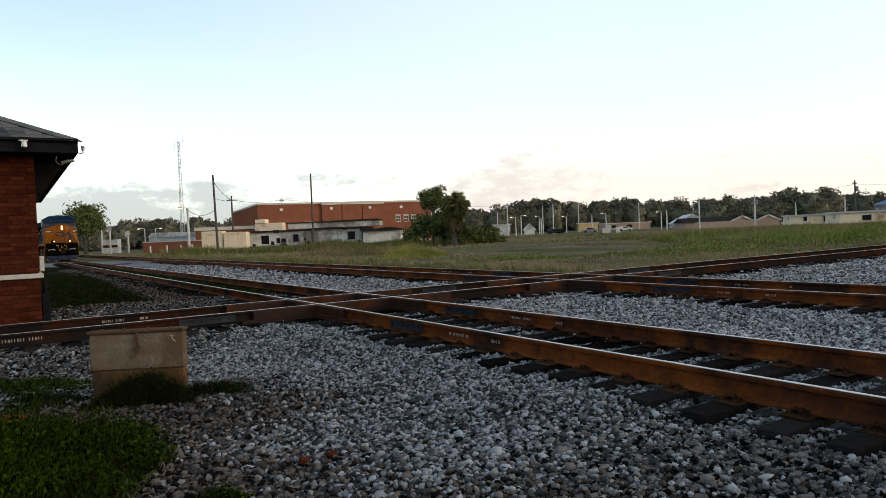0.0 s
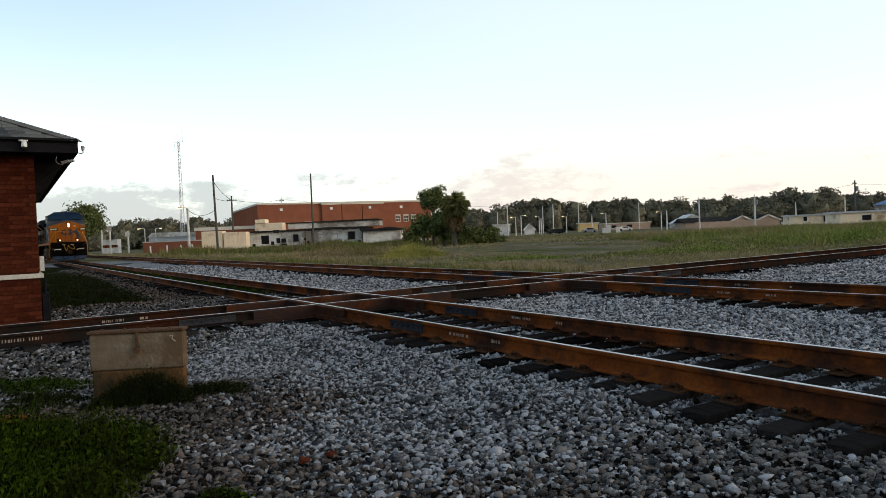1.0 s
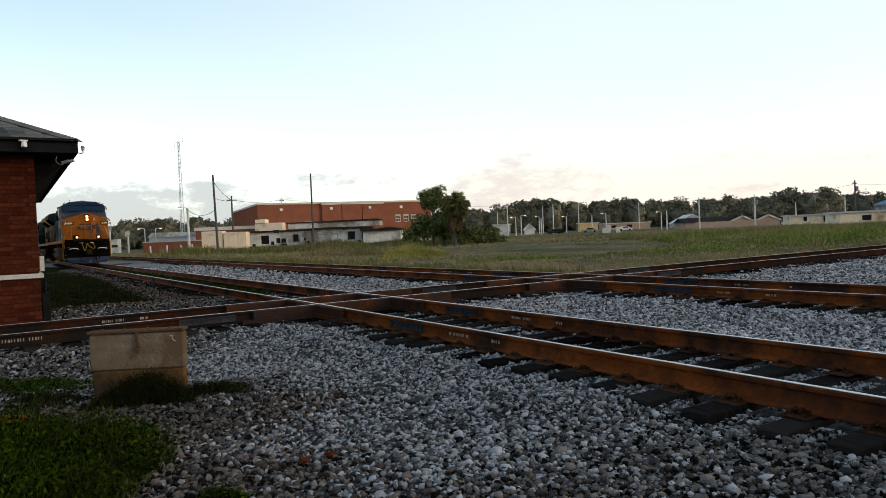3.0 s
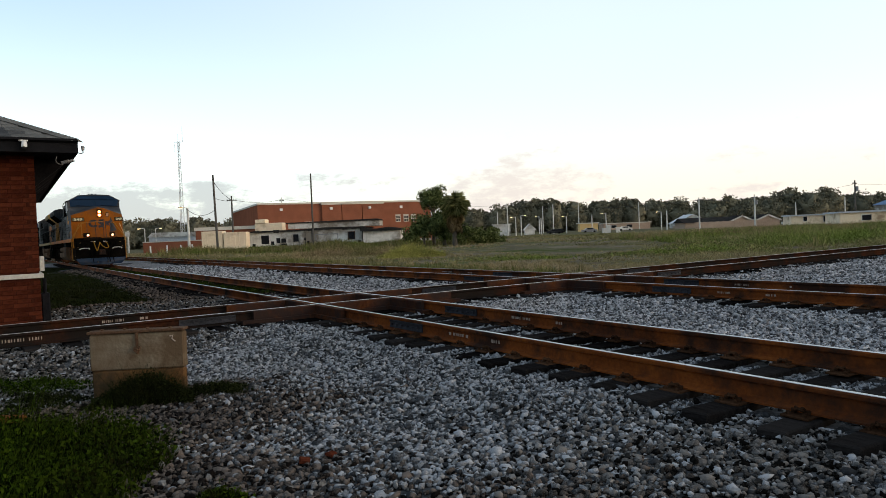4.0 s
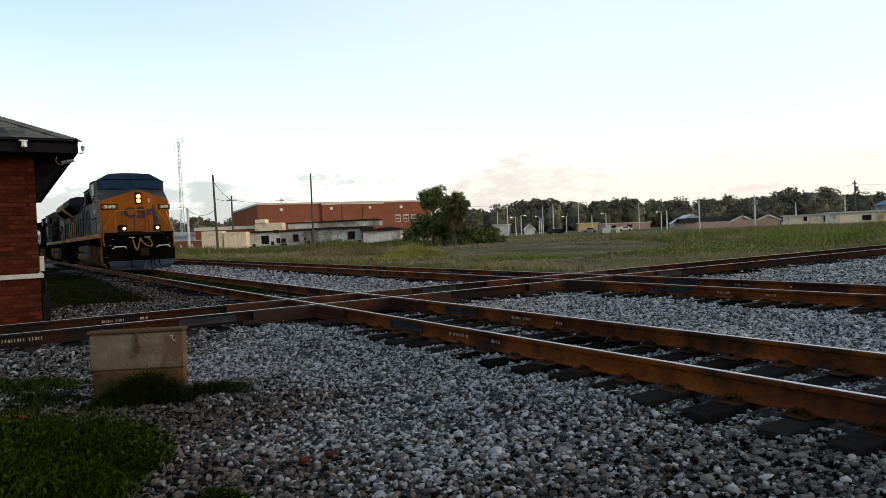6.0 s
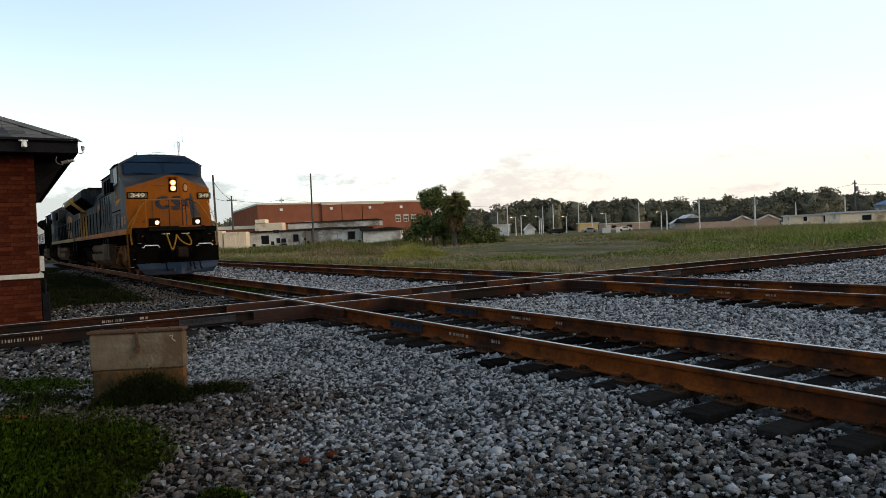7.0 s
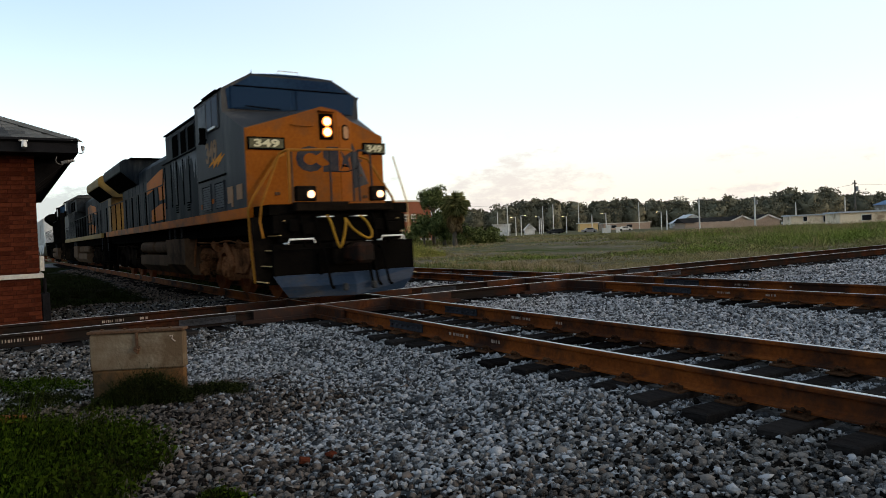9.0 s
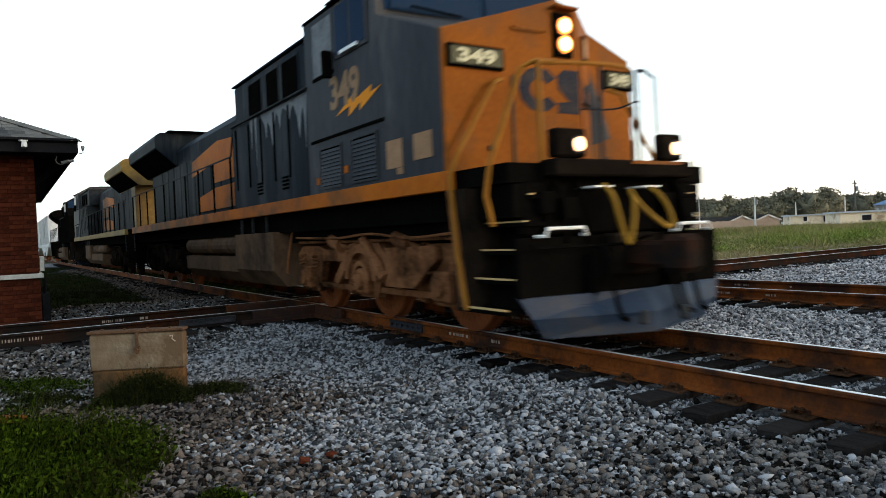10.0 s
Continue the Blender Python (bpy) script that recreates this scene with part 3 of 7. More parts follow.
def diamond(name, u, s, off):
    """A rail crossing: cast guard rails and plates round the four places where the rails meet."""
    d = tagged(new(name), "cast steel diamond crossing where two railway tracks meet", "rail crossing", "diamond crossings")
    cut = [(-0.034, -0.19), (0.034, -0.19), (0.034, -0.02), (0.028, -0.008), (-0.028, -0.008), (-0.034, -0.02)]
    for side in (-1, 1):
        for k in (-1, 1):
            place = side * 0.753 + k * 0.082
            part("guard_rail", sweep([(on_a(s + a, place + off), AT) for a in (-2.0, -1.9, 1.9, 2.0)], cut), MANGANESE, d)
            part("guard_rail", sweep([(on_b(u + a, place, -0.002), BT) for a in (-2.0, -1.9, 1.9, 2.0)], cut), MANGANESE, d)
    foot = [(-0.16, -0.215), (0.16, -0.215), (0.16, -0.150), (-0.16, -0.150)]
    for side in (-1, 1):
        part("base_plate", sweep([(on_a(s + a, side * 0.753 + off), AT) for a in (-2.2, 2.2)], foot), MANGANESE, d)
        part("base_plate", sweep([(on_b(u + a, side * 0.753, -0.004), BT) for a in (-2.2, 2.2)], foot), MANGANESE, d)
    sole = [(-1.2, -0.40), (1.2, -0.40), (1.2, -0.225), (-1.2, -0.225)]
    part("timber_bed", sweep([(on_b(u + a, 0, 0), BT) for a in (-1.5, 1.5)], sole), TIE, d)
    return d


diamond("rail_crossing", 5.83, -12.51, 0.0)
diamond("rail_crossing", 11.89, -12.70, C_OFF)


def joint(place, across, s, side, parent, back=False):
    """A bolted joint bar on a rail's web."""
    sg = 1 if back else -1
    path = [(place(s + a, side * 0.753, 0), across) for a in (-0.45, 0.45)]
    o = 0.018 * sg
    bm = sweep(path, [(o, -0.155), (o + 0.030 * sg, -0.150), (o + 0.016 * sg, -0.10), (o + 0.030 * sg, -0.05), (o, -0.045)])
    for a in (-0.36, -0.22, -0.08, 0.08, 0.22, 0.36):
        p = place(s + a, side * 0.753, -0.1)
        rod(bm, p + across * (o * 0.9), p + across * (o + 0.05 * sg), 0.018, 0.018, 6)
    return part("joint_bar", bm, JOINT, parent, "dark bolted joint bar")


for s, side in ((-8.5, -1), (-9.4, 1)):
    joint(on_a, AT, s, side, track_a)
for s, side in ((-9.0, -1), (-10.0, 1), (-15.6, -1), (-16.3, 1)):
    joint(on_c, AT, s, side, track_c)
for s, side in ((3.1, -1), (8.6, 1), (14.6, -1), (15.2, 1)):
    joint(on_b, BT, s, side, track_b)


def mark(place, across, deg, s, side, length, z0, z1, parent, bars):
    """Faded lettering on a rail's web, as plain bars."""
    bm = bmesh.new()
    w = length / (bars * 2)
    for k in range(bars * 2):
        if (k * 7 + bars) % 9 == 3:
            continue
        p = place(s + k * w, side * 0.753, 0) - across * 0.014
        q = place(s + k * w + w * (0.38 + 0.34 * ((k * 5) % 3 == 0)), side * 0.753, 0) - across * 0.014
        a = [bm.verts.new(r + across * d + Vector((0, 0, z))) for r in (p, q) for d in (0.0, 0.006) for z in (z0, z1)]
        for f in ((0, 1, 3, 2), (4, 6, 7, 5), (0, 4, 5, 1), (2, 3, 7, 6), (0, 2, 6, 4), (1, 5, 7, 3)):
            bm.faces.new([a[i] for i in f])
    part("painted_mark", bm, MARK, parent, "faded white painted marking on the rail web")


for s, side, ln, bars in ((-7.41, -1, 0.44, 7), (-6.51, -1, 0.17, 2), (-8.08, 1, 0.44, 6), (-7.12, 1, 0.13, 2)):
    mark(on_a, AT, A_DEG, s, side, ln, -0.115, -0.08, track_a, bars)
for s, side, ln, bars in ((-11.2, -1, 0.6, 5), (-7.99, -1, 0.26, 6), (-7.06, -1, 0.2, 2), (-8.71, 1, 0.32, 6), (-7.56, 1, 0.06, 1), (-19.6, 1, 0.6, 6), (-18.1, 1, 0.25, 2)):
    mark(on_c, AT, A_DEG, s, side, ln, -0.115, -0.08, track_c, bars)
for u, side, ln, bars in ((-0.1, -1, 0.88, 12), (1.75, 1, 0.36, 6), (2.35, 1, 0.18, 1), (4.01, -1, 0.3, 1)):
    mark(on_b, BT, B_DEG, u, side, ln, -0.122, -0.08, track_b, bars)

# ---- ballast stones ----
rng = np.random.default_rng(7)


def icosahedron():
    g = (1 + 5 ** 0.5) / 2
    v = np.array([(-1, g, 0), (1, g, 0), (-1, -g, 0), (1, -g, 0), (0, -1, g), (0, 1, g), (0, -1, -g), (0, 1, -g), (g, 0, -1), (g, 0, 1), (-g, 0, -1), (-g, 0, 1)], float)
    f = np.array([(0, 11, 5), (0, 5, 1), (0, 1, 7), (0, 7, 10), (0, 10, 11), (1, 5, 9), (5, 11, 4), (11, 10, 2), (10, 7, 6), (7, 1, 8),
                  (3, 9, 4), (3, 4, 2), (3, 2, 6), (3, 6, 8), (3, 8, 9), (4, 9, 5), (2, 4, 11), (6, 2, 10), (8, 6, 7), (9, 8, 1)])
    return v / np.linalg.norm(v[0]), f


ICO_V, ICO_F = icosahedron()


def chipped():
    """An angular stone: an uneven solid with four flat broken faces."""
    v = ICO_V * rng.uniform(0.80, 1.35, (12, 1))
    for _ in range(4):
        d = rng.normal(size=3)
        d /= np.linalg.norm(d)
        over = np.maximum(v @ d - rng.uniform(0.42, 0.75), 0)
        v = v - over[:, None] * d
    return v


SHAPES = [chipped() for _ in range(24)]


def on_track_parts(x, y):
    s, t, u, v = plan(x, y)
    rails = np.zeros(len(x), bool)
    for d in (t, t - C_OFF, v):
        rails |= np.abs(np.abs(d) - 0.753) < 0.10
    tie_a = (np.abs(t) < 1.28) & (np.abs(((s + 95) / 0.53 + 0.5) % 1 - 0.5) * 0.53 < 0.125) & ~((s > -13.9) & (s < -11.0))
    tie_c = (np.abs(t - C_OFF) < 1.28) & (np.abs(((s + 60) / 0.53 + 0.5) % 1 - 0.5) * 0.53 < 0.12)
    tie_b = (np.abs(v) < 1.28) & (np.abs(((u + 10) / 0.53 + 0.5) % 1 - 0.5) * 0.53 < 0.12)
    cross = (np.abs(v) < 1.4) & ((np.abs(t) < 1.4) | (np.abs(t - C_OFF) < 1.4))
    return rails | (tie_a & (rng.uniform(size=len(x)) < 0.93)) | (tie_c & (rng.uniform(size=len(x)) < 0.75)) | (tie_b & (rng.uniform(size=len(x)) < 0.75)) | cross


def scatter(y0, y1, density, half=0.70):
    area = half * (y1 * y1 - y0 * y0) + 2 * (y1 - y0)
    k = int(area * density)
    y = np.sqrt(rng.uniform(y0 * y0, y1 * y1, k))
    x = rng.uniform(-1, 1, k) * (half * y + 1.0)
    keep = is_ballast(x, y) & ~on_track_parts(x, y)
    return x[keep], y[keep]


OCT_F = np.array([(0, 2, 4), (2, 1, 4), (1, 3, 4), (3, 0, 4), (2, 0, 5), (1, 2, 5), (3, 1, 5), (0, 3, 5)])
OCT_V = np.array([(1, 0, 0), (-1, 0, 0), (0, 1, 0), (0, -1, 0), (0, 0, 1), (0, 0, -1)], float)
PLAIN = [OCT_V * rng.uniform(0.75, 1.15, (6, 1)) + rng.normal(0, 0.22, (6, 3)) for _ in range(16)]


def stone_mesh(name, x, y, size, mat, parent, rough=False):
    k = len(x)
    shapes, tri = (PLAIN, OCT_F) if rough else (SHAPES, ICO_F)
    kind = rng.integers(0, len(shapes), k)
    sc = rng.lognormal(0.0, 0.30, (k, 1, 1)) * size / 2 * rng.uniform(0.75, 1.45, (k, 1, 3))
    v = np.stack(shapes)[kind] * sc
    q = rng.normal(size=(k, 4))
    q /= np.linalg.norm(q, axis=1)[:, None]
    w, a, b, c = q.T
    R = np.stack([1 - 2 * (b * b + c * c), 2 * (a * b - c * w), 2 * (a * c + b * w), 2 * (a * b + c * w), 1 - 2 * (a * a + c * c), 2 * (b * c - a * w),
                  2 * (a * c - b * w), 2 * (b * c + a * w), 1 - 2 * (a * a + b * b)], axis=1).reshape(k, 3, 3)
    v = np.einsum("kij,knj->kni", R, v)
    v[:, :, 2] *= 0.8
    v += np.stack([x, y, ground_z(x, y) + size * rng.uniform(0.02, 0.42, k)], axis=1)[:, None, :]
    f = (tri[None] + np.arange(k)[:, None, None] * len(shapes[0])).reshape(-1, 3)
    return mesh_np(name, v.reshape(-1, 3), f, [mat], parent)


def brownish(x, y):
    s, t, u, v = plan(x, y)
    # the second zone's brown stones also darken the verge for the train's shade
    return (t < -3.45 + 0.45 * np.sin(s * 1.7) + 0.35 * np.sin(s * 4.1 + 1) + rng.normal(0, 0.5, len(x))) & (v < -1.5) & (s > -7.6) | (v > 1.9) & (t < 1.1) & (s < -17.4 + rng.normal(0, 0.4, len(x)))


for y0, y1, density, size in ((2.6, 5.2, 1330, 0.036), (5.2, 8.5, 1080, 0.038), (8.5, 14.0, 640, 0.042), (14.0, 24.0, 220, 0.053), (24.0, 45.0, 62, 0.080)):
    x, y = scatter(y0, y1, density)
    br = brownish(x, y)
    pale_zone = (plan(x, y)[1] > 1.0) & ~br
    grimy = ~br & (plan(x, y)[1] < -0.9) & (rng.uniform(size=len(x)) < np.maximum(0.85 * soft_step(-1.0, 2.0, x) * (1 - soft_step(4.0, 6.4, y)), 0.75 * (1 - soft_step(-4.0, -2.9, x))))
    pale_zone &= ~grimy
    plain = ~br & ~pale_zone & ~grimy
    if grimy.sum() > 5:
        tagged(stone_mesh("ballast_stones", x[grimy], y[grimy], size, STONE_DIRTY, ground, y0 > 5), "grimy brown-grey crushed ballast", kind="stuff")
    tagged(stone_mesh("ballast_stones", x[plain], y[plain], size, STONE, ground, y0 > 5), "loose grey crushed granite ballast", kind="stuff")
    if pale_zone.sum() > 5:
        tagged(stone_mesh("ballast_stones", x[pale_zone], y[pale_zone], size, STONE_PALE, ground, y0 > 5), "clean pale crushed ballast between the tracks", kind="stuff")
    if br.sum() > 5:
        tagged(stone_mesh("ballast_stones", x[br], y[br], size, STONE_BROWN, ground, y0 > 5), "brown-stained crushed ballast", kind="stuff")

# ballast under and behind the viewer
x, y = rng.uniform(-5, 6.5, 13000), rng.uniform(-3, 2.65, 13000)
keep = is_ballast(x, y) & ~on_track_parts(x, y)
tagged(stone_mesh("ballast_stones", x[keep], y[keep], 0.055, STONE, ground, True), "loose grey crushed granite ballast", kind="stuff")

# the largest loose stones nearest the viewer, one by one
single = []
for q in SHAPES[:12]:
    me = bpy.data.meshes.new("stone")
    me.from_pydata((q * 0.026).tolist(), [], ICO_F.tolist())
    me.materials.append(STONE_ONE)
    single.append(me)
srng = random.Random(17)
placed = 0
while placed < 280:
    y = srng.uniform(3.0, 6.5)
    x = srng.uniform(-0.45, 0.62) * y
    X, Y = np.array([x]), np.array([y])
    if not is_ballast(X, Y)[0] or on_track_parts(X, Y)[0]:
        continue
    ob = new("stone", single[placed % 12])
    ob.parent = ground
    ob.matrix_basis = pose(x, y, float(ground_z(X, Y)[0]) + 0.022, srng.uniform(0, 360), srng.uniform(0, 360), srng.uniform(0, 360)) @ Matrix.Diagonal((srng.uniform(0.8, 1.3), srng.uniform(0.8, 1.3), srng.uniform(0.6, 1.0), 1))
    placed += 1

# ---- depot at the crossing ----
DX, DY = on_a(-14.07, -4.92).xy
depot = tagged(new("depot_building"), "red brick railway depot corner with dark hipped slate roof", "building")
depot.matrix_basis = pose(DX, DY, 0, 0, 0, A_DEG)
part("wall", prism(bmesh.new(), [(-0.014, -1.32, -0.5), (-0.014, -1.32, 2.86), (-0.014, -0.014, 2.86), (-0.014, -0.014, -0.5)], (-0.25, 0, 0)), MORTAR, depot)
part("wall", prism(bmesh.new(), [(0, -11.0, -0.5), (0, -11.0, 2.86), (0, -1.32, 2.86), (0, -1.32, -0.5)], (-0.3, 0, 0)), MORTAR, depot)
part("wall", prism(bmesh.new(), [(-0.264, 0, -0.5), (-0.264, 0, 2.86), (-13, 0, 2.86), (-13, 0, -0.5)], (0, -0.3, 0)), MORTAR, depot)
part("wall", prism(bmesh.new(), [(-13.0, 0, -0.5), (-13.0, 0, 2.86), (-13.0, -11, 2.86), (-13.0, -11, -0.5)], (-0.3, 0, 0)), MORTAR, depot)
part("stone_ledge", boxed(-13.2, 0.055, -11.0, 0.055, 0.675, 0.755, 0.008), LEDGE, depot, "pale limestone water table ledge")
part("corner_box", boxed(-0.16, -0.02, 0.0, 0.075, 0.79, 1.05, 0.008), LEDGE, depot, "pale boxed fitting on the wall corner")
bm = boxed(-0.36, -0.10, 0.003, 0.14, -0.4, 0.40, 0.02)
rod(bm, (-0.2, 0.07, 0.38), (-0.2, 0.07, 0.66), 0.03, 0.03, 8)
part("downpipe_boot", bm, SOFFIT, depot, "dark iron boot of the downpipe")
part("ceiling_slab", boxed(-12.9, -0.27, -10.9, -0.27, 2.75, 2.84), SOFFIT, depot)

# roof: eave boards, soffit and four slopes
OV, PITCH, ZE = 0.62, 0.46, 3.005
x0, x1, y0, y1 = -13.0 - OV, OV, -11.0 - OV, OV
bm = bmesh.new()
half = (y1 - y0) / 2
top = ZE + PITCH * half
e = [bm.verts.new(p) for p in ((x0, y0, ZE), (x1, y0, ZE), (x1, y1, ZE), (x0, y1, ZE))]
r = [bm.verts.new(p) for p in ((x0 + half, y0 + half, top), (x1 - half, y0 + half, top))]
for f in ((e[0], e[1], r[1], r[0]), (e[1], e[2], r[1]), (e[2], e[3], r[0], r[1]), (e[3], e[0], r[0]), (e[3], e[2], e[1], e[0])):
    bm.faces.new(f)
part("roof", bm, SHINGLE, depot)
for a, b in (((x1 - 0.03, y0), (x1 + 0.02, y1 + 0.02)), ((x0, y1 - 0.03), (x1 - 0.03, y1 + 0.02)), ((x0 - 0.02, y0), (x0 + 0.03, y1)), ((x0, y0 - 0.02), (x1, y0 + 0.03))):
    part("fascia", boxed(a[0], b[0], a[1], b[1], 2.785, 3.012, 0.004), SOFFIT, depot)
for a, b in (((-13.0, 0.003), (x1 - 0.03, y1 - 0.03)), ((0.003, -11.0), (x1 - 0.03, 0.003))):
    part("soffit", boxed(a[0], b[0], a[1], b[1], 2.80, 2.83), SOFFIT, depot)
for k in range(9):
    part("rafter_bracket", prism(bmesh.new(), [(-0.6 - k * 1.3, 0.003, 2.30), (-0.6 - k * 1.3, 0.003, 2.798), (-0.6 - k * 1.3, 0.55, 2.798), (-0.6 - k * 1.3, 0.48, 2.70)], (-0.09, 0, 0)), SOFFIT, depot)
part("gutter", prism(bmesh.new(), [(x1 + 0.022, y0, 2.95), (x1 + 0.10, y0, 2.98), (x1 + 0.10, y0, 3.018), (x1 + 0.022, y0, 3.018)], (0, y1 - y0 + 0.02, 0)), SOFFIT, depot)

# separate slates on the slope over the front
bm = boxed(-0.005, 0.005, -0.118, 0.118, 0, 0.20)
slate = bpy.data.meshes.new("shingle")
bm.to_mesh(slate)
bm.free()
slate.materials.append(SHINGLE)
tilt = math.degrees(math.atan2(1.0, PITCH))
for k in range(9):
    d = 0.02 + k * 0.165
    yy = y1 - d - 0.19 - (0.12 if k % 2 else 0.0)
    while yy > -1.6:
        sh = new("shingle", slate)
        sh.parent = depot
        sh.matrix_basis = pose(x1 - d, yy - 0.12, ZE + PITCH * d + 0.012, 0, -tilt, 0)
        yy -= 0.243

hip = [(x1 + 0.02 - 0.0, y1 + 0.02), (x1 - 1.9, y1 - 1.9)]
bm = bmesh.new()
ring = []
for hx, hy in hip:
    hz = ZE + PITCH * (x1 - hx) + 0.02
    ring.append([bm.verts.new((hx + a, hy + b, hz + c)) for a, b, c in ((0.10, -0.10, -0.035), (0, 0, 0.018), (-0.10, 0.10, -0.035))])
bm.faces.new((ring[0][0], ring[0][1], ring[1][1], ring[1][0]))
bm.faces.new((ring[0][1], ring[0][2], ring[1][2], ring[1][1]))
bm.faces.new((ring[0][0], ring[1][0], ring[1][2], ring[0][2]))
bm.faces.new(ring[0])
bm.faces.new(ring[1])
part("hip_cap", bm, SHINGLE, depot)

# separate bricks near the visible corner
stretcher = bpy.data.meshes.new("brick")
bm = boxed(-0.10, 0.0, -0.101, 0.101, 0.0, 0.064, 0.004)
bm.to_mesh(stretcher)
bm.free()
stretcher.materials.append(BRICK)
brng = random.Random(5)
for row in range(43):
    z = -0.42 + row * 0.0755
    if 0.61 < z < 0.75:
        continue
    yy = -0.101 - (0.106 if row % 2 else 0.0)
    if row % 2:
        ob = new("brick", stretcher)
        ob.parent, ob.matrix_basis = depot, Matrix.Translation((0, -0.051, z)) @ Matrix.Diagonal((1, 0.5, 1, 1))
    while yy > -1.25:
        ob = new("brick", stretcher)
        ob.parent, ob.matrix_basis = depot, Matrix.Translation((brng.uniform(-0.003, 0.002), yy - (0.053 if row % 2 else 0.0) + 0.0, z))
        yy -= 0.212


def wall_camera(x, y, z, turn):
    """A dome camera hanging from a bracket on the eave board."""
    c = tagged(new("security_camera"), "white dome security camera hung from the eave", "camera", "eave cameras")
    bm = boxed(-0.01, 0.09, -0.10, 0.07, 0.02, 0.075, 0.01)
    part("bracket", bm, CAMERA_WHITE, c)
    part("housing", rod(rod(bmesh.new(), (0.06, 0, 0.03), (0.06, 0, -0.04), 0.042, 0.052, 14), (0.06, 0, -0.04), (0.06, 0, -0.095), 0.057, 0.056, 14), CAMERA_WHITE, c)
    bm = bmesh.new()
    bmesh.ops.create_uvsphere(bm, u_segments=14, v_segments=8, radius=0.050, matrix=Matrix.Translation((0.06, 0, -0.105)))
    part("dome", bm, pane_glass("smoked_dome", (0.02, 0.02, 0.022), 0.1), c)
    p = depot.matrix_basis @ Vector((x, y, z))
    c.matrix_basis = pose(p.x, p.y, p.z, 0, 0, A_DEG + turn) @ Matrix.Scale(0.8, 4)
    return c


wall_camera(x1 + 0.02, -0.15, 2.94, 0)
c2 = tagged(new("security_camera"), "small grey camera on a thin arm at the eave corner", "camera", "eave cameras")
part("arm", pipe(bmesh.new(), [(0, 0, 0), (0, 0.06, -0.02), (0, 0.11, 0.0), (0, 0.11, 0.05)], 0.012), CASING_GREY, c2)
part("housing", rod(rod(bmesh.new(), (0, 0.11, 0.05), (0, 0.11, 0.14), 0.03, 0.042, 12), (0, 0.11, 0.14), (0, 0.11, 0.165), 0.046, 0.03, 12), CASING_GREY, c2)
p = depot.matrix_basis @ Vector((x1 - 0.05, y1 + 0.02, 2.80))
c2.matrix_basis = pose(p.x, p.y, p.z, 0, 0, A_DEG) @ Matrix.Scale(0.72, 4)
c3 = tagged(new("floodlight"), "grey twin-headed floodlight under the eave", "lamp")
part("bracket", pipe(bmesh.new(), curve_points([(0, -0.20, 0.16), (0, -0.23, 0.05), (0, -0.17, -0.04), (0, -0.05, -0.05)]), 0.012), CASING_GREY, c3)
for a, b in ((0.02, 0.0), (0.13, 0.015)):
    bm = boxed(-0.07, 0.07, -0.05, 0.16, -0.035, 0.035, 0.012)
    bm.transform(pose(0, a - 0.06, b, 18, 0, -20))
    part("lamp_head", bm, CASING_GREY, c3)
p = depot.matrix_basis @ Vector((0.30, 0.46, 2.66))
c3.matrix_basis = pose(p.x, p.y, p.z, 0, 0, A_DEG) @ Matrix.Scale(0.62, 4)

# ---- concrete relay box by the track ----
relay = tagged(new("concrete_box"), "weathered concrete relay box with rusty iron lid among weeds", "box")
relay.matrix_basis = pose(-3.51, 6.85, 0, 0, 0, 2.5)
part("base", boxed(0.012, 0.905, 0.008, 0.105, -0.50, -0.062, 0.012), STAINED_CONCRETE, relay, "rust-stained lower part")
bm = boxed(0.0, 0.915, 0.0, 0.11, -0.06, 0.302, 0.014)
bmesh.ops.subdivide_edges(bm, edges=bm.edges[:], cuts=2, use_grid_fill=True)
for v in bm.verts:
    v.co += Vector((noise.noise(v.co * 5), noise.noise(v.co * 5 + Vector((7, 0, 0))), noise.noise(v.co * 5 + Vector((0, 7, 0))))) * 0.006
part("body", bm, CONCRETE, relay)
bm = boxed(-0.015, 0.925, -0.014, 0.13, 0.305, 0.334, 0.006)
for v in bm.verts:
    v.co.z += 0.006 * v.co.x + 0.006 * noise.noise(v.co * 3)
part("lid", bm, RUSTY, relay, "rusty iron lid")
bm = bmesh.new()
for k in range(4):
    rod(bm, (0.12 + k * 0.22, 0.03, 0.33), (0.12 + k * 0.22, 0.03, 0.352), 0.016, 0.016, 6)
part("lid_bolts", bm, RUSTY, relay)
bm = boxed(0.455, 0.478, -0.020, -0.004, 0.10, 0.31)
pipe(bm, curve_points([(0.446, -0.012, 0.165), (0.443, -0.03, 0.145), (0.46, -0.04, 0.132), (0.485, -0.036, 0.138), (0.498, -0.024, 0.158), (0.49, -0.012, 0.175)]), 0.008)
rod(bm, (0.467, -0.004, 0.14), (0.467, -0.05, 0.14), 0.024, 0.02, 8)
part("hasp", bm, RUSTY, relay, "rusty hasp and hook")
bm = pipe(bmesh.new(), [(0.785, -0.008, 0.262), (0.815, -0.008, 0.268), (0.805, -0.008, 0.235), (0.838, -0.008, 0.206)], 0.007, 5)
part("painted_mark", bm, MARK, relay, "chalky white scrawl")

# ---- weeds and grass ----


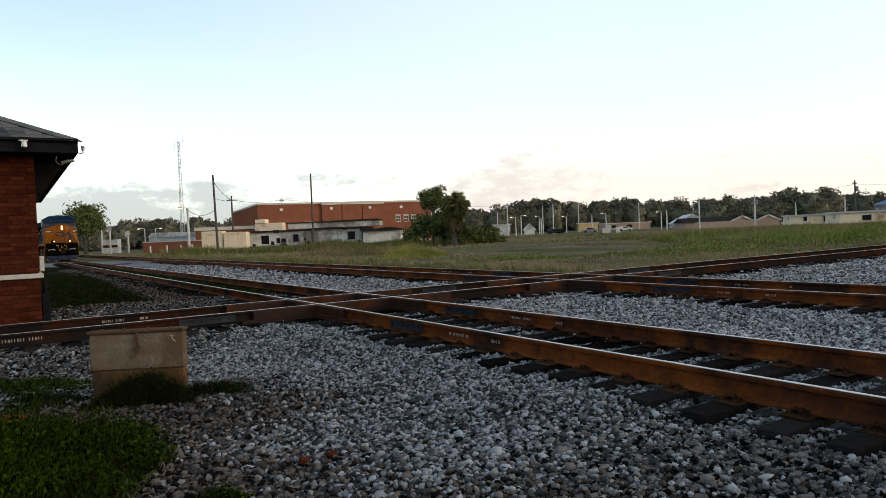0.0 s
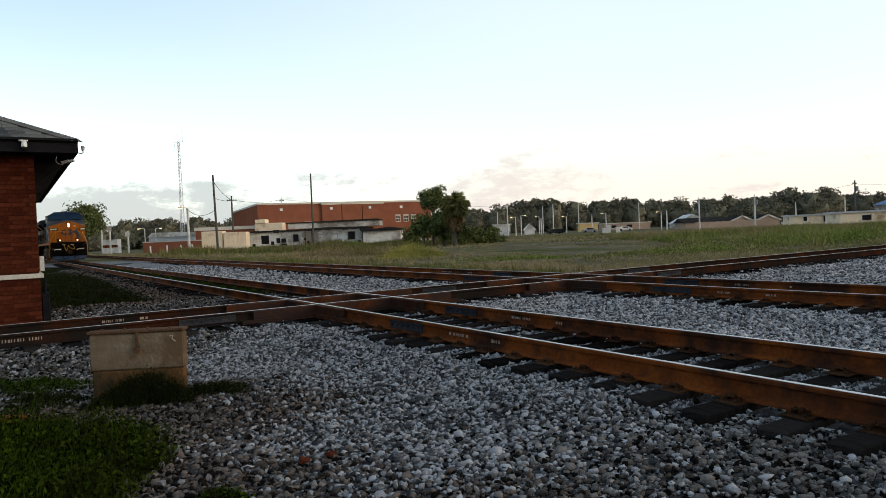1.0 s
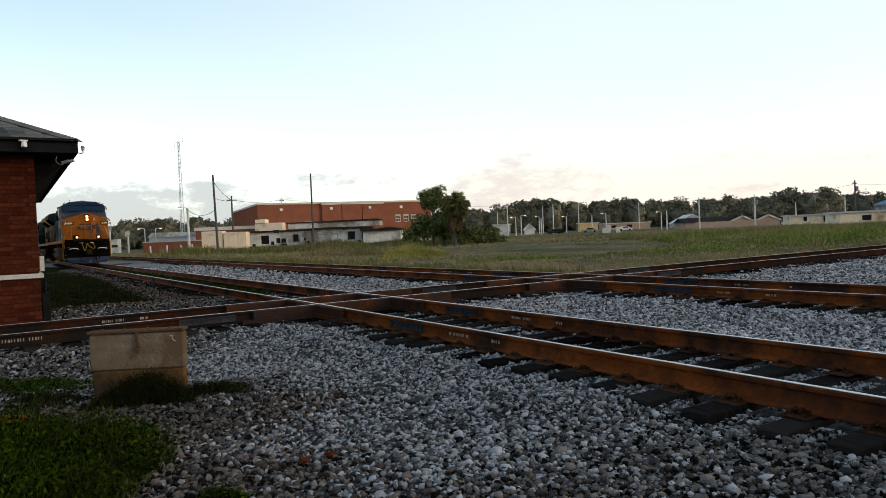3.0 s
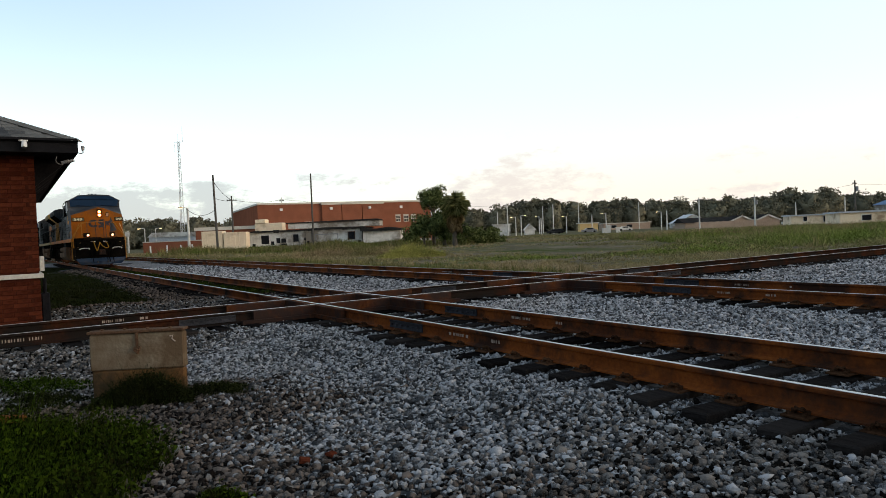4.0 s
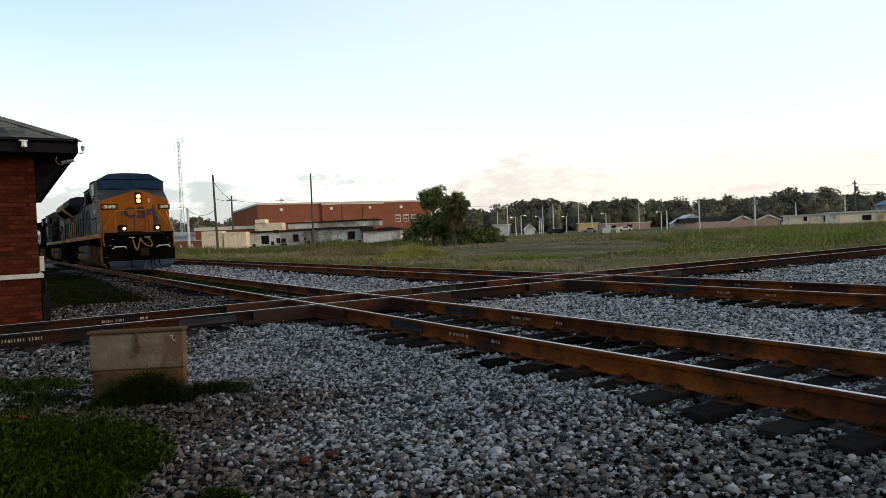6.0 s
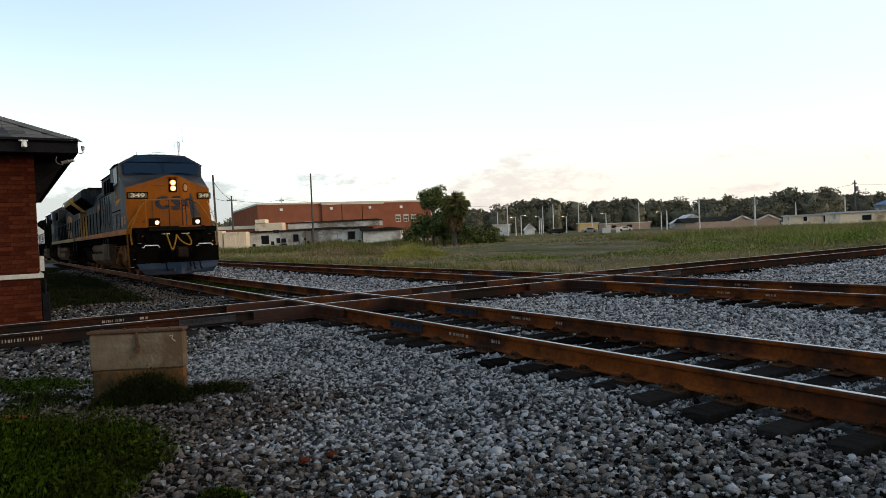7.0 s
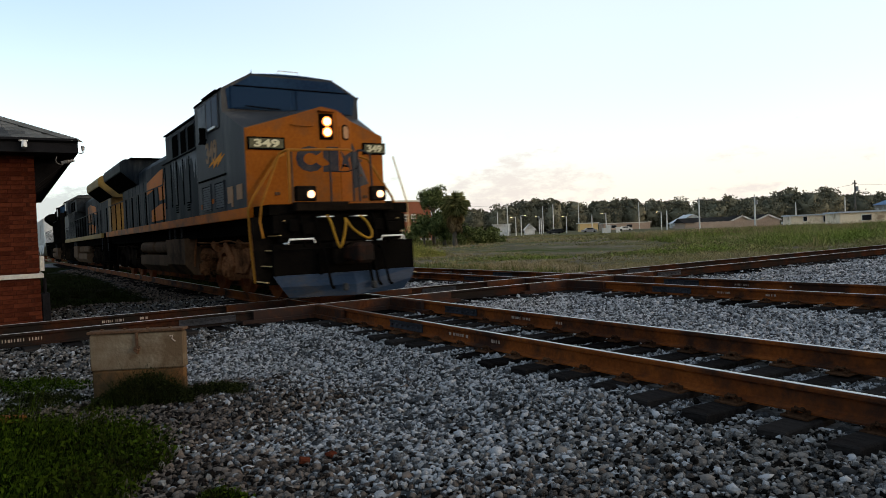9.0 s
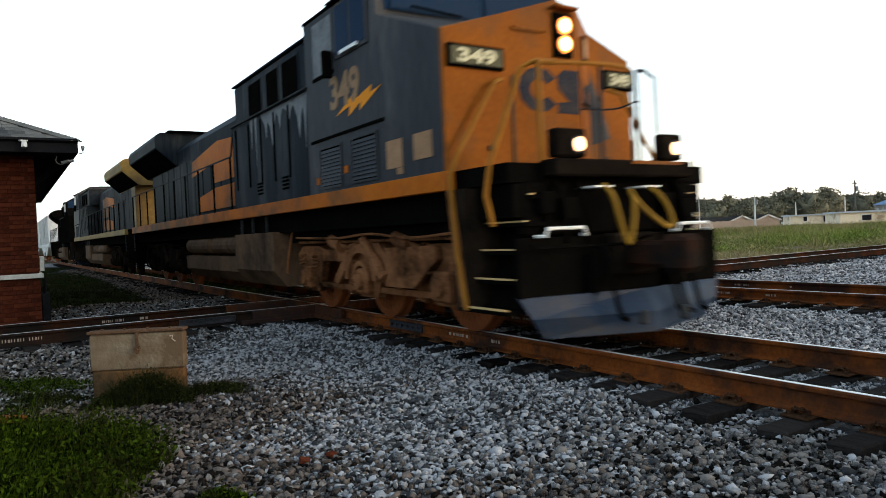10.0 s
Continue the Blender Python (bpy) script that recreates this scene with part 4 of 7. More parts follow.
def weed_patch(name, label, centre, spread, count, height, leaf, mat, seed):
    r = np.random.default_rng(seed)
    k = count
    a, b = r.uniform(-1.25, 1.25, k), r.uniform(-1.25, 1.25, k)
    ang = np.arctan2(b, a)
    edge = 1.0 + 0.22 * np.sin(3 * ang + seed) + 0.16 * np.sin(7 * ang + 2 * seed) + r.normal(0, 0.14, k)
    d = np.hypot(a, b) / edge
    a, b, d = a[d < 1], b[d < 1], d[d < 1]
    k = len(a)
    x, y = centre[0] + a * spread[0], centre[1] + b * spread[1]
    lump = 0.5 + 0.5 * np.sin(x * 5 + seed) * np.sin(y * 6.1 + 2 * seed) + r.normal(0, 0.15, k)
    h = height * np.clip(1 - 0.8 * d ** 2, 0.08, 1) * (0.3 + 0.7 * np.clip(lump, 0, 1.2))
    base = np.stack([x, y, ground_z(x, y)], axis=1)
    v1, f1 = leaf_quads(r, base + np.stack([np.zeros(k), np.zeros(k), h * np.sqrt(r.uniform(0, 1, k))], axis=1), leaf)
    m = k // 2
    v2, f2 = blades(r, base[:m], h[:m] * 1.25, 0.4, leaf * 0.22)
    f2 = np.concatenate([f2, f2[:, 2:3]], axis=1)
    ob = mesh_np(name, v1, f1, [mat])
    tagged(ob, label, "weeds", kind="stuff")
    st = mesh_np("stems", v2, f2[:, :3] , [mat], ob)
    return tagged(st, kind="stuff")


weed_patch("weeds", "bright green leafy weeds at the edge of the gravel", (-3.02, 4.60), (0.90, 0.95), 24000, 0.46, 0.017, WEED, 1)
weed_patch("weeds", "bright green leafy weeds at the edge of the gravel", (-2.45, 3.95), (0.50, 0.50), 9000, 0.36, 0.017, WEED, 2)
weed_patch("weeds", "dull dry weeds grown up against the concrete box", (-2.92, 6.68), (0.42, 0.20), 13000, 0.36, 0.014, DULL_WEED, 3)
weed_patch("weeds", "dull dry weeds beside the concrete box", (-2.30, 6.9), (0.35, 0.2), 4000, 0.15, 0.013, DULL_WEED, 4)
weed_patch("weeds", "short green grass patch in the gravel", (-4.6, 7.5), (0.8, 0.35), 6000, 0.16, 0.014, WEED, 5)
weed_patch("weeds", "short green grass patch in the gravel", (-3.9, 6.75), (0.35, 0.25), 3000, 0.16, 0.013, DULL_WEED, 6)
weed_patch("weeds", "small green weed among the ballast stones", (-1.35, 4.02), (0.16, 0.12), 900, 0.14, 0.015, WEED, 8)
weed_patch("weeds", "dry weeds on brown ground behind the gravel edge", (-4.3, 6.0), (0.9, 0.4), 7000, 0.14, 0.013, DULL_WEED, 9)


def field(name, label, x, y, height, width, per, mat, seed, lean=0.35):
    r = np.random.default_rng(seed)
    k = len(x)
    xx, yy = np.repeat(x, per) + r.normal(0, width * 4, k * per), np.repeat(y, per) + r.normal(0, width * 4, k * per)
    trodden = 1 - 0.75 * np.exp(-((x - 7) / 9.0) ** 2 - ((y - 52) / 22.0) ** 2)
    hh = np.repeat(height * trodden * r.uniform(0.5, 1.3, k), per)
    v, f = blades(r, np.stack([xx, yy, ground_z(xx, yy)], axis=1), hh, lean, width)
    return tagged(mesh_np(name, v, f, [mat]), label, "grass", kind="stuff")


def field_points(y0, y1, count, half=0.72):
    y = np.sqrt(rng.uniform(y0 * y0, y1 * y1, count))
    x = rng.uniform(-1, 1, count) * half * y
    s, t, u, v = plan(x, y)
    open_land = (t > 8.2 + 0.5 * np.sin(s * 0.9)) & (v > 1.9)
    bare = np.exp(-((x - 7) / 8.0) ** 2 - ((y - 56) / 20.0) ** 2)
    open_land &= ~(rng.uniform(size=count) < 0.8 * bare)
    worn = ((x - 8) / 6.5) ** 2 + ((y - 52) / 7) ** 2 + 0.5 * np.sin(x * 0.9 + y * 0.6) < 1.0
    thin = (np.sin(x * 0.31 + 2) * np.sin(y * 0.23 + x * 0.11) > 0.45) & (rng.uniform(size=count) < 0.75)
    open_land &= ~(worn & (rng.uniform(size=count) < 0.9)) & ~thin
    return x[open_land], y[open_land]


weed_patch("weeds", "bright yellow-green weeds in the rough field", (-2.2, 46.5), (1.9, 2.6), 34000, 0.95, 0.028, BRIGHT_WEED, 21)
weed_patch("weeds", "reddish dry weeds along the track", (-7.4, 54.0), (4.2, 3.4), 22000, 1.15, 0.028, RED_WEED, 22)
weed_patch("weeds", "bright yellow-green weeds in the rough field", (3.5, 36.0), (3.0, 1.6), 3000, 0.30, 0.045, LUSH, 23)
weed_patch("weeds", "bright green weeds in the rough field", (13.5, 36.0), (4.0, 2.5), 8000, 0.42, 0.045, LUSH, 24)
weed_patch("weeds", "bright green weeds in the rough field", (24.0, 42.0), (8.0, 5.0), 12000, 0.8, 0.05, LUSH, 25)
x, y = field_points(14, 30, 9000)
field("meadow_grass", "rough green and straw coloured grass beyond the tracks", x, y, 0.18 + 0.12 * np.sin(x * 0.7) * np.sin(y * 0.5), 0.012, 9, GRASS, 11, 0.7)
x, y = field_points(30, 60, 12000)
field("meadow_grass", "rough green and straw coloured grass beyond the tracks", x, y, 0.20 + 0.14 * np.sin(x * 0.45) * np.sin(y * 0.3), 0.022, 8, GRASS, 12, 0.7)
x, y = field_points(60, 150, 14000)
field("meadow_grass", "distant rough grass and weeds before the buildings", x, y, 0.24 + 0.16 * np.sin(x * 0.25) * np.sin(y * 0.2), 0.05, 6, GRASS, 13, 0.8)
k = 5200
ss, ts = rng.uniform(-60, -17.5, k), rng.uniform(-9, -1.9, k)
P = np.array([tuple(on_a(a, b)) for a, b in zip(ss, ts)])
keep = ~is_ballast(P[:, 0], P[:, 1])
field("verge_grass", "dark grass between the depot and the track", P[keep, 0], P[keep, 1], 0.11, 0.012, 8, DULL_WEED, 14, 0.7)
k = 2600
ss, ts = rng.uniform(-48, -18, k), rng.normal(0.1, 0.28, k)
P = np.array([tuple(on_a(a, b)) for a, b in zip(ss, ts)])
field("track_grass", "green grass growing between the rails", P[:, 0], P[:, 1], 0.11, 0.012, 6, WEED, 15, lean=0.5)
k = 1500
ss, ts = rng.uniform(-75, -16, k), 8.3 + rng.exponential(0.5, k)
P = np.array([tuple(on_a(a, b)) for a, b in zip(ss, ts)])
field("trackside_weeds", "taller straw coloured weeds along the track", P[:, 0], P[:, 1], 0.38, 0.014, 9, STRAW, 16, 0.45)
r3 = np.random.default_rng(77)
x, y = r3.uniform(-36, 4, 5200), r3.normal(97, 5.5, 5200)
field("tall_weeds", "tall straw coloured weeds before the derelict sheds", x, y, 0.75 + 0.35 * np.sin(x * 0.5) * np.sin(x * 0.17 + 1), 0.05, 7, STRAW, 17, 0.4)
x = r3.uniform(18, 62, 5200)
y = x * 0.9 + r3.uniform(18, 60, 5200)
field("tall_weeds", "tall green grass with straw tips on the rising field", x, y, 0.55 + 0.25 * np.sin(x * 0.6) * np.sin(y * 0.31), 0.02, 14, LUSH, 18, 0.5)
keep = (y > 62) & (r3.uniform(size=len(x)) < 0.45)
field("seeding_grass", "reddish seeding grass along the far edge of the field", x[keep], y[keep], 0.75, 0.018, 9, RED_WEED, 19, 0.45)

board = tagged(new("rusty_board"), "short rusty plank lying in the weeds", "board")
board.matrix_basis = pose(-3.95, 5.85, -0.27, 0, 3, 8)
part("plank", boxed(-0.35, 0.35, -0.05, 0.05, 0, 0.05, 0.006), RAIL_RUST, board)
for k, (x, y, r) in enumerate(((-0.98, 4.62, 10), (-0.82, 4.72, 75))):
    chip = tagged(new("brick_fragment"), "broken red brick fragment among the ballast", "brick", "brick fragments")
    chip.matrix_basis = pose(x, y, -0.325, 12, 8, r)
    bm = boxed(-0.038, 0.042, -0.026, 0.030, 0, 0.035, 0.010)
    for v in bm.verts:
        v.co += Vector((noise.noise(v.co * 30 + Vector((k, 0, 0))), noise.noise(v.co * 30), 0)) * 0.012
    part("piece", bm, BRICK, chip)

# ---- train ----


def lathe_x(bm, profile, y, sides=28):
    """A wheel-like solid round the y axis: profile of (radius, offset along y)."""
    rings = [[bm.verts.new((r * math.cos(2 * math.pi * i / sides), y + o, r * math.sin(2 * math.pi * i / sides))) for i in range(sides)] for r, o in profile]
    for q, w in zip(rings, rings[1:]):
        for i in range(sides):
            bm.faces.new((q[i], q[(i + 1) % sides], w[(i + 1) % sides], w[i]))
    bm.faces.new(rings[0])
    bm.faces.new(rings[-1][::-1])
    return bm


def wheelset(parent, x, radius=0.53, mat=None):
    """Two flanged wheels on an axle, with lightening bosses that show its turning."""
    bm = bmesh.new()
    for sg in (-1, 1):
        prof = [(0.10, 0.09), (0.16, 0.08), (radius * 0.72, 0.045), (radius * 0.80, 0.075), (radius, 0.075), (radius, -0.04), (radius + 0.028, -0.055), (radius + 0.026, -0.07), (radius * 0.8, -0.06), (radius * 0.72, -0.02), (0.14, -0.05)]
        lathe_x(bm, [(r, o * sg) for r, o in prof], -0.753 * -sg)
        for k in range(4):
            a = k * math.pi / 2
            c = Vector((math.cos(a) * radius * 0.45, sg * 0.80, math.sin(a) * radius * 0.45))
            rod(bm, c, c + Vector((0, sg * 0.03, 0)), 0.05, 0.04, 8)
    rod(bm, (0, -0.85, 0), (0, 0.85, 0), 0.095, 0.095, 12)
    w = part("wheelset", bm, mat or WHEEL_RUST, parent, "rusty flanged steel wheels on an axle")
    w.location = (x, 0, radius)
    return w


def locomotive_truck(parent, xs, cast=None):
    """Cast side frames with journal boxes, springs, brake gear and dampers, for three axles."""
    cast = cast or TRUCK_DUST
    mid = xs[1]
    lo, hi = xs[2] - 0.55, xs[0] + 0.55
    for sg in (-1, 1):
        y = sg * 1.02
        bm = bmesh.new()
        # top chord, pedestals over the axles, arch struts and lower ties
        chord = [(hi, 0.80), (hi, 0.92), (xs[0] + 0.30, 1.04), (xs[0] - 0.35, 1.04), (xs[0] - 0.70, 0.97), (mid + 0.62, 0.98), (mid + 0.30, 1.12), (mid - 0.30, 1.12), (mid - 0.62, 0.98),
                 (xs[2] + 0.70, 0.97), (xs[2] + 0.35, 1.04), (xs[2] - 0.30, 1.04), (lo, 0.92), (lo, 0.80)]
        prism(bm, [(x, y, z) for x, z in chord], (0, sg * 0.13, 0))
        for x in xs:
            prism(bm, [(x - 0.50, y - sg * 0.006, 0.83), (x + 0.50, y - sg * 0.006, 0.83), (x + 0.27, y - sg * 0.006, 0.31), (x - 0.27, y - sg * 0.006, 0.31)], (0, sg * 0.12, 0))
        for d in (-1, 1):
            prism(bm, [(mid + d * 0.20, y + sg * 0.02, 1.08), (mid + d * 0.46, y + sg * 0.02, 1.06), (mid + d * 1.10, y + sg * 0.02, 0.50), (mid + d * 0.92, y + sg * 0.02, 0.46)], (0, sg * 0.15, 0))
            prism(bm, [(mid + d * 0.30, y + sg * 0.012, 0.38), (mid + d * 0.30, y + sg * 0.012, 0.46), (mid + d * 1.80, y + sg * 0.012, 0.46), (mid + d * 1.80, y + sg * 0.012, 0.38)], (0, sg * 0.08, 0))
        # broad cast web between the leading axles, and hooded arches over the middle one
        prism(bm, [(mid + 0.74, y + sg * 0.14, 1.0), (xs[0] - 0.10, y + sg * 0.14, 1.02), (xs[0] - 0.06, y + sg * 0.14, 0.86), (xs[0] - 0.62, y + sg * 0.14, 0.50), (mid + 0.72, y + sg * 0.14, 0.50)], (0, sg * 0.09, 0))
        for r0, r1 in ((0.50, 0.38), (0.27, 0.20)):
            arch = [(mid + r0 * math.cos(k * math.pi / 10), 0.56 + r0 * math.sin(k * math.pi / 10)) for k in range(11)]
            arch += [(mid + r1 * math.cos(k * math.pi / 10), 0.56 + r1 * math.sin(k * math.pi / 10)) for k in range(10, -1, -1)]
            prism(bm, [(x, y + sg * 0.15, z) for x, z in arch], (0, sg * 0.10, 0))
        part("side_frame", bm, cast, parent, "dusty brown cast truck side frame")
        for x in xs:
            bm = boxed(x - 0.17, x + 0.17, min(y, y + sg * 0.24), max(y, y + sg * 0.24), 0.36, 0.72, 0.03)
            rod(bm, (x, y + sg * 0.2, 0.54), (x, y + sg * 0.30, 0.54), 0.14, 0.11, 14)
            part("journal_box", bm, cast, parent)
            for d in (-0.27, 0.27):
                coil = [(x + d + 0.062 * math.cos(k * 0.9), y + sg * 0.15 + 0.062 * math.sin(k * 0.9), 0.655 + k * 0.0085) for k in range(32)]
                part("coil_spring", pipe(bmesh.new(), coil, 0.017, 4), cast, parent)
        for a in (mid + 1.02, mid - 1.02):
            bm = rod(bmesh.new(), (a - 0.05, y + sg * 0.16, 1.12), (a + 0.30, y + sg * 0.16, 1.04), 0.11, 0.11, 12)
            rod(bm, (a + 0.30, y + sg * 0.16, 1.04), (a + 0.5, y + sg * 0.16, 1.0), 0.035, 0.035, 8)
            part("brake_cylinder", bm, cast, parent)
            part("brake_lever", prism(bmesh.new(), [(a + 0.42, y + sg * 0.03, 1.06), (a + 0.52, y + sg * 0.03, 1.06), (a + 0.36, y + sg * 0.03, 0.34), (a + 0.26, y + sg * 0.03, 0.34)], (0, sg * 0.05, 0)), cast, parent)
            part("brake_shoe", boxed(a + 0.20, a + 0.34, min(y - sg * 0.3, y), max(y - sg * 0.3, y), 0.30, 0.62, 0.02), cast, parent)
        bm = rod(bmesh.new(), (mid + 0.12, y + sg * 0.24, 1.12), (mid + 0.72, y + sg * 0.24, 0.62), 0.062, 0.062, 10)
        rod(bm, (mid + 0.40, y + sg * 0.24, 0.89), (mid + 0.75, y + sg * 0.24, 0.60), 0.082, 0.082, 10)
        part("damper", bm, cast, parent, "diagonal shock absorber")
        part("equaliser_bar", boxed(lo + 0.2, hi - 0.15, min(y + sg * 0.16, y + sg * 0.2), max(y + sg * 0.16, y + sg * 0.2), 1.08, 1.13, 0.01), cast, parent)
        bm = pipe(bmesh.new(), curve_points([(hi - 0.1, y + sg * 0.26, 1.16), (xs[0] - 0.6, y + sg * 0.27, 1.12), (mid + 0.4, y + sg * 0.27, 1.19), (mid - 0.7, y + sg * 0.26, 1.15), (lo + 0.3, y + sg * 0.26, 1.18)]), 0.018)
        part("sand_pipe", bm, cast, parent)
        part("sand_hose", pipe(bmesh.new(), curve_points([(lo - 0.05, y + sg * 0.2, 1.3), (lo - 0.22, y + sg * 0.22, 0.9), (lo - 0.40, y + sg * 0.2, 0.5), (lo - 0.50, y + sg * 0.1, 0.42)]), 0.03), cast, parent)
    part("bolster", boxed(lo + 0.3, hi - 0.3, -0.62, 0.62, 0.62, 1.15), BLACK, parent)


def louvre(parent, x0, x1, y, z0, z1, count, mat, frame_mat):
    """A framed vent with slats, proud of a side wall that faces -y or +y."""
    sg = -1 if y < 0 else 1
    lo, hi = sorted((y + sg * 0.003, y + sg * 0.02))
    bm = bmesh.new()
    for a, b, c, d in ((x0, x1, z0, z0 + 0.03), (x0, x1, z1 - 0.03, z1), (x0, x0 + 0.03, z0 + 0.03, z1 - 0.03), (x1 - 0.03, x1, z0 + 0.03, z1 - 0.03)):
        box(bm, a, b, lo, hi, c, d)
    vent = part("vent", bm, frame_mat, parent)
    part("backing", boxed(x0 + 0.03, x1 - 0.03, min(y + sg * 0.002, y + sg * 0.005), max(y + sg * 0.002, y + sg * 0.005), z0 + 0.03, z1 - 0.03), BLACK, vent)
    for k in range(count):
        z = z0 + 0.045 + (z1 - z0 - 0.09) * (k + 0.5) / count
        h = (z1 - z0) / count * 0.34
        part("slat", prism(bmesh.new(), [(x0 + 0.03, y + sg * 0.005, z + h), (x0 + 0.03, y + sg * 0.018, z - h), (x0 + 0.03, y + sg * 0.018, z - h - 0.008), (x0 + 0.03, y + sg * 0.005, z + h - 0.008)], (x1 - x0 - 0.06, 0, 0)), mat, vent)


def plate(parent, name, pts, thick, mat, label=""):
    """A thin solid plate: polygon pts pushed along thick."""
    return part(name, prism(bmesh.new(), pts, thick), mat, parent, label)


def figures(parent, text, m, height, width, mat, label):
    """Painted figures from the built-in font, made solid and scaled to a size, facing the pose's z."""
    cu = bpy.data.curves.new("road_number", "FONT")
    cu.body, cu.align_x, cu.align_y, cu.extrude, cu.offset = text, "CENTER", "CENTER", 0.004, 0.035
    ob = bpy.data.objects.new("road_number", cu)
    me = bpy.data.meshes.new_from_object(ob)
    bpy.data.objects.remove(ob)
    xs, ys = [v.co.x for v in me.vertices], [v.co.y for v in me.vertices]
    cx, cy = (max(xs) + min(xs)) / 2, (max(ys) + min(ys)) / 2
    kx, ky = width / (max(xs) - min(xs)), height / (max(ys) - min(ys))
    for v in me.vertices:
        v.co = m @ Vector(((v.co.x - cx) * kx, (v.co.y - cy) * ky, v.co.z))
    me.materials.clear()
    me.materials.append(mat)
    fig = new("road_number", me)
    fig.parent = parent
    fig["label"] = label
    return fig


def locomotive(label, body_mat, side_mat, sill_mat, end_mat, front, decals, hood_mat=None):
    """A wide-cab freight locomotive, nose at x = 0, rails at z = 0; front adds what only the leading unit shows."""
    hood_mat = hood_mat or side_mat
    lo = tagged(new("locomotive"), label, "locomotive", "units of the freight train")
    part("underframe", boxed(-20.3, 0.85, -1.35, 1.35, 1.28, 1.60), BLACK, lo)
    for sg in (-1, 1):
        a, b = sorted((sg * 1.42, sg * 1.535))
        part("side_sill", boxed(-20.4, -0.02, a, b, 1.60, 1.805, 0.006), sill_mat, lo, "grimy painted side sill")
    part("deck", boxed(-20.5, 0.86, -1.41, 1.41, 1.61, 1.80), BLACK, lo)

    # nose: near half flat, door facet turned back, far half set back
    w, wf = 1.53, 1.50
    base = [(0, -w), (0, 0.36), (-0.28, 0.80), (-0.28, wf)]
    tops = [3.27, 3.72, 3.56, 3.28]
    bm = bmesh.new()
    bot = [bm.verts.new((x, y, 1.80)) for x, y in base]
    top = [bm.verts.new((x, y, z)) for (x, y), z in zip(base, tops)]
    peak = bm.verts.new((0, 0.02, 3.775))
    rear_b = [bm.verts.new((-0.06, -w, 1.80)), bm.verts.new((-0.34, wf, 1.80))]
    rear_t = [bm.verts.new((-0.06, -w, 3.295)), bm.verts.new((-0.34, wf, 3.30))]
    rear_p = [bm.verts.new((-0.06, 0.02, 3.765)), bm.verts.new((-0.08, 0.36, 3.715)), bm.verts.new((-0.34, 0.80, 3.56))]
    mid_b = [bm.verts.new((-0.06, 0.36, 1.80)), bm.verts.new((-0.34, 0.80, 1.80))]
    for f in ((bot[0], bot[1], top[1], peak, top[0]), (bot[1], bot[2], top[2], top[1]), (bot[2], bot[3], top[3], top[2]), (bot[0], top[0], rear_t[0], rear_b[0]), (bot[3], rear_b[1], rear_t[1], top[3]),
              (top[0], peak, rear_p[0], rear_t[0]), (peak, top[1], rear_p[1], rear_p[0]), (top[1], top[2], rear_p[2], rear_p[1]), (top[2], top[3], rear_t[1], rear_p[2])):
        bm.faces.new(f)
    part("nose_front", bm, end_mat, lo, "worn orange painted nose")
    bm = bmesh.new()
    ring = [[(-0.06, -1.528, 1.80), (-0.06, -1.528, 3.285), (-0.06, 0.02, 3.755), (-0.10, 0.36, 3.70), (-0.35, 0.80, 3.545), (-0.35, 1.498, 3.285), (-0.35, 1.498, 1.80)],
            [(-1.45, -1.528, 1.80), (-1.45, -1.528, 3.83), (-1.45, 0.02, 3.93), (-1.45, 0.36, 3.93), (-1.45, 0.80, 3.90), (-1.45, 1.528, 3.83), (-1.45, 1.528, 1.80)]]
    rv = [[bm.verts.new(p) for p in q] for q in ring]
    for i in range(6):
        bm.faces.new((rv[0][i], rv[0][i + 1], rv[1][i + 1], rv[1][i]))
    bm.faces.new(rv[0])
    part("nose", bm, body_mat, lo)

    # cab
    sec = [(-1.53, 1.805), (-1.53, 4.31), (-1.30, 4.45), (-0.92, 4.655), (0.92, 4.655), (1.30, 4.45), (1.53, 4.31), (1.53, 1.805)]
    bm = prism(bmesh.new(), [(-1.45, y, z) for y, z in sec], (-2.3, 0, 0))
    cab = part("cab", bm, body_mat, lo)
    front_sec = [(-1.445, -1.40, 3.90), (-1.445, -1.44, 4.30), (-1.445, -1.22, 4.42), (-1.445, -0.90, 4.61), (-1.445, 0.90, 4.61), (-1.445, 1.22, 4.42), (-1.445, 1.44, 4.30), (-1.445, 1.40, 3.90), (-1.445, 0.2, 3.95)]
    plate(cab, "front_sheet", front_sec, (0.012, 0, 0), CAB_BLUE, "dark blue cab front above the nose")
    for y0, y1 in ((-1.33, -0.09), (0.09, 1.33)):
        fr = part("windshield_frame", boxed(-1.432, -1.41, y0 - 0.03, y1 + 0.03, 3.90, 4.365, 0.01), CAB_BLUE, cab)
        part("windshield", boxed(-1.409, -1.40, y0, y1, 3.93, 4.34), CAB_GLASS, fr, "dark windshield pane")
        part("wiper", rod(bmesh.new(), (-1.39, (y0 + y1) / 2 + 0.4, 3.93), (-1.385, (y0 + y1) / 2 - 0.35, 3.97), 0.012, 0.012, 5), BLACK, fr)
    part("visor", boxed(-1.43, -1.39, -1.28, 1.28, 4.372, 4.392, 0.004), BLACK, cab)
    bm = prism(bmesh.new(), [(-1.43, -0.94, 4.656), (-1.43, -0.30, 4.695), (-1.43, 0.30, 4.695), (-1.43, 0.94, 4.656)], (-2.4, 0, 0))
    part("cab_roof", bm, CAB_BLUE, cab)
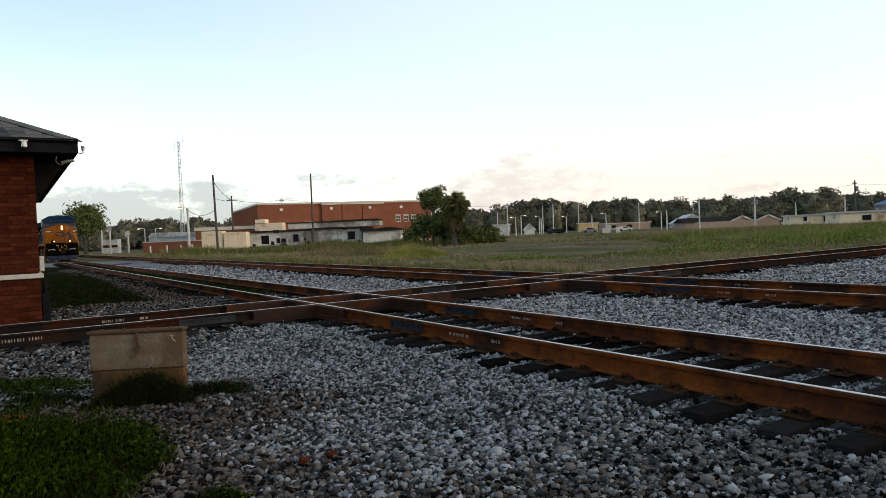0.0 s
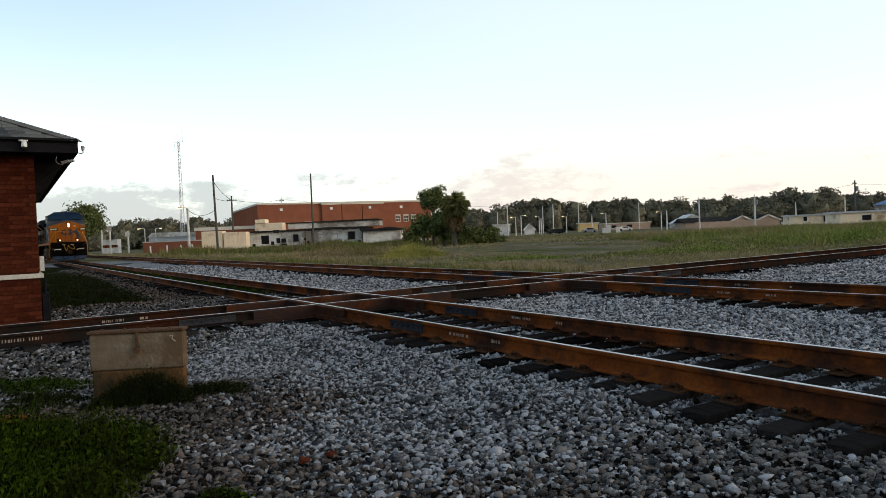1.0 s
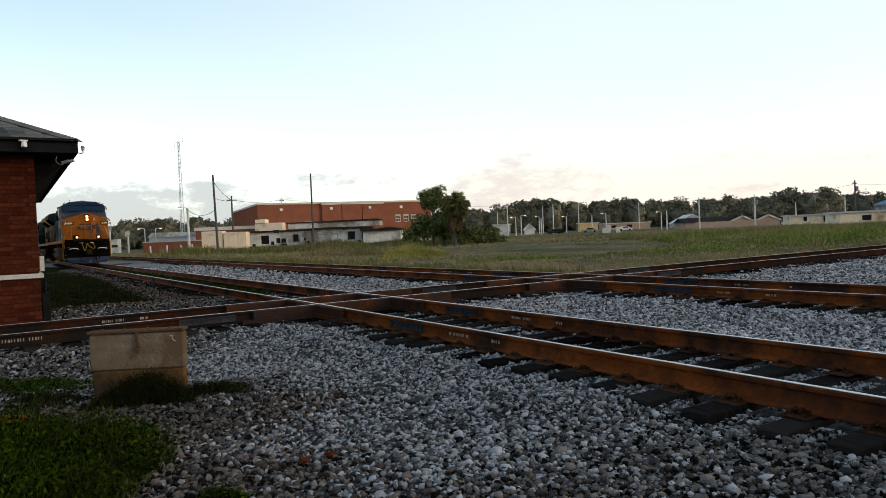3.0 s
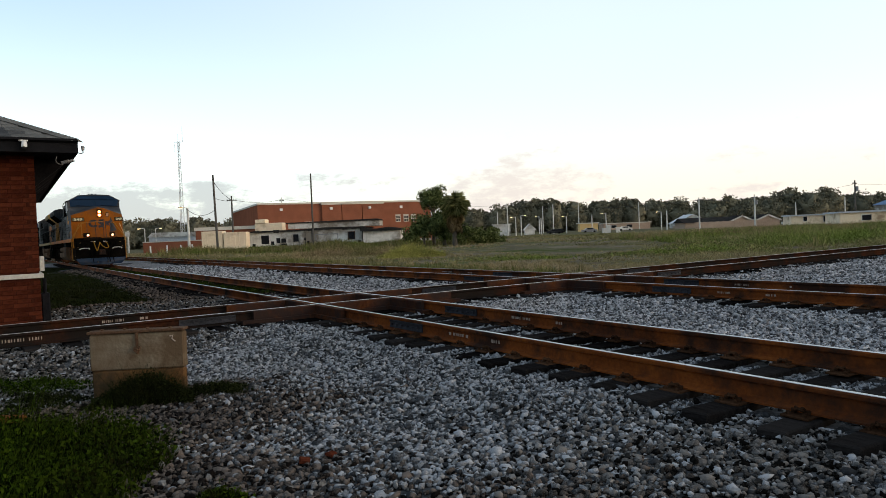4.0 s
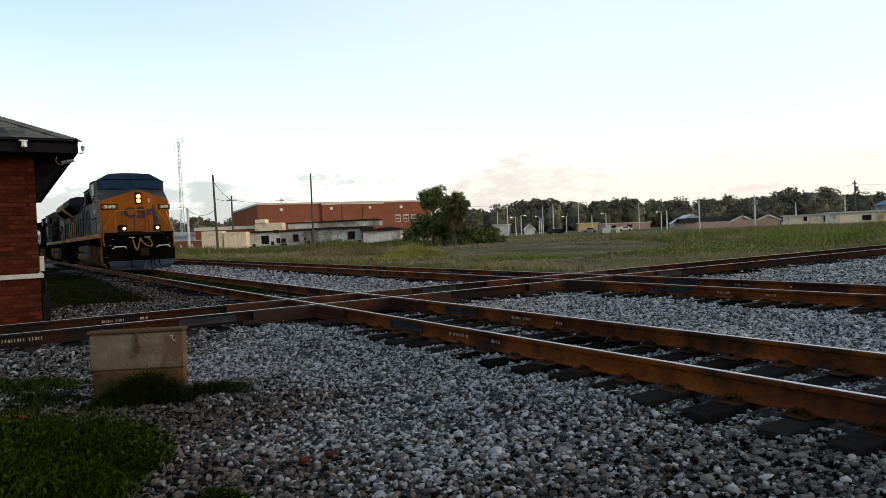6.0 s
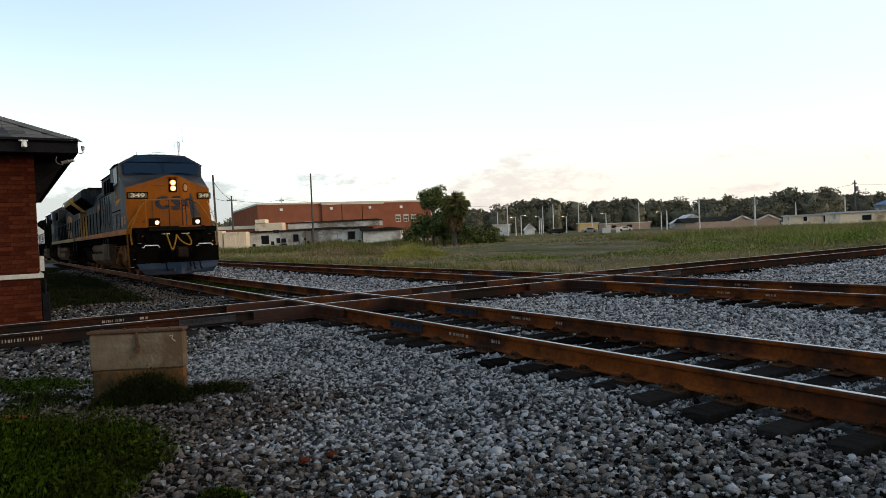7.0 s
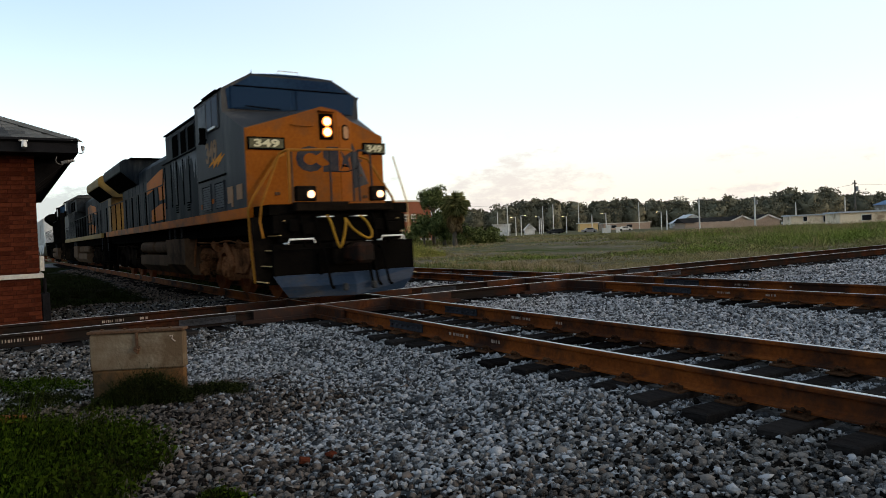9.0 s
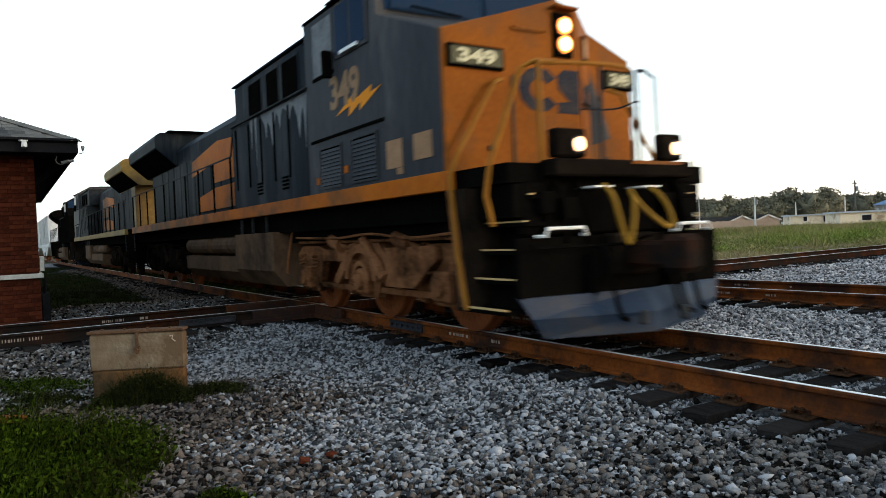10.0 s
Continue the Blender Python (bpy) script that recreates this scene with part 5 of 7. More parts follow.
    part("roof_grab", pipe(bmesh.new(), [(-1.55, -0.28, 4.69), (-1.55, -0.28, 4.79), (-1.55, 0.18, 4.79), (-1.55, 0.18, 4.69)], 0.012), WHITE_GRAB, cab)
    part("antenna", rod(bmesh.new(), (-1.7, -0.80, 4.66), (-1.66, -0.82, 4.79), 0.014, 0.006, 6), BLACK, cab)
    bm = boxed(-2.95, -2.55, -0.26, 0.26, 4.68, 4.73, 0.01)
    for k in range(3):
        rod(bm, (-2.7, -0.2 + k * 0.2, 4.745), (-2.35, -0.2 + k * 0.2, 4.755), 0.025, 0.05, 10)
    part("horn", bm, BLACK, cab)
    for sg in (-1, 1):
        y = sg * 1.53
        q = lambda a, b: sorted((y + sg * a, y + sg * b))
        a, b = q(0.002, 0.022)
        fr = part("window_frame", boxed(-2.64, -1.66, a, b, 3.54, 4.27, 0.008), body_mat, cab)
        a, b = q(0.0225, 0.028)
        part("side_window", boxed(-2.58, -2.18, a, b, 3.60, 4.22), CAB_GLASS, fr)
        part("side_window", boxed(-2.12, -1.72, a, b, 3.60, 4.22), CAB_GLASS, fr)
        a, b = q(0.0285, 0.06)
        part("arm_rest", boxed(-2.42, -1.90, a, b, 3.565, 3.61), WHITE_GRAB if front else BLACK, fr)
        a, b = q(0.02, 0.09)
        part("sun_shade", boxed(-2.75, -1.60, a, b, 4.285, 4.305), BLACK, cab)
        a, b = q(0.03, 0.16)
        part("mirror", boxed(-2.78, -2.70, a, b, 3.32, 3.68, 0.01), BLACK, cab)
        a, b = q(0.003, 0.014)
        part("cab_panel", boxed(-3.42, -2.74, a, b, 3.45, 4.20, 0.006), LIME if front else SLATE_GREY, cab, "pale grey side panel")
        part("panel_ledge", boxed(-3.46, -2.72, a, b, 3.40, 3.44), BLACK, cab)
        part("gutter", boxed(-3.62, -1.33, a, b, 2.53, 2.57), BLACK, cab)
        part("roof_gutter", boxed(-3.78, -1.42, a, b, 4.285, 4.325), BLACK, cab)
        louvre(cab, -3.31, -2.57, y, 1.85, 2.44, 10, side_mat, side_mat)
        louvre(cab, -2.26, -1.52, y, 1.85, 2.45, 10, side_mat, side_mat)
        if front:
            a, b = q(0.002, 0.008)
            for x0, x1, z0, z1 in ((-1.30, -0.92, 1.94, 2.27), (-0.66, -0.27, 1.98, 2.27), (-1.06, -0.92, 1.86, 1.935)):
                part("side_plate", boxed(x0, x1, a, b, z0, z1), PEACH, lo, "faded peach coloured plate")
            bolt = [(-2.70, 2.80), (-2.02, 3.05), (-2.06, 2.93), (-1.62, 3.02), (-1.66, 2.93), (-1.36, 2.97), (-1.98, 2.76), (-1.93, 2.87), (-2.30, 2.74), (-2.26, 2.87)]
            plate(lo, "decal", [(x, y + sg * 0.002, z) for x, z in bolt], (0, sg * 0.004, 0), BOLT, "orange lightning bolt decal")
            figures(lo, "349", Matrix.Translation((-2.42, y + sg * 0.003, 3.12)) @ Matrix.Rotation(math.pi / 2, 4, "X") @ Matrix.Rotation(0 if sg < 0 else math.pi, 4, "Y"), 0.46, 0.92, FADED_FIGURE, "faded peach road number")
            for x, z in ((-2.46, 2.06), (-3.42, 1.98)):
                part("latch", boxed(x - 0.06, x + 0.06, a, b, z - 0.05, z + 0.05, 0.01), SILL_YELLOW, lo, "small orange latch plate")

    # cabinets behind the cab, with doors, and the raised blower section over them
    part("cabinet", boxed(-7.75, -3.755, -1.50, 1.50, 1.805, 3.38, 0.01), hood_mat, lo)
    part("blower_housing", boxed(-7.92, -3.755, -1.38, 1.38, 3.385, 4.20, 0.03), hood_mat, lo)
    part("housing_roof", boxed(-7.98, -3.75, -1.42, 1.42, 4.203, 4.235, 0.008), hood_mat, lo)
    for sg in (-1, 1):
        for x0, x1 in ((-6.95, -6.25), (-5.92, -5.34), (-5.12, -4.42)):
            a, b = sorted((sg * 1.383, sg * 1.395))
            fr = part("intake_frame", boxed(x0 - 0.04, x1 + 0.04, a, b, 3.44, 4.10), hood_mat, lo)
            a, b = sorted((sg * 1.3955, sg * 1.402))
            part("intake_screen", boxed(x0, x1, a, b, 3.48, 4.06), BLACK, fr)
        a, b = sorted((sg * 1.503, sg * 1.56))
        part("grab_rail", boxed(-7.72, -3.72, a, b, 3.37, 3.405, 0.008), SLATE_GREY, lo, "worn pale handrail along the cabinet")
        a, b = sorted((sg * 1.502, sg * 1.515))
        for x in (-7.55, -6.75, -6.05, -5.35, -4.65):
            part("door_seam", boxed(x, x + 0.05, a, b, 2.15, 3.30), BLACK, lo)
        if front:
            for x, w, ln in ((-6.55, 0.10, 0.55), (-6.30, 0.07, 0.9), (-5.75, 0.26, 0.45), (-5.45, 0.34, 0.62), (-5.05, 0.22, 0.38), (-4.62, 0.40, 0.30), (-4.18, 0.30, 0.66), (-3.92, 0.12, 0.85)):
                plate(lo, "paint_streak", [(x - w, sg * 1.5005, 3.36), (x + w, sg * 1.5005, 3.36), (x + w * 0.35, sg * 1.5005, 3.36 - ln * 0.5), (x + w * 0.1, sg * 1.5005, 3.36 - ln), (x - w * 0.2, sg * 1.5005, 3.36 - ln * 0.45)], (0, sg * 0.0012, 0), LIME, "pale peeled paint streak")
        for x in (-6.3, -5.0):
            for k in range(4):
                part("vent_slot", boxed(x, x + 0.28, a, b, 1.98 + k * 0.06, 2.01 + k * 0.06), BLACK, lo)

    # long hood
    hood = [(-0.92, 1.805), (-0.92, 3.86), (-0.74, 4.06), (0.74, 4.06), (0.92, 3.86), (0.92, 1.805)]
    part("long_hood", prism(bmesh.new(), [(-7.93, y, z) for y, z in hood], (-11.6, 0, 0)), hood_mat, lo)
    for sg in (-1, 1):
        a, b = sorted((sg * 0.922, sg * 0.945))
        for k in range(12):
            x = -8.3 - k * 0.86
            part("hood_door", boxed(x - 0.78, x, a, b, 1.95, 3.45, 0.01), hood_mat, lo)
        a, b = sorted((sg * 0.946, sg * 0.955))
        if decals:
            plate(lo, "decal", [(-9.70, a, 2.62), (-9.70, a, 3.52), (-11.0, a, 3.60), (-13.6, a, 3.36), (-13.7, a, 2.95), (-11.6, a, 3.10), (-11.4, a, 2.62)], (0, b - a, 0), SILL_YELLOW, "large worn orange lettering as a plain shape")
            plate(lo, "decal", [(-9.72, a, 1.98), (-9.70, a, 2.50), (-11.3, a, 2.50), (-12.9, a, 2.36), (-13.0, a, 1.98)], (0, b - a, 0), SILL_YELLOW, "large worn orange lettering as a plain shape")
    part("exhaust_stack", rod(bmesh.new(), (-11.4, 0, 4.05), (-11.4, 0, 4.42), 0.30, 0.26, 16), BLACK, lo)
    part("dynamic_brake_hatch", boxed(-14.6, -8.4, -0.62, 0.62, 4.062, 4.16, 0.02), hood_mat, lo)
    wing = [(-0.93, 3.45), (-1.53, 3.98), (-1.55, 4.24), (-1.49, 4.36), (-1.36, 4.43), (1.36, 4.43), (1.49, 4.36), (1.55, 4.24), (1.53, 3.98), (0.93, 3.45)]
    for sg in (-1, 1):
        part("radiator_screen", prism(bmesh.new(), [(-15.55, sg * 0.96, 3.47), (-15.55, sg * 1.50, 3.947), (-15.55, sg * 1.51, 3.94), (-15.55, sg * 0.97, 3.46)], (-4.7, 0, 0)), BLACK, lo, "dark screen under the radiator wing")
    part("radiator_wing", prism(bmesh.new(), [(-15.5, y, z) for y, z in wing], (-4.8, 0, 0)), end_mat if not front and decals else hood_mat, lo)
    if not front and decals:
        part("hood_end", prism(bmesh.new(), [(-19.535, y * 1.03, z) for y, z in hood], (-0.05, 0, 0)), end_mat, lo, "yellow painted hood end")
        part("hood_band", prism(bmesh.new(), [(-18.6, y * 1.05, z) for y, z in hood[:2] + hood[-2:]], (-0.93, 0, 0)), end_mat, lo)
    for k in range(5):
        part("radiator_grille", boxed(-20.1 + k * 1.0, -19.2 + k * 1.0, -1.2, 1.2, 4.432, 4.46), BLACK, lo)

    # side handrails
    for sg in (-1, 1):
        y = sg * 1.49
        line = [(-7.75, y, 3.38), (-7.98, y, 2.86)] + [(-8.6 - k * 1.45, y, 2.86) for k in range(9)]
        part("handrail", pipe(bmesh.new(), line, 0.020), SLATE_GREY, lo, "worn grey side handrail")
        for k in range(10):
            x = -8.05 - k * 1.35
            part("rail_post", rod(bmesh.new(), (x, y, 1.60), (x, y, 2.86), 0.022, 0.022, 6), BLACK, lo)
        part("handrail", pipe(bmesh.new(), [(-20.25, y, 1.0), (-20.3, y, 2.0), (-20.3, y, 2.86), (-19.9, y, 2.86)], 0.02), JOINT, lo)
        for k in range(4):
            a, b = sorted((sg * 1.1, sg * 1.5))
            part("step", boxed(-20.5, -20.1, a, b, 0.45 + k * 0.30, 0.475 + k * 0.30), BLACK, lo)

    # tank, air reservoirs, trucks
    tank = [(-1.25, 0.34), (-1.47, 0.62), (-1.47, 1.30), (1.47, 1.30), (1.47, 0.62), (1.25, 0.34)]
    part("fuel_tank", prism(bmesh.new(), [(-5.72, y, z) for y, z in tank], (-2.3, 0, 0)), TANK_DUST, lo, "dusty brown fuel tank")
    low = [(-1.2, 0.34), (-1.42, 0.55), (-1.42, 0.86), (1.42, 0.86), (1.42, 0.55), (1.2, 0.34)]
    part("fuel_tank", prism(bmesh.new(), [(-8.03, y, z) for y, z in low], (-4.6, 0, 0)), TANK_DUST, lo)
    for sg in (-1, 1):
        for x0, x1 in ((-10.4, -8.2), (-12.9, -10.55)):
            bm = bmesh.new()
            for p, q, r0, r1 in ((x0, x0 + 0.1, 0.12, 0.21), (x0 + 0.1, x1 - 0.1, 0.21, 0.21), (x1 - 0.1, x1, 0.21, 0.12)):
                rod(bm, (p, sg * 1.18, 1.10), (q, sg * 1.18, 1.10), r0, r1, 16)
            part("air_reservoir", bm, TANK_DUST, lo, "dusty cylindrical air reservoir")
        for x in (-6.1, -6.9, -7.6):
            part("hanger", boxed(x, x + 0.05, *sorted((sg * 1.43, sg * 1.47)), 1.31, 1.60), SLATE_GREY, lo)
    part("centre_sill", boxed(-14.0, -5.6, -1.1, 1.1, 1.15, 1.30), BLACK, lo)
    axles = (-0.68, -2.75, -4.83), (-14.40, -16.50, -18.60)
    # all but the leading truck, and trailing wheels, have underbody shade in their colour
    for k, xs in enumerate(axles):
        locomotive_truck(lo, xs, TRUCK_DUST if front and k == 0 else GRIME_AND_SHADE)
    sets = [wheelset(lo, x, 0.53, WHEEL_RUST if front else GRIME_AND_SHADE) for xs in axles for x in xs]

    # rear end plate and coupler
    part("end_plate", boxed(-20.52, -20.42, -1.45, 1.45, 0.55, 1.60, 0.01), BLACK, lo)
    part("coupler", boxed(-21.45, -20.52, -0.13, 0.13, 0.76, 1.02, 0.04), BLACK, lo)

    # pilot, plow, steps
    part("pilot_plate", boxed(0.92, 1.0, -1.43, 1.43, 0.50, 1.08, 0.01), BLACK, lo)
    part("anticlimber", boxed(0.80, 1.06, -0.98, 0.98, 1.66, 1.83, 0.02), GRIME_AND_SHADE, lo)
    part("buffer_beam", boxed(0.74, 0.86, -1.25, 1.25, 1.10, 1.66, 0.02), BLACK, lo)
    bm = bmesh.new()
    lowp = [(1.02, -1.17, 0.12), (1.34, 0.0, 0.10), (1.02, 1.17, 0.12)]
    upp = [(0.99, -1.44, 0.52), (1.20, 0.0, 0.52), (0.99, 1.44, 0.52)]
    fold = [(1.05, -1.33, 0.32), (1.34, 0.0, 0.30), (1.05, 1.33, 0.32)]
    rows = [[bm.verts.new(p) for p in q] for q in (lowp, fold, upp)]
    inner = [[bm.verts.new((p[0] - 0.04, p[1] * 0.995, p[2])) for p in q] for q in (lowp, fold, upp)]
    for grid, flip in ((rows, 1), (inner, -1)):
        for a in (0, 1):
            for b in (0, 1):
                f = (grid[a][b], grid[a][b + 1], grid[a + 1][b + 1], grid[a + 1][b])
                bm.faces.new(f[::flip])
    for a in (0, 1):
        bm.faces.new((rows[0][a], inner[0][a], inner[0][a + 1], rows[0][a + 1]))
        bm.faces.new((rows[2][a], rows[2][a + 1], inner[2][a + 1], inner[2][a]))
        for e in (0, 2):
            bm.faces.new((rows[a][e], rows[a + 1][e], inner[a + 1][e], inner[a][e]))
    part("plow", bm, PLOW, lo, "scuffed blue-grey steel snow plow")
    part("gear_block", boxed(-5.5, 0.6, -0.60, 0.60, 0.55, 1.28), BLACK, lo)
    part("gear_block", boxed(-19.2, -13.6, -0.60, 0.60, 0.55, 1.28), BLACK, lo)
    # black filler added under the deck so the gap above the truck reads dark
    part("underframe_fill", boxed(-5.6, 0.0, -1.22, 1.22, 1.10, 1.285), BLACK, lo)
    part("plow_bracket", boxed(1.0, 1.12, -0.62, -0.50, 0.2, 0.9, 0.01), BLACK, lo)
    part("plow_bracket", boxed(1.0, 1.12, 0.50, 0.62, 0.2, 0.9, 0.01), BLACK, lo)
    bm = boxed(1.05, 1.62, -0.14, 0.14, 0.74, 1.00, 0.04)
    box(bm, 1.55, 1.82, -0.19, 0.17, 0.69, 1.06, 0.06)
    box(bm, 1.70, 1.90, -0.20, -0.06, 0.72, 1.03, 0.03)
    part("coupler", bm, RAIL_DARK, lo, "dark rusty knuckle coupler")
    for sg in (-1, 1):
        for z, out in ((0.40, 1.53), (0.68, 1.41), (0.96, 1.33), (1.23, 1.26), (1.49, 1.17)):
            a, b = sorted((sg * (out - 0.26), sg * out))
            st = part("step", boxed(0.28, 0.92, a, b, z - 0.04, z, 0.004), BLACK, lo)
            c, d = sorted((sg * (out - 0.03), sg * (out + 0.012)))
            part("step_edge", boxed(0.28, 0.90, c, d, z + 0.002, z + 0.018), TREAD, st, "pale worn step edge")
        part("step_back", prism(bmesh.new(), [(0.05, sg * 1.26, 0.38), (0.05, sg * 0.90, 1.60), (0.05, sg * 0.86, 1.60), (0.05, sg * 1.22, 0.38)], (0.86, 0, 0)), BLACK, lo)
        part("step_side", prism(bmesh.new(), [(0.06, sg * 1.525, 0.36), (0.06, sg * 1.525, 1.598), (0.06, sg * 0.9, 1.598), (0.06, sg * 1.2, 0.36)], (0.20, 0, 0)), GRIME_AND_SHADE, lo, "dark sheet beside the steps")
        if not front:
            continue
        part("corner_sheet", prism(bmesh.new(), [(-0.03, sg * 1.527, 1.60), (0.10, sg * 1.527, 1.60), (0.30, sg * 1.527, 0.40), (0.16, sg * 1.527, 0.40)], (0, sg * 0.012, 0)), TRUCK_DUST, lo, "dusty brown corner sheet")
        part("handrail", pipe(bmesh.new(), [(0.30, sg * 1.555, 0.38), (0.17, sg * 1.56, 0.95), (0.09, sg * 1.56, 1.75), (0.12, sg * 1.46, 1.98), (0.10, sg * 0.95, 2.74), (0.02, sg * 0.80, 2.80)], 0.027), RAIL_YELLOW, lo, "yellow curved handrail")
        rail_line = [(0.72, sg * 1.50, 1.20), (0.66, sg * 1.53, 1.50), (0.70, sg * 1.50, 1.80), (0.80, sg * 1.16, 2.72)]
        if sg < 0:
            rail_line += [(0.86, sg * 1.05, 2.78), (0.90, sg * 0.80, 2.78)]
        part("handrail", pipe(bmesh.new(), rail_line, 0.027 if sg < 0 else 0.015), RAIL_YELLOW if sg < 0 else TREAD, lo, "curved tubular handrail beside the steps")
        part("grab_iron", pipe(bmesh.new(), [(1.00, sg * 1.22, 1.09), (1.10, sg * 1.18, 1.09), (1.10, sg * 1.15, 1.16), (1.10, sg * 0.70, 1.16), (1.10, sg * 0.67, 1.09), (1.00, sg * 0.63, 1.09)], 0.018), WHITE_GRAB, lo, "white painted grab iron")
        if sg < 0:
            part("rail_post", rod(bmesh.new(), (0.92, -1.04, 1.82), (0.92, -1.04, 2.78), 0.026, 0.026, 6), RAIL_YELLOW, lo)
        else:
            for yy, zz in ((0.34, 2.80), (0.61, 2.74)):
                part("rail_post", rod(bmesh.new(), (0.90, yy + 0.02, 1.82), (0.90, yy, zz), 0.02, 0.02, 6), JOINT, lo)
            part("handrail", pipe(bmesh.new(), [(0.90, 0.34, 2.80), (0.90, 0.44, 2.81), (0.90, 0.61, 2.74)], 0.022), JOINT, lo, "dark front handrail")
            part("safety_chain", pipe(bmesh.new(), curve_points([(0.90, 0.34, 2.48), (0.70, 0.2, 2.42), (0.40, 0.0, 2.46)]), 0.010), JOINT, lo)
        hb = part("ditch_light", boxed(0.90, 1.06, *((-0.96, -0.58) if sg < 0 else (0.54, 0.84)), 1.845, 2.12, 0.02), GRIME_AND_SHADE, lo, "boxed ditch light")
        part("rim", rod(bmesh.new(), (1.061, sg * 0.70, 1.965), (1.085, sg * 0.70, 1.965), 0.088, 0.092, 18), SLATE_GREY, hb)
        part("lamp", rod(bmesh.new(), (1.086, sg * 0.70, 1.965), (1.095, sg * 0.70, 1.965), 0.070, 0.060, 18), DITCH_HOT, hb, "lit ditch lamp")
    if front:
        part("handrail", pipe(bmesh.new(), curve_points([(0.90, -0.80, 2.78), (0.96, -0.3, 2.80), (0.96, 0.1, 2.80), (0.90, 0.25, 2.78)]), 0.024), RAIL_YELLOW, lo)
        for y, pm in ((-0.24, JOINT), (0.22, JOINT)):
            part("rail_post", rod(bmesh.new(), (0.93, y, 1.82), (0.93, y, 2.79), 0.02, 0.02, 6), pm, lo)
        # headlights
        hb = part("headlight_box", boxed(0.002, 0.035, -0.035, 0.255, 3.12, 3.63, 0.012), BLACK, lo, "headlight housing with two stacked lamps")
        part("hood_lip", boxed(0.002, 0.13, -0.06, 0.28, 3.665, 3.69), YELLOW, hb)
        for z in (3.265, 3.475):
            part("rim", rod(bmesh.new(), (0.036, 0.112, z), (0.060, 0.112, z), 0.108, 0.112, 20), RUSTY, hb)
            part("lamp", rod(bmesh.new(), (0.061, 0.112, z), (0.070, 0.112, z), 0.102, 0.094, 20), LAMP_WARM, hb, "lit headlight")
            part("bulb", rod(bmesh.new(), (0.071, 0.112, z), (0.078, 0.112, z), 0.074, 0.06, 18), LAMP_HOT, hb)
        # number boards, door, marks
        for x, y, h in ((0.0, -1.13, 0.33), (-0.28, 1.29, 0.23)):
            nb = part("number_board", boxed(x + 0.002, x + 0.05, y - h - 0.03, y + h + 0.03, 2.885, 3.125, 0.01), BLACK, lo, "black framed number board")
            part("board_face", boxed(x + 0.051, x + 0.056, y - h, y + h, 2.915, 3.095), BOARD, nb)
            figures(nb, "349", Matrix.Translation((x + 0.058, y, 3.005)) @ Matrix(((0, 0, 1), (1, 0, 0), (0, 1, 0))).to_4x4(), 0.15, h * 1.5, FIGURE, "pale figures of the road number")
        d = Vector((-0.28, 0.44, 0)).normalized()
        nrm = Vector((d.y, -d.x, 0))
        o = Vector((0.0, 0.36, 0)) + nrm * 0.003
        def facet(a, z):
            return o + d * a + Vector((0, 0, z))
        plate(lo, "nose_door", [facet(0.04, 1.86), facet(0.04, 3.40), facet(0.46, 3.40), facet(0.46, 1.86)], nrm * 0.012, YELLOW, "orange nose door with rounded window")
        ring = [facet(0.25 + 0.115 * math.copysign(abs(math.cos(a)) ** 0.55, math.cos(a)), 3.30 + 0.155 * math.copysign(abs(math.sin(a)) ** 0.55, math.sin(a))) + nrm * 0.013 for a in [2 * math.pi * k / 20 for k in range(20)]]
        plate(lo, "window_gasket", ring, nrm * 0.016, BLACK)
        cen = facet(0.25, 3.30) + nrm * 0.03
        plate(lo, "door_window", [cen + (p - cen) * 0.80 + nrm * 0.006 for p in ring], nrm * 0.012, PEACH, "pale rounded window")
        part("door_handle", rod(bmesh.new(), facet(0.10, 2.62) + nrm * 0.02, facet(0.22, 2.60) + nrm * 0.05, 0.02, 0.02, 6), BLACK, lo)
        arc = [(-0.25 + 0.30 * math.cos(a), 2.73 + 0.255 * math.sin(a)) for a in [math.radians(35 + k * 29) for k in range(11)]]
        arc += [(-0.25 + 0.14 * math.cos(a), 2.73 + 0.120 * math.sin(a)) for a in [math.radians(325 - k * 29) for k in range(11)]]
        plate(lo, "logo_shape", [(0.003, y, z) for y, z in arc], (0.004, 0, 0), LOGO_BLUE, "faded dark crescent of the logo")
        plate(lo, "logo_shape", [(0.003, y, z) for y, z in ((0.02, 2.48), (0.02, 2.60), (0.20, 2.62), (0.03, 2.76), (0.02, 2.90), (0.12, 2.985), (0.355, 2.985), (0.355, 2.48))], (0.004, 0, 0), LOGO_BLUE, "faded dark logo drawn as a plain shape")
        plate(lo, "logo_shape", [facet(0.045, 2.53) + nrm * 0.013, facet(0.20, 2.66) + nrm * 0.013, facet(0.42, 2.53) + nrm * 0.013, facet(0.32, 2.74) + nrm * 0.013, facet(0.42, 2.92) + nrm * 0.013, facet(0.20, 2.82) + nrm * 0.013, facet(0.045, 2.92) + nrm * 0.013, facet(0.13, 2.74) + nrm * 0.013], nrm * 0.004, LOGO_BLUE)
        part("nose_seam", boxed(0.002, 0.016, -0.66, -0.62, 1.84, 2.86), RUSTY, lo)
        part("nose_grab", pipe(bmesh.new(), [(0.0, -0.62, 3.40), (0.05, -0.60, 3.37), (0.05, -0.18, 3.37), (0.0, -0.16, 3.40)], 0.011), YELLOW, lo)
        for y, z in ((-0.95, 2.05), (0.95, 2.45), (0.95, 2.75), (1.05, 2.0)):
            xx = 0.0 if y < 0.4 else -0.28
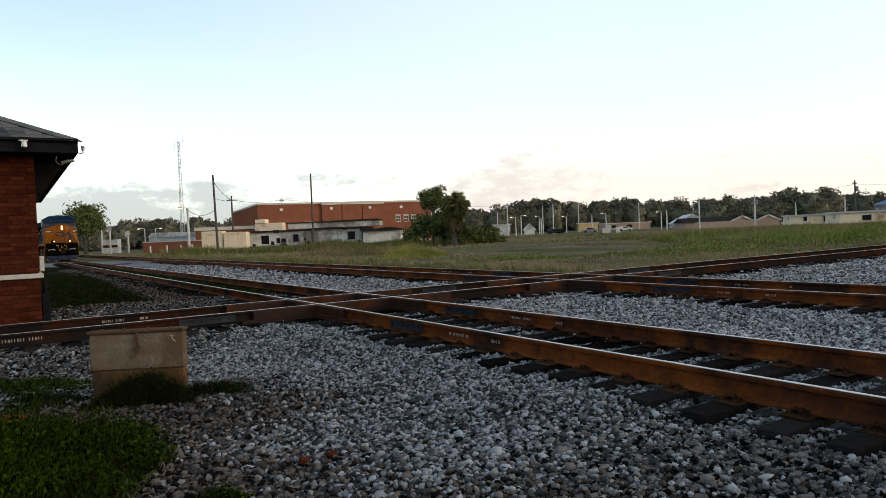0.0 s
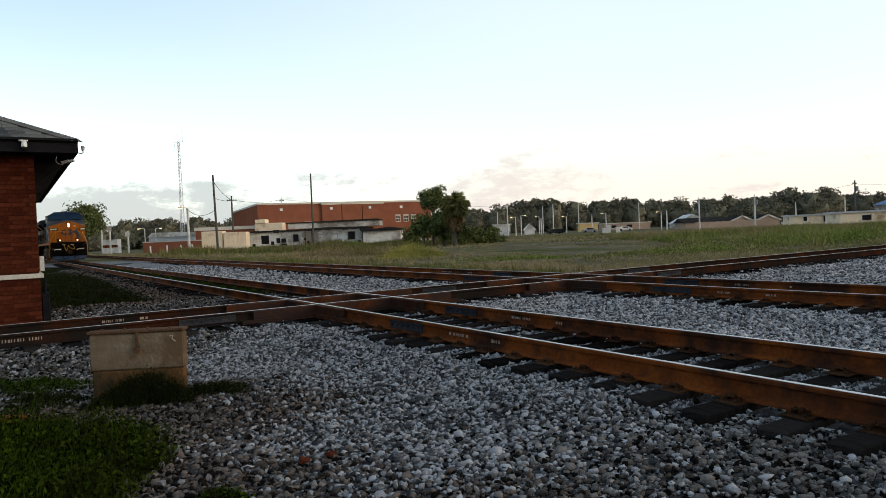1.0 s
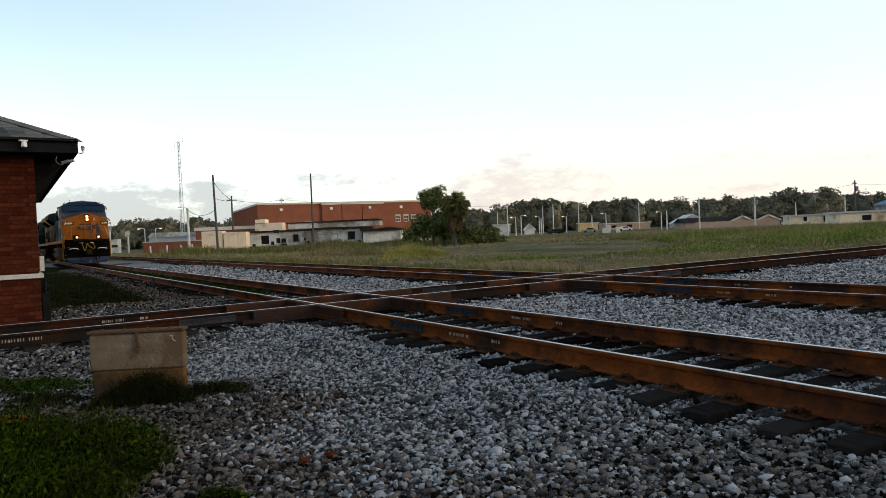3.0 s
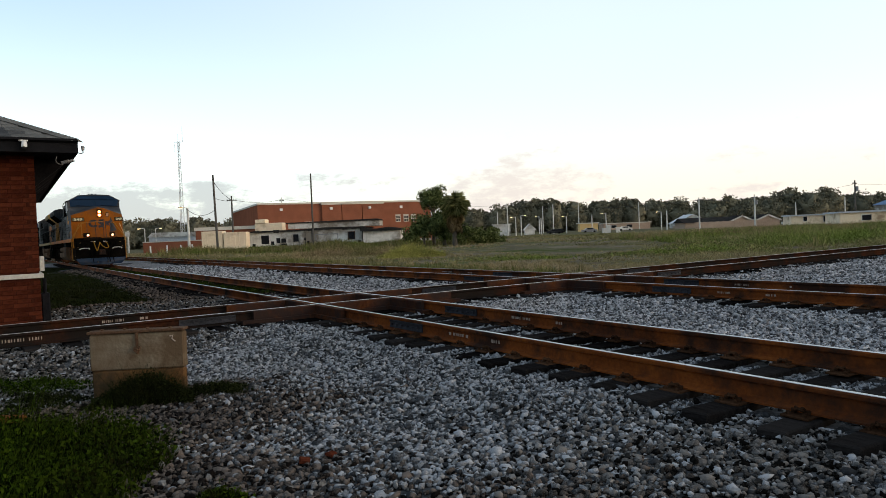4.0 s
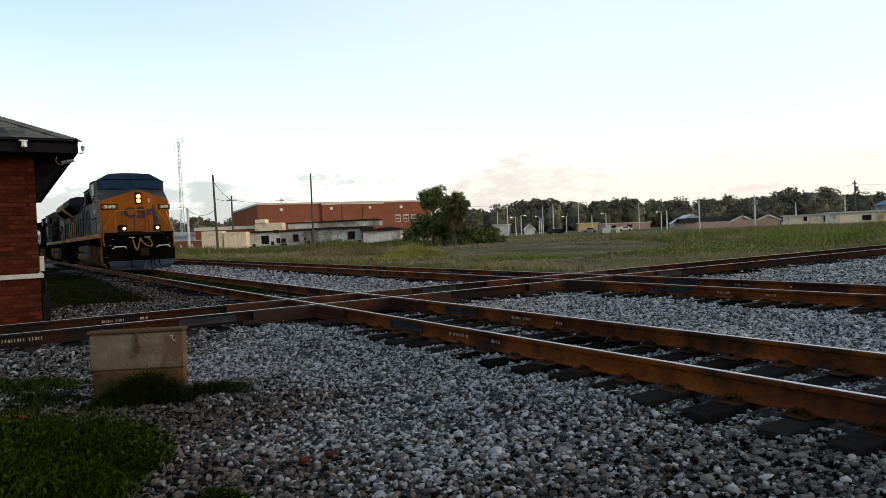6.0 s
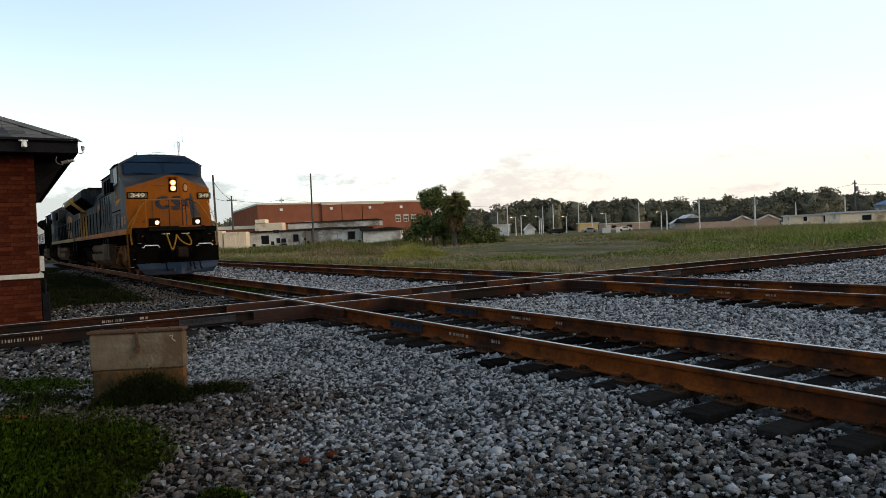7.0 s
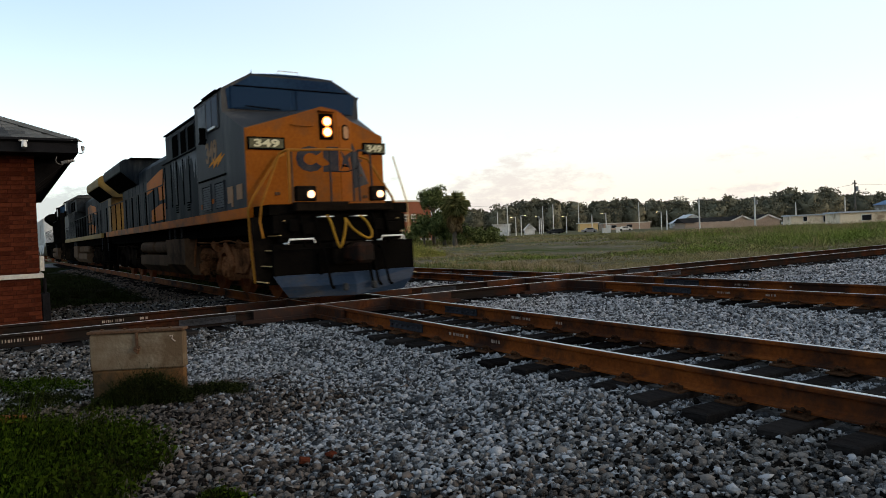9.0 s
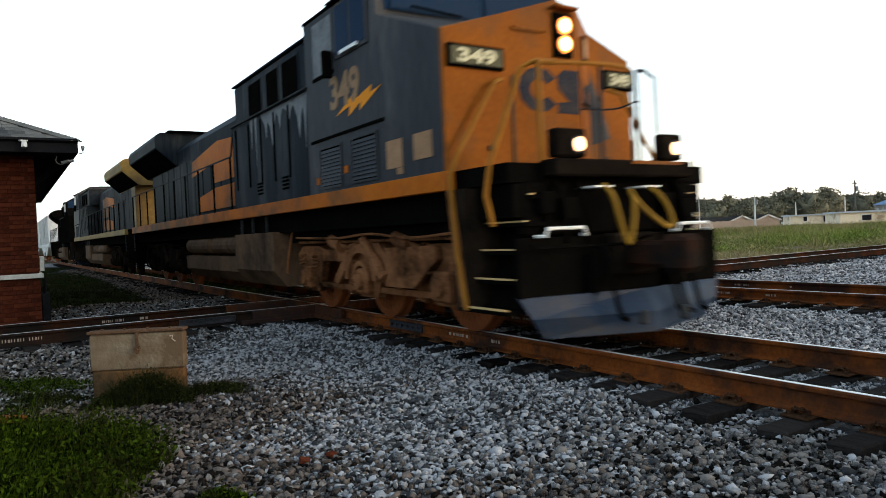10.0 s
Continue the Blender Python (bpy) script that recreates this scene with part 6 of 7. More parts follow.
            part("latch", boxed(xx + 0.002, xx + 0.03, y - 0.05, y + 0.05, z - 0.03, z + 0.03, 0.006), RUSTY, lo)
        part("trim_strip", boxed(1.061, 1.07, 0.05, 0.80, 1.79, 1.825), YELLOW, lo)
        # brake hoses and jumper cables
        for ctrl in ([(1.10, -0.42, 1.58), (1.20, -0.39, 1.44), (1.24, -0.32, 1.14), (1.26, -0.25, 0.98), (1.25, -0.18, 1.14), (1.20, -0.10, 1.40), (1.12, -0.07, 1.52)],
                     [(1.10, -0.05, 1.50), (1.20, 0.02, 1.34), (1.26, 0.17, 1.20), (1.27, 0.33, 1.13), (1.24, 0.41, 1.22), (1.18, 0.35, 1.42), (1.10, 0.24, 1.56)]):
            part("jumper_cable", pipe(bmesh.new(), curve_points(ctrl), 0.025, 8), HOSE, lo, "looped yellow jumper cable")
        for y in (-0.42, 0.26):
            part("cable_socket", boxed(0.86, 1.12, y - 0.12, y + 0.12, 1.545, 1.565), WHITE_GRAB, lo)
        for y in (-0.55, 0.28, 0.40, 0.62):
            part("air_hose", pipe(bmesh.new(), curve_points([(1.06, y, 0.98), (1.22, y, 0.92), (1.28, y + 0.03, 0.62), (1.34, y + 0.06, 0.32), (1.42, y + 0.08, 0.26)]), 0.026), BLACK, lo)
        for y in (-0.30, 0.28):
            part("hose_coupling", boxed(1.38, 1.46, y, y + 0.09, 0.20, 0.34, 0.02), SLATE_GREY, lo)
        for y, z in ((-1.0, 1.42), (-0.72, 1.36), (0.72, 1.40), (1.0, 1.34)):
            part("junction_box", boxed(0.861, 0.96, y - 0.09, y + 0.09, z - 0.12, z + 0.1, 0.015), BLACK, lo)
        for y in (-0.86, -0.58, 0.58, 0.86):
            part("brake_pipe", pipe(bmesh.new(), curve_points([(0.87, y, 1.62), (0.98, y, 1.5), (1.0, y + 0.03, 1.25), (1.03, y + 0.02, 1.02)]), 0.022), BLACK, lo)
        part("coupler_pocket", boxed(0.93, 1.12, -0.30, 0.30, 0.66, 1.09, 0.03), GRIME_AND_SHADE, lo)
        part("uncoupling_lever", pipe(bmesh.new(), [(1.08, -1.35, 1.02), (1.14, -1.3, 0.98), (1.14, -0.2, 0.98), (1.4, -0.1, 1.06)], 0.014), BLACK, lo)
    return lo, sets


def hopper_car():
    """A ribbed covered hopper with sloped ends on two-axle trucks, front end at x = 0."""
    car = tagged(new("hopper_car"), "pale grey covered hopper car with ribbed sides", "freight car", "cars of the freight train")
    prof = [(-0.4, 1.9), (-1.6, 3.0), (-1.6, 4.35), (-15.2, 4.35), (-15.2, 3.0), (-16.4, 1.9), (-13.6, 1.2), (-11.0, 0.55), (-10.0, 0.55), (-8.4, 1.2), (-6.8, 0.55), (-5.8, 0.55), (-3.2, 1.2)]
    part("body", prism(bmesh.new(), [(x, -1.45, z) for x, z in prof], (0, 2.9, 0)), HOPPER, car)
    part("roof", prism(bmesh.new(), [(-1.4, -1.5, 4.353), (-1.4, -1.0, 4.62), (-1.4, 1.0, 4.62), (-1.4, 1.5, 4.353)], (-14.0, 0, 0)), HOPPER, car)
    for sg in (-1, 1):
        a, b = sorted((sg * 1.452, sg * 1.56))
        for k in range(13):
            x = -2.0 - k * 1.07
            part("rib", boxed(x - 0.08, x, a, b, 1.7, 4.34), HOPPER, car)
        part("side_sill", boxed(-16.4, -0.4, a, b, 1.42, 1.62), HOPPER, car)
    for k in range(4):
        part("hatch", boxed(-4.2 - k * 3.2, -2.6 - k * 3.2, -0.35, 0.35, 4.622, 4.70, 0.03), HOPPER, car)
    for x in (-0.15, -16.55):
        part("end_post", boxed(x - 0.12, x + 0.12, -1.4, 1.4, 1.2, 1.6), BLACK, car)
        for sg in (-1, 1):
            part("ladder", boxed(x - 0.05, x + 0.05, sg * 1.4 - 0.03, sg * 1.4 + 0.03, 1.2, 4.3), HOPPER, car)
    part("coupler", boxed(-17.1, 0.4, -0.12, 0.12, 0.76, 1.0), BLACK, car)
    sets = []
    for x in (-2.3, -14.5):
        for sg in (-1, 1):
            a, b = sorted((sg * 0.98, sg * 1.14))
            part("truck_frame", prism(bmesh.new(), [(x - 1.15, a, 0.45), (x - 1.1, a, 0.66), (x - 0.5, a, 0.86), (x + 0.5, a, 0.86), (x + 1.1, a, 0.66), (x + 1.15, a, 0.45), (x + 0.4, a, 0.28), (x - 0.4, a, 0.28)], (0, b - a, 0)), RUSTY, car)
        sets += [wheelset(car, x - 0.88, 0.46), wheelset(car, x + 0.88, 0.46)]
    return car, sets


lead, lead_sets = locomotive("orange and blue-grey wide-cab diesel locomotive with lit headlights", HOOD_BLUE, HOOD_BLUE, SILL_YELLOW, YELLOW, True, True, HOOD_DARK)
second, second_sets = locomotive("grey diesel locomotive with faded yellow rear end running backwards", HOOD_BLUE, SLATE_GREY, END_YELLOW, END_YELLOW, False, True)
third, third_sets = locomotive("black diesel locomotive coupled third in the train", BLACK, BLACK, BLACK, BLACK, False, False)
hopper, hopper_sets = hopper_car()
hopper2 = copy_thing(hopper, Matrix.Identity(4))

# ---- beyond the tracks: trees ----
trng = np.random.default_rng(21)


def woods(name, label, spots, leaf, lumps, leaves):
    """Distant trees in one mesh of many small leaf clumps; spots: x, y, top, radius."""
    pts = []
    for x, y, top, r in spots:
        pts.append(crown_points(trng, (x, y, top - r * 0.75), r, lumps, leaves, 0.75))
        low = crown_points(trng, (x, y, top * 0.33), r * 1.15, lumps, leaves, 0.85)
        low[:, 2] = np.maximum(low[:, 2], -0.2)
        pts.append(low)
    for x, y, top, r in spots:
        m = 330
        pts.append(np.stack([x + trng.normal(0, 2.6, m), y + trng.uniform(-9, 9, m), trng.uniform(-0.2, top * 0.66, m)], axis=1))
    v, f = leaf_quads(trng, np.concatenate(pts), leaf)
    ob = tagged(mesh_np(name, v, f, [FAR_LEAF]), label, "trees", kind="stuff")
    # shaded inner masses of twigs and leaves, uneven, that close the crowns
    vs, fs, n0 = [], [], 0
    for x, y, top, r in spots:
        for cz, rx, rz in ((top - r * 0.85, r * 0.60, r * 0.47), (top * 0.34, r * 0.86, top * 0.38)):
            a, b = np.meshgrid(np.arange(20) * 2 * math.pi / 20, np.linspace(-1.4, 1.4, 13), indexing="ij")
            k = 1 + 0.16 * np.sin(3 * a + x) * np.sin(4 * b + y) + trng.normal(0, 0.17, a.shape)
            vs.append(np.stack([x + rx * k * np.cos(a) * np.cos(b), y + rx * k * np.sin(a) * np.cos(b), cz + rz * k * np.sin(b)], axis=-1).reshape(-1, 3))
            i, j = np.meshgrid(np.arange(20), np.arange(12), indexing="ij")
            q = np.stack([i * 13 + j, (i + 1) % 20 * 13 + j, (i + 1) % 20 * 13 + j + 1, i * 13 + j + 1], axis=-1).reshape(-1, 4)
            fs.append(q + n0)
            n0 += 260
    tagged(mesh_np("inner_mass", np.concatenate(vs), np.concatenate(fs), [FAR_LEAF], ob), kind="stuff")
    return ob


def skyline(x0, x1, step, y, tops, r0, r1):
    xs, out = np.arange(x0, x1, step), []
    for x in xs:
        top = np.interp(x, [a for a, b in tops], [b for a, b in tops]) + trng.normal(0, 0.6)
        out.append((x + trng.uniform(-1.5, 1.5), y + trng.uniform(-14, 14), top, trng.uniform(r0, r1)))
    return out


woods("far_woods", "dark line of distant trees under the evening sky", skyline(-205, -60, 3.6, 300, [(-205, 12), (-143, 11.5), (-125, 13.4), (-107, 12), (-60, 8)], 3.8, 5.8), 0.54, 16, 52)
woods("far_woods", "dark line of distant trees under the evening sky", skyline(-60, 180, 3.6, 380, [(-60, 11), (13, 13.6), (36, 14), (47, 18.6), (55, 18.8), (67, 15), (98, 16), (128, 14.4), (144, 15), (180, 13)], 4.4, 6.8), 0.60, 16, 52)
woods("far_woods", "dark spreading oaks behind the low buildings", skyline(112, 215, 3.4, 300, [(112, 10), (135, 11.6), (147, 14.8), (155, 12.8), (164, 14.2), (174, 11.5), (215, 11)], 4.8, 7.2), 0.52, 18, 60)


def tree(label, x, y, height, radius, trunk_r, lumps, leaves, leaf, seed, mat, lean=0.0):
    """A tapered trunk with limbs under an uneven crown of many leaves."""
    r = np.random.default_rng(seed)
    th = tagged(new("tree"), label, "tree")
    z0 = float(ground_z(np.array([x]), np.array([y]))[0]) - 0.1
    th.matrix_basis = pose(x, y, z0)
    bm = pipe(bmesh.new(), [(0, 0, 0), (lean * 0.3, 0.02, height * 0.3), (lean * 0.7, 0, height * 0.55), (lean, 0, height * 0.82)], trunk_r, 8)
    for v in bm.verts:
        k = 1.0 - 0.75 * min(max(v.co.z / (height * 0.85), 0), 1)
        v.co.x, v.co.y = v.co.x * k + lean * (1 - k) * 0.6, v.co.y * k
    part("trunk", bm, BARK, th)
    for k in range(7):
        a = 2 * math.pi * k / 7 + r.uniform(-0.3, 0.3)
        z = height * r.uniform(0.28, 0.6)
        e = Vector((math.cos(a) * radius * 0.7, math.sin(a) * radius * 0.7, min(z + height * r.uniform(0.12, 0.3), height * 0.9)))
        part("limb", rod(bmesh.new(), (lean * 0.4, 0, z), e, trunk_r * 0.4, trunk_r * 0.1, 6), BARK, th)
    pts = crown_points(r, (lean * 0.7, 0, height - radius * 0.92), radius, lumps, leaves, 0.85)
    v, f = leaf_quads(r, pts, leaf)
    tagged(mesh_np("crown", v, f, [mat], th), kind="stuff")
    return th


tree("leafy oak behind the railway yard with uneven crown", -76.5, 150, 12.0, 4.9, 0.45, 60, 100, 0.26, 31, LEAF)
tree("spreading green tree beside a palm in the field", -1.1, 86, 7.7, 1.9, 0.26, 46, 120, 0.14, 32, LEAF, 0.2)
tree("dense green tree beside a palm in the field", 0.2, 83.5, 4.6, 2.2, 0.26, 60, 120, 0.15, 33, LEAF)
tree("low bushy tree at the edge of the field", -2.2, 84, 4.2, 1.9, 0.15, 40, 100, 0.14, 34, LEAF)
for x, y, h, r, sd in ((4.6, 86, 2.5, 1.5, 41), (6.6, 88, 2.2, 1.5, 42), (-4.2, 92, 2.9, 1.7, 43), (2.6, 81, 2.7, 1.5, 44)):
    b = tree("low green bush in the rough field", x, y, h, r, 0.08, 30, 90, 0.13, sd, LEAF)
    b.name = "bush"
    tagged(b, category="bush")

# palm with a dense round head of fan leaves over a skirt of dead ones
palm = tagged(new("palm_tree"), "cabbage palm with dense drooping fan leaves beside a green tree", "tree")
palm.matrix_basis = pose(1.4, 80.4, -0.45)
part("trunk", rod(bmesh.new(), (0, 0, 0), (0.1, 0, 4.6), 0.30, 0.22, 10), BARK, palm)


def fan_leaf(r, droop, mat):
    """A stalked fan of narrow folded blades along +x, bending down towards the tips."""
    bm = bmesh.new()
    rod(bm, (0, 0, 0), (0.85, 0, 0), 0.022, 0.012, 4)
    for j in range(17):
        w = (j - 8) / 8 * 1.55
        ln = (1.05 - 0.25 * abs(w) / 1.55) * r.uniform(0.85, 1.1)
        mid_p = Vector((0.80 + math.cos(w) * ln * 0.5, math.sin(w) * ln * 0.5, -0.03))
        tip = Vector((0.80 + math.cos(w) * ln * 0.92, math.sin(w) * ln * 0.92, -droop * r.uniform(0.6, 1.2)))
        n = Vector((-math.sin(w), math.cos(w), 0)) * 0.055
        v0, v1, v2, v3 = bm.verts.new((0.80, 0, 0)), bm.verts.new(mid_p - n), bm.verts.new(tip), bm.verts.new(mid_p + n)
        bm.faces.new((v0, v1, v2))
        bm.faces.new((v0, v2, v3))
    me = bpy.data.meshes.new("frond")
    bm.to_mesh(me)
    bm.free()
    me.materials.append(mat)
    return me


prn = random.Random(9)
green_fans = [fan_leaf(prn, 0.25 + 0.12 * k, PALM) for k in range(4)]
dead_fans = [fan_leaf(prn, 0.55, DEAD_PALM) for k in range(2)]
for k in range(185):
    dead = k >= 125
    rise = prn.uniform(-88, -48) if dead else math.degrees(math.asin(prn.uniform(-0.62, 1.0)))
    ob = new("frond", prn.choice(dead_fans if dead else green_fans))
    ob.parent = palm
    ob.matrix_basis = pose(0.1 + prn.uniform(-0.15, 0.15), prn.uniform(-0.15, 0.15), (prn.uniform(2.9, 4.5) if dead else 4.75 + prn.uniform(-0.5, 0.2)), 0, -rise, prn.uniform(0, 360)) @ Matrix.Rotation(prn.uniform(-0.6, 0.6), 4, "X") @ Matrix.Scale(prn.uniform(0.8, 1.12), 4)

# ---- poles and wires ----


def utility_pole(x, y, top, r, mat, label, arm=0.0, lamp="", transformer=False, bend_top=0.0):
    p = tagged(new("utility_pole" if not lamp else "street_lamp"), label, "pole" if not lamp else "street lamp", "poles")
    z0 = float(ground_z(np.array([x]), np.array([y]))[0]) - 0.2
    p.matrix_basis = pose(x, y, z0)
    h = top - z0
    part("post", rod(bmesh.new(), (0, 0, 0), (bend_top, 0, h), r * 1.15, r * 0.8, 9), mat, p)
    if arm:
        part("crossarm", boxed(-arm, arm, -0.07, 0.07, h - 0.75, h - 0.60), WOOD_POLE, p)
        for k in (-0.9, -0.45, 0.45, 0.9):
            part("insulator", rod(bmesh.new(), (arm * k, 0, h - 0.6), (arm * k, 0, h - 0.44), 0.05, 0.04, 6), CASING_GREY, p)
    if transformer:
        part("transformer", rod(bmesh.new(), (0.35, -0.2, h - 2.4), (0.35, -0.2, h - 1.3), 0.27, 0.27, 10), CASING_GREY, p)
    if lamp:
        sg = -1 if lamp == "left" else 1
        part("lamp_arm", pipe(bmesh.new(), [(0, 0, h - 0.1), (sg * 0.5, 0, h + 0.05), (sg * 0.95, 0, h + 0.08)], 0.05), mat, p)
        hd = part("lamp_head", boxed(sg * 1.1 - 0.32, sg * 1.1 + 0.32, -0.16, 0.16, h, h + 0.16, 0.03), CASING_GREY, p)
        part("lens", boxed(sg * 1.1 - 0.24, sg * 1.1 + 0.24, -0.12, 0.12, h - 0.07, h - 0.002), LAMP_GLOW, hd)
    return p


WOODY, STEELY, PALEY, LIT = "tall dark weathered timber utility pole", "slim dark steel pole in the rough grass", "pale concrete utility pole at the far road", "pale pole with a lit sodium street lamp"
utility_pole(-33.7, 105, 11.3, 0.17, WOOD_POLE, WOODY, bend_top=-0.25)
utility_pole(-34.3, 115, 8.7, 0.15, WOOD_POLE, WOODY, 0.8)
utility_pole(-17.5, 95, 10.0, 0.12, WOOD_POLE, STEELY)
utility_pole(-31.6, 139, 9.6, 0.11, PALE_POLE, PALEY, 0.5)
utility_pole(-39.8, 110, 6.85, 0.20, PALE_POLE, LIT, lamp="left")
utility_pole(-59.4, 140, 4.6, 0.10, PALE_POLE, LIT, lamp="left")
utility_pole(-65.4, 160, 5.0, 0.10, PALE_POLE, LIT, lamp="right")
utility_pole(-85.0, 175, 8.5, 0.20, PALE_POLE, PALEY)
for x, y, top, arm, lamp in ((18.3, 230, 7.3, 0, ""), (19.7, 210, 9.4, 1.2, ""), (20.0, 190, 4.7, 0, "left"), (20.9, 185, 4.95, 0, "right"), (33.3, 240, 5.6, 0, "left"), (37.5, 260, 9.7, 1.1, ""), (34.2, 215, 8.6, 0, ""),
                             (38.2, 215, 4.8, 0, "left"), (50.8, 260, 10.6, 1.2, ""), (47.1, 220, 5.1, 0, ""), (44.5, 190, 4.7, 0, "left"), (73.2, 260, 9.7, 1.2, ""), (59.5, 190, 4.55, 0, "left"), (57.8, 180, 4.6, 0, ""),
                             (62.5, 170, 7.25, 0.9, ""), (101.1, 200, 5.9, 0, ""), (115.2, 200, 6.6, 0, ""), (29.0, 205, 4.4, 0, "")):
    utility_pole(x, y, top, 0.17 if not lamp else 0.14, PALE_POLE, LIT if lamp else PALEY, arm, lamp)
utility_pole(76.0, 170, 7.4, 0.20, PALE_POLE, "pale utility pole carrying a transformer", 0.9, transformer=True)
utility_pole(88.6, 150, 8.8, 0.17, WOOD_POLE, WOODY, 0.5, transformer=True)


def wire(a, b, sag):
    w = tagged(new("overhead_wire"), "thin black overhead wire strung between poles", "wire", "overhead wires")
    a, b = Vector(a), Vector(b)
    pts = [a.lerp(b, k / 14) - Vector((0, 0, sag * 4 * (k / 14) * (1 - k / 14))) for k in range(15)]
    part("strand", pipe(bmesh.new(), pts, 0.035, 4), WIRE, w)


wire((-33.9, 105, 10.3), (-34.3, 115, 8.1), 0.4)
wire((-34.0, 105, 7.9), (-34.9, 115, 7.9), 0.1)
wire((-34.3, 115, 8.1), (-31.6, 139, 9.2), 0.5)
wire((-40.0, 110, 6.7), (-34.0, 105, 6.0), 0.9)
wire((-31.6, 139, 9.2), (19.7, 210, 8.9), 1.2)
wire((62.5, 170, 6.6), (76.0, 170, 6.7), 0.35)
wire((76.0, 170, 6.7), (88.6, 150, 8.0), 0.5)
wire((62.0, 170, 6.6), (19.7, 210, 8.8), 1.4)
wire((88.6, 150, 8.0), (115.2, 152, 8.4), 0.5)

# lattice radio mast
mast = tagged(new("radio_mast"), "tall thin galvanised lattice radio mast", "mast")
mast.matrix_basis = pose(-96.2, 260, -0.4) @ Matrix.Scale(1.02, 4)
for k in range(3):
    a = 2 * math.pi * k / 3
    part("leg", rod(bmesh.new(), (math.cos(a) * 0.9, math.sin(a) * 0.9, 0), (math.cos(a) * 0.35, math.sin(a) * 0.35, 39), 0.11, 0.08, 5), TOWER, mast)
for j in range(26):
    z = j * 1.5
    q, q2 = 0.9 - 0.55 * z / 39, 0.9 - 0.55 * (z + 1.5) / 39
    bm = bmesh.new()
    for k in range(3):
        a, b = 2 * math.pi * k / 3, 2 * math.pi * (k + 1) / 3
        rod(bm, (math.cos(a) * q, math.sin(a) * q, z), (math.cos(b) * q2, math.sin(b) * q2, z + 1.5), 0.034, 0.034, 4)
    part("brace", bm, TOWER, mast)
part("antenna_bar", rod(bmesh.new(), (-1.6, 0, 38.6), (1.6, 0, 38.6), 0.06, 0.06, 5), TOWER, mast)
for x, h in ((1.5, 44.2), (-1.4, 38.0), (-0.1, 41.5)):
    part("whip_antenna", rod(bmesh.new(), (x, 0, 34.5 if x < -1 else 38.6), (x, 0, h), 0.06, 0.04, 5), TOWER, mast)

# ---- buildings ----


def frame_along(p0, p1):
    d = (Vector((*p1, 0)) - Vector((*p0, 0)))
    return math.degrees(math.atan2(d.y, d.x)), d.length


def opening(parent, x0, x1, z0, z1, mat, frame_mat=None, bars=0, y=0.0):
    """A window or door proud of a front wall that faces -y."""
    w = part("window", boxed(x0, x1, y - 0.03, y - 0.004, z0, z1), mat, parent)
    if frame_mat:
        t = min(0.12, (x1 - x0) * 0.14)
        for a, b, c, d in ((x0 - t, x1 + t, z1, z1 + t), (x0 - t, x1 + t, z0 - t, z0), (x0 - t, x0, z0, z1), (x1, x1 + t, z0, z1)):
            part("frame", boxed(a, b, y - 0.07, y - 0.005, c, d), frame_mat, w)
        for k in range(bars):
            xm = x0 + (x1 - x0) * (k + 1) / (bars + 1)
            part("glazing_bar", boxed(xm - t / 2, xm + t / 2, y - 0.06, y - 0.032, z0, z1), frame_mat, w)
        if bars:
            part("glazing_bar", boxed(x0, x1, y - 0.066, y - 0.062, (z0 + z1) / 2 - t / 2, (z0 + z1) / 2 + t / 2), frame_mat, w)
    return w


# long red brick hall with a pale coping
deg, ln = frame_along((-35.65, 136), (-2.3, 150.75))
hall = tagged(new("brick_hall"), "long red brick hall with pale coping and few windows", "building")
hall.matrix_basis = pose(-35.65, 136, -0.5, 0, 0, deg)
H = 8.62
part("wall", boxed(0, ln, 0, 38, 0, H), FAR_BRICK, hall)
part("coping", boxed(-0.12, ln + 0.12, -0.14, 38.1, H + 0.003, H + 0.34), PARAPET, hall, "pale coping along the roofline")
for x0, x1 in ((12.6, 16.6), (16.75, 20.9), (21.05, 25.6)):
    part("bay", boxed(x0, x1, -0.55, -0.004, 0, H - 0.25), FAR_BRICK, hall)
    part("coping", boxed(x0 - 0.1, x1 + 0.1, -0.7, -0.145, H - 0.25, H + 0.32), PARAPET, hall)
for x in (28.5, 30.3, 32.0):
    opening(hall, x, x + 0.85, 4.6, 5.7, HOLE, PARAPET, 1)
    part("lintel", boxed(x - 0.15, x + 1.0, -0.09, -0.004, 5.83, 6.02), PARAPET, hall)
for x in (14.0, 18.2, 22.4, 9.2):
    opening(hall, x, x + 1.15, 3.9, 5.0, HOLE, PARAPET, 0, -0.55 if x > 12 else 0.0)
for x in (4.3, 14.2, 22.3, 29.4):
    yy = -0.55 if 12.6 < x < 25.6 else 0.0
    part("wall_lamp", boxed(x, x + 0.5, yy - 0.35, yy - 0.005, H - 1.25, H - 0.75), WHITE_GRAB, hall)
part("roof_vent", boxed(5.8, 6.4, 8, 9, H + 0.345, H + 0.8), PARAPET, hall)

wing = tagged(new("brick_annex"), "low red brick annex with a pale roof edge", "building")
wing.matrix_basis = pose(-48.2, 137, -0.5, 0, 0, 4)
part("wall", boxed(0, 12, 0, 12, 0, 4.1), FAR_BRICK, wing)
part("coping", boxed(-0.2, 12.2, -0.25, 12.2, 4.103, 4.75), PARAPET, wing)
opening(wing, 2.5, 4.0, 1.6, 2.8, HOLE)


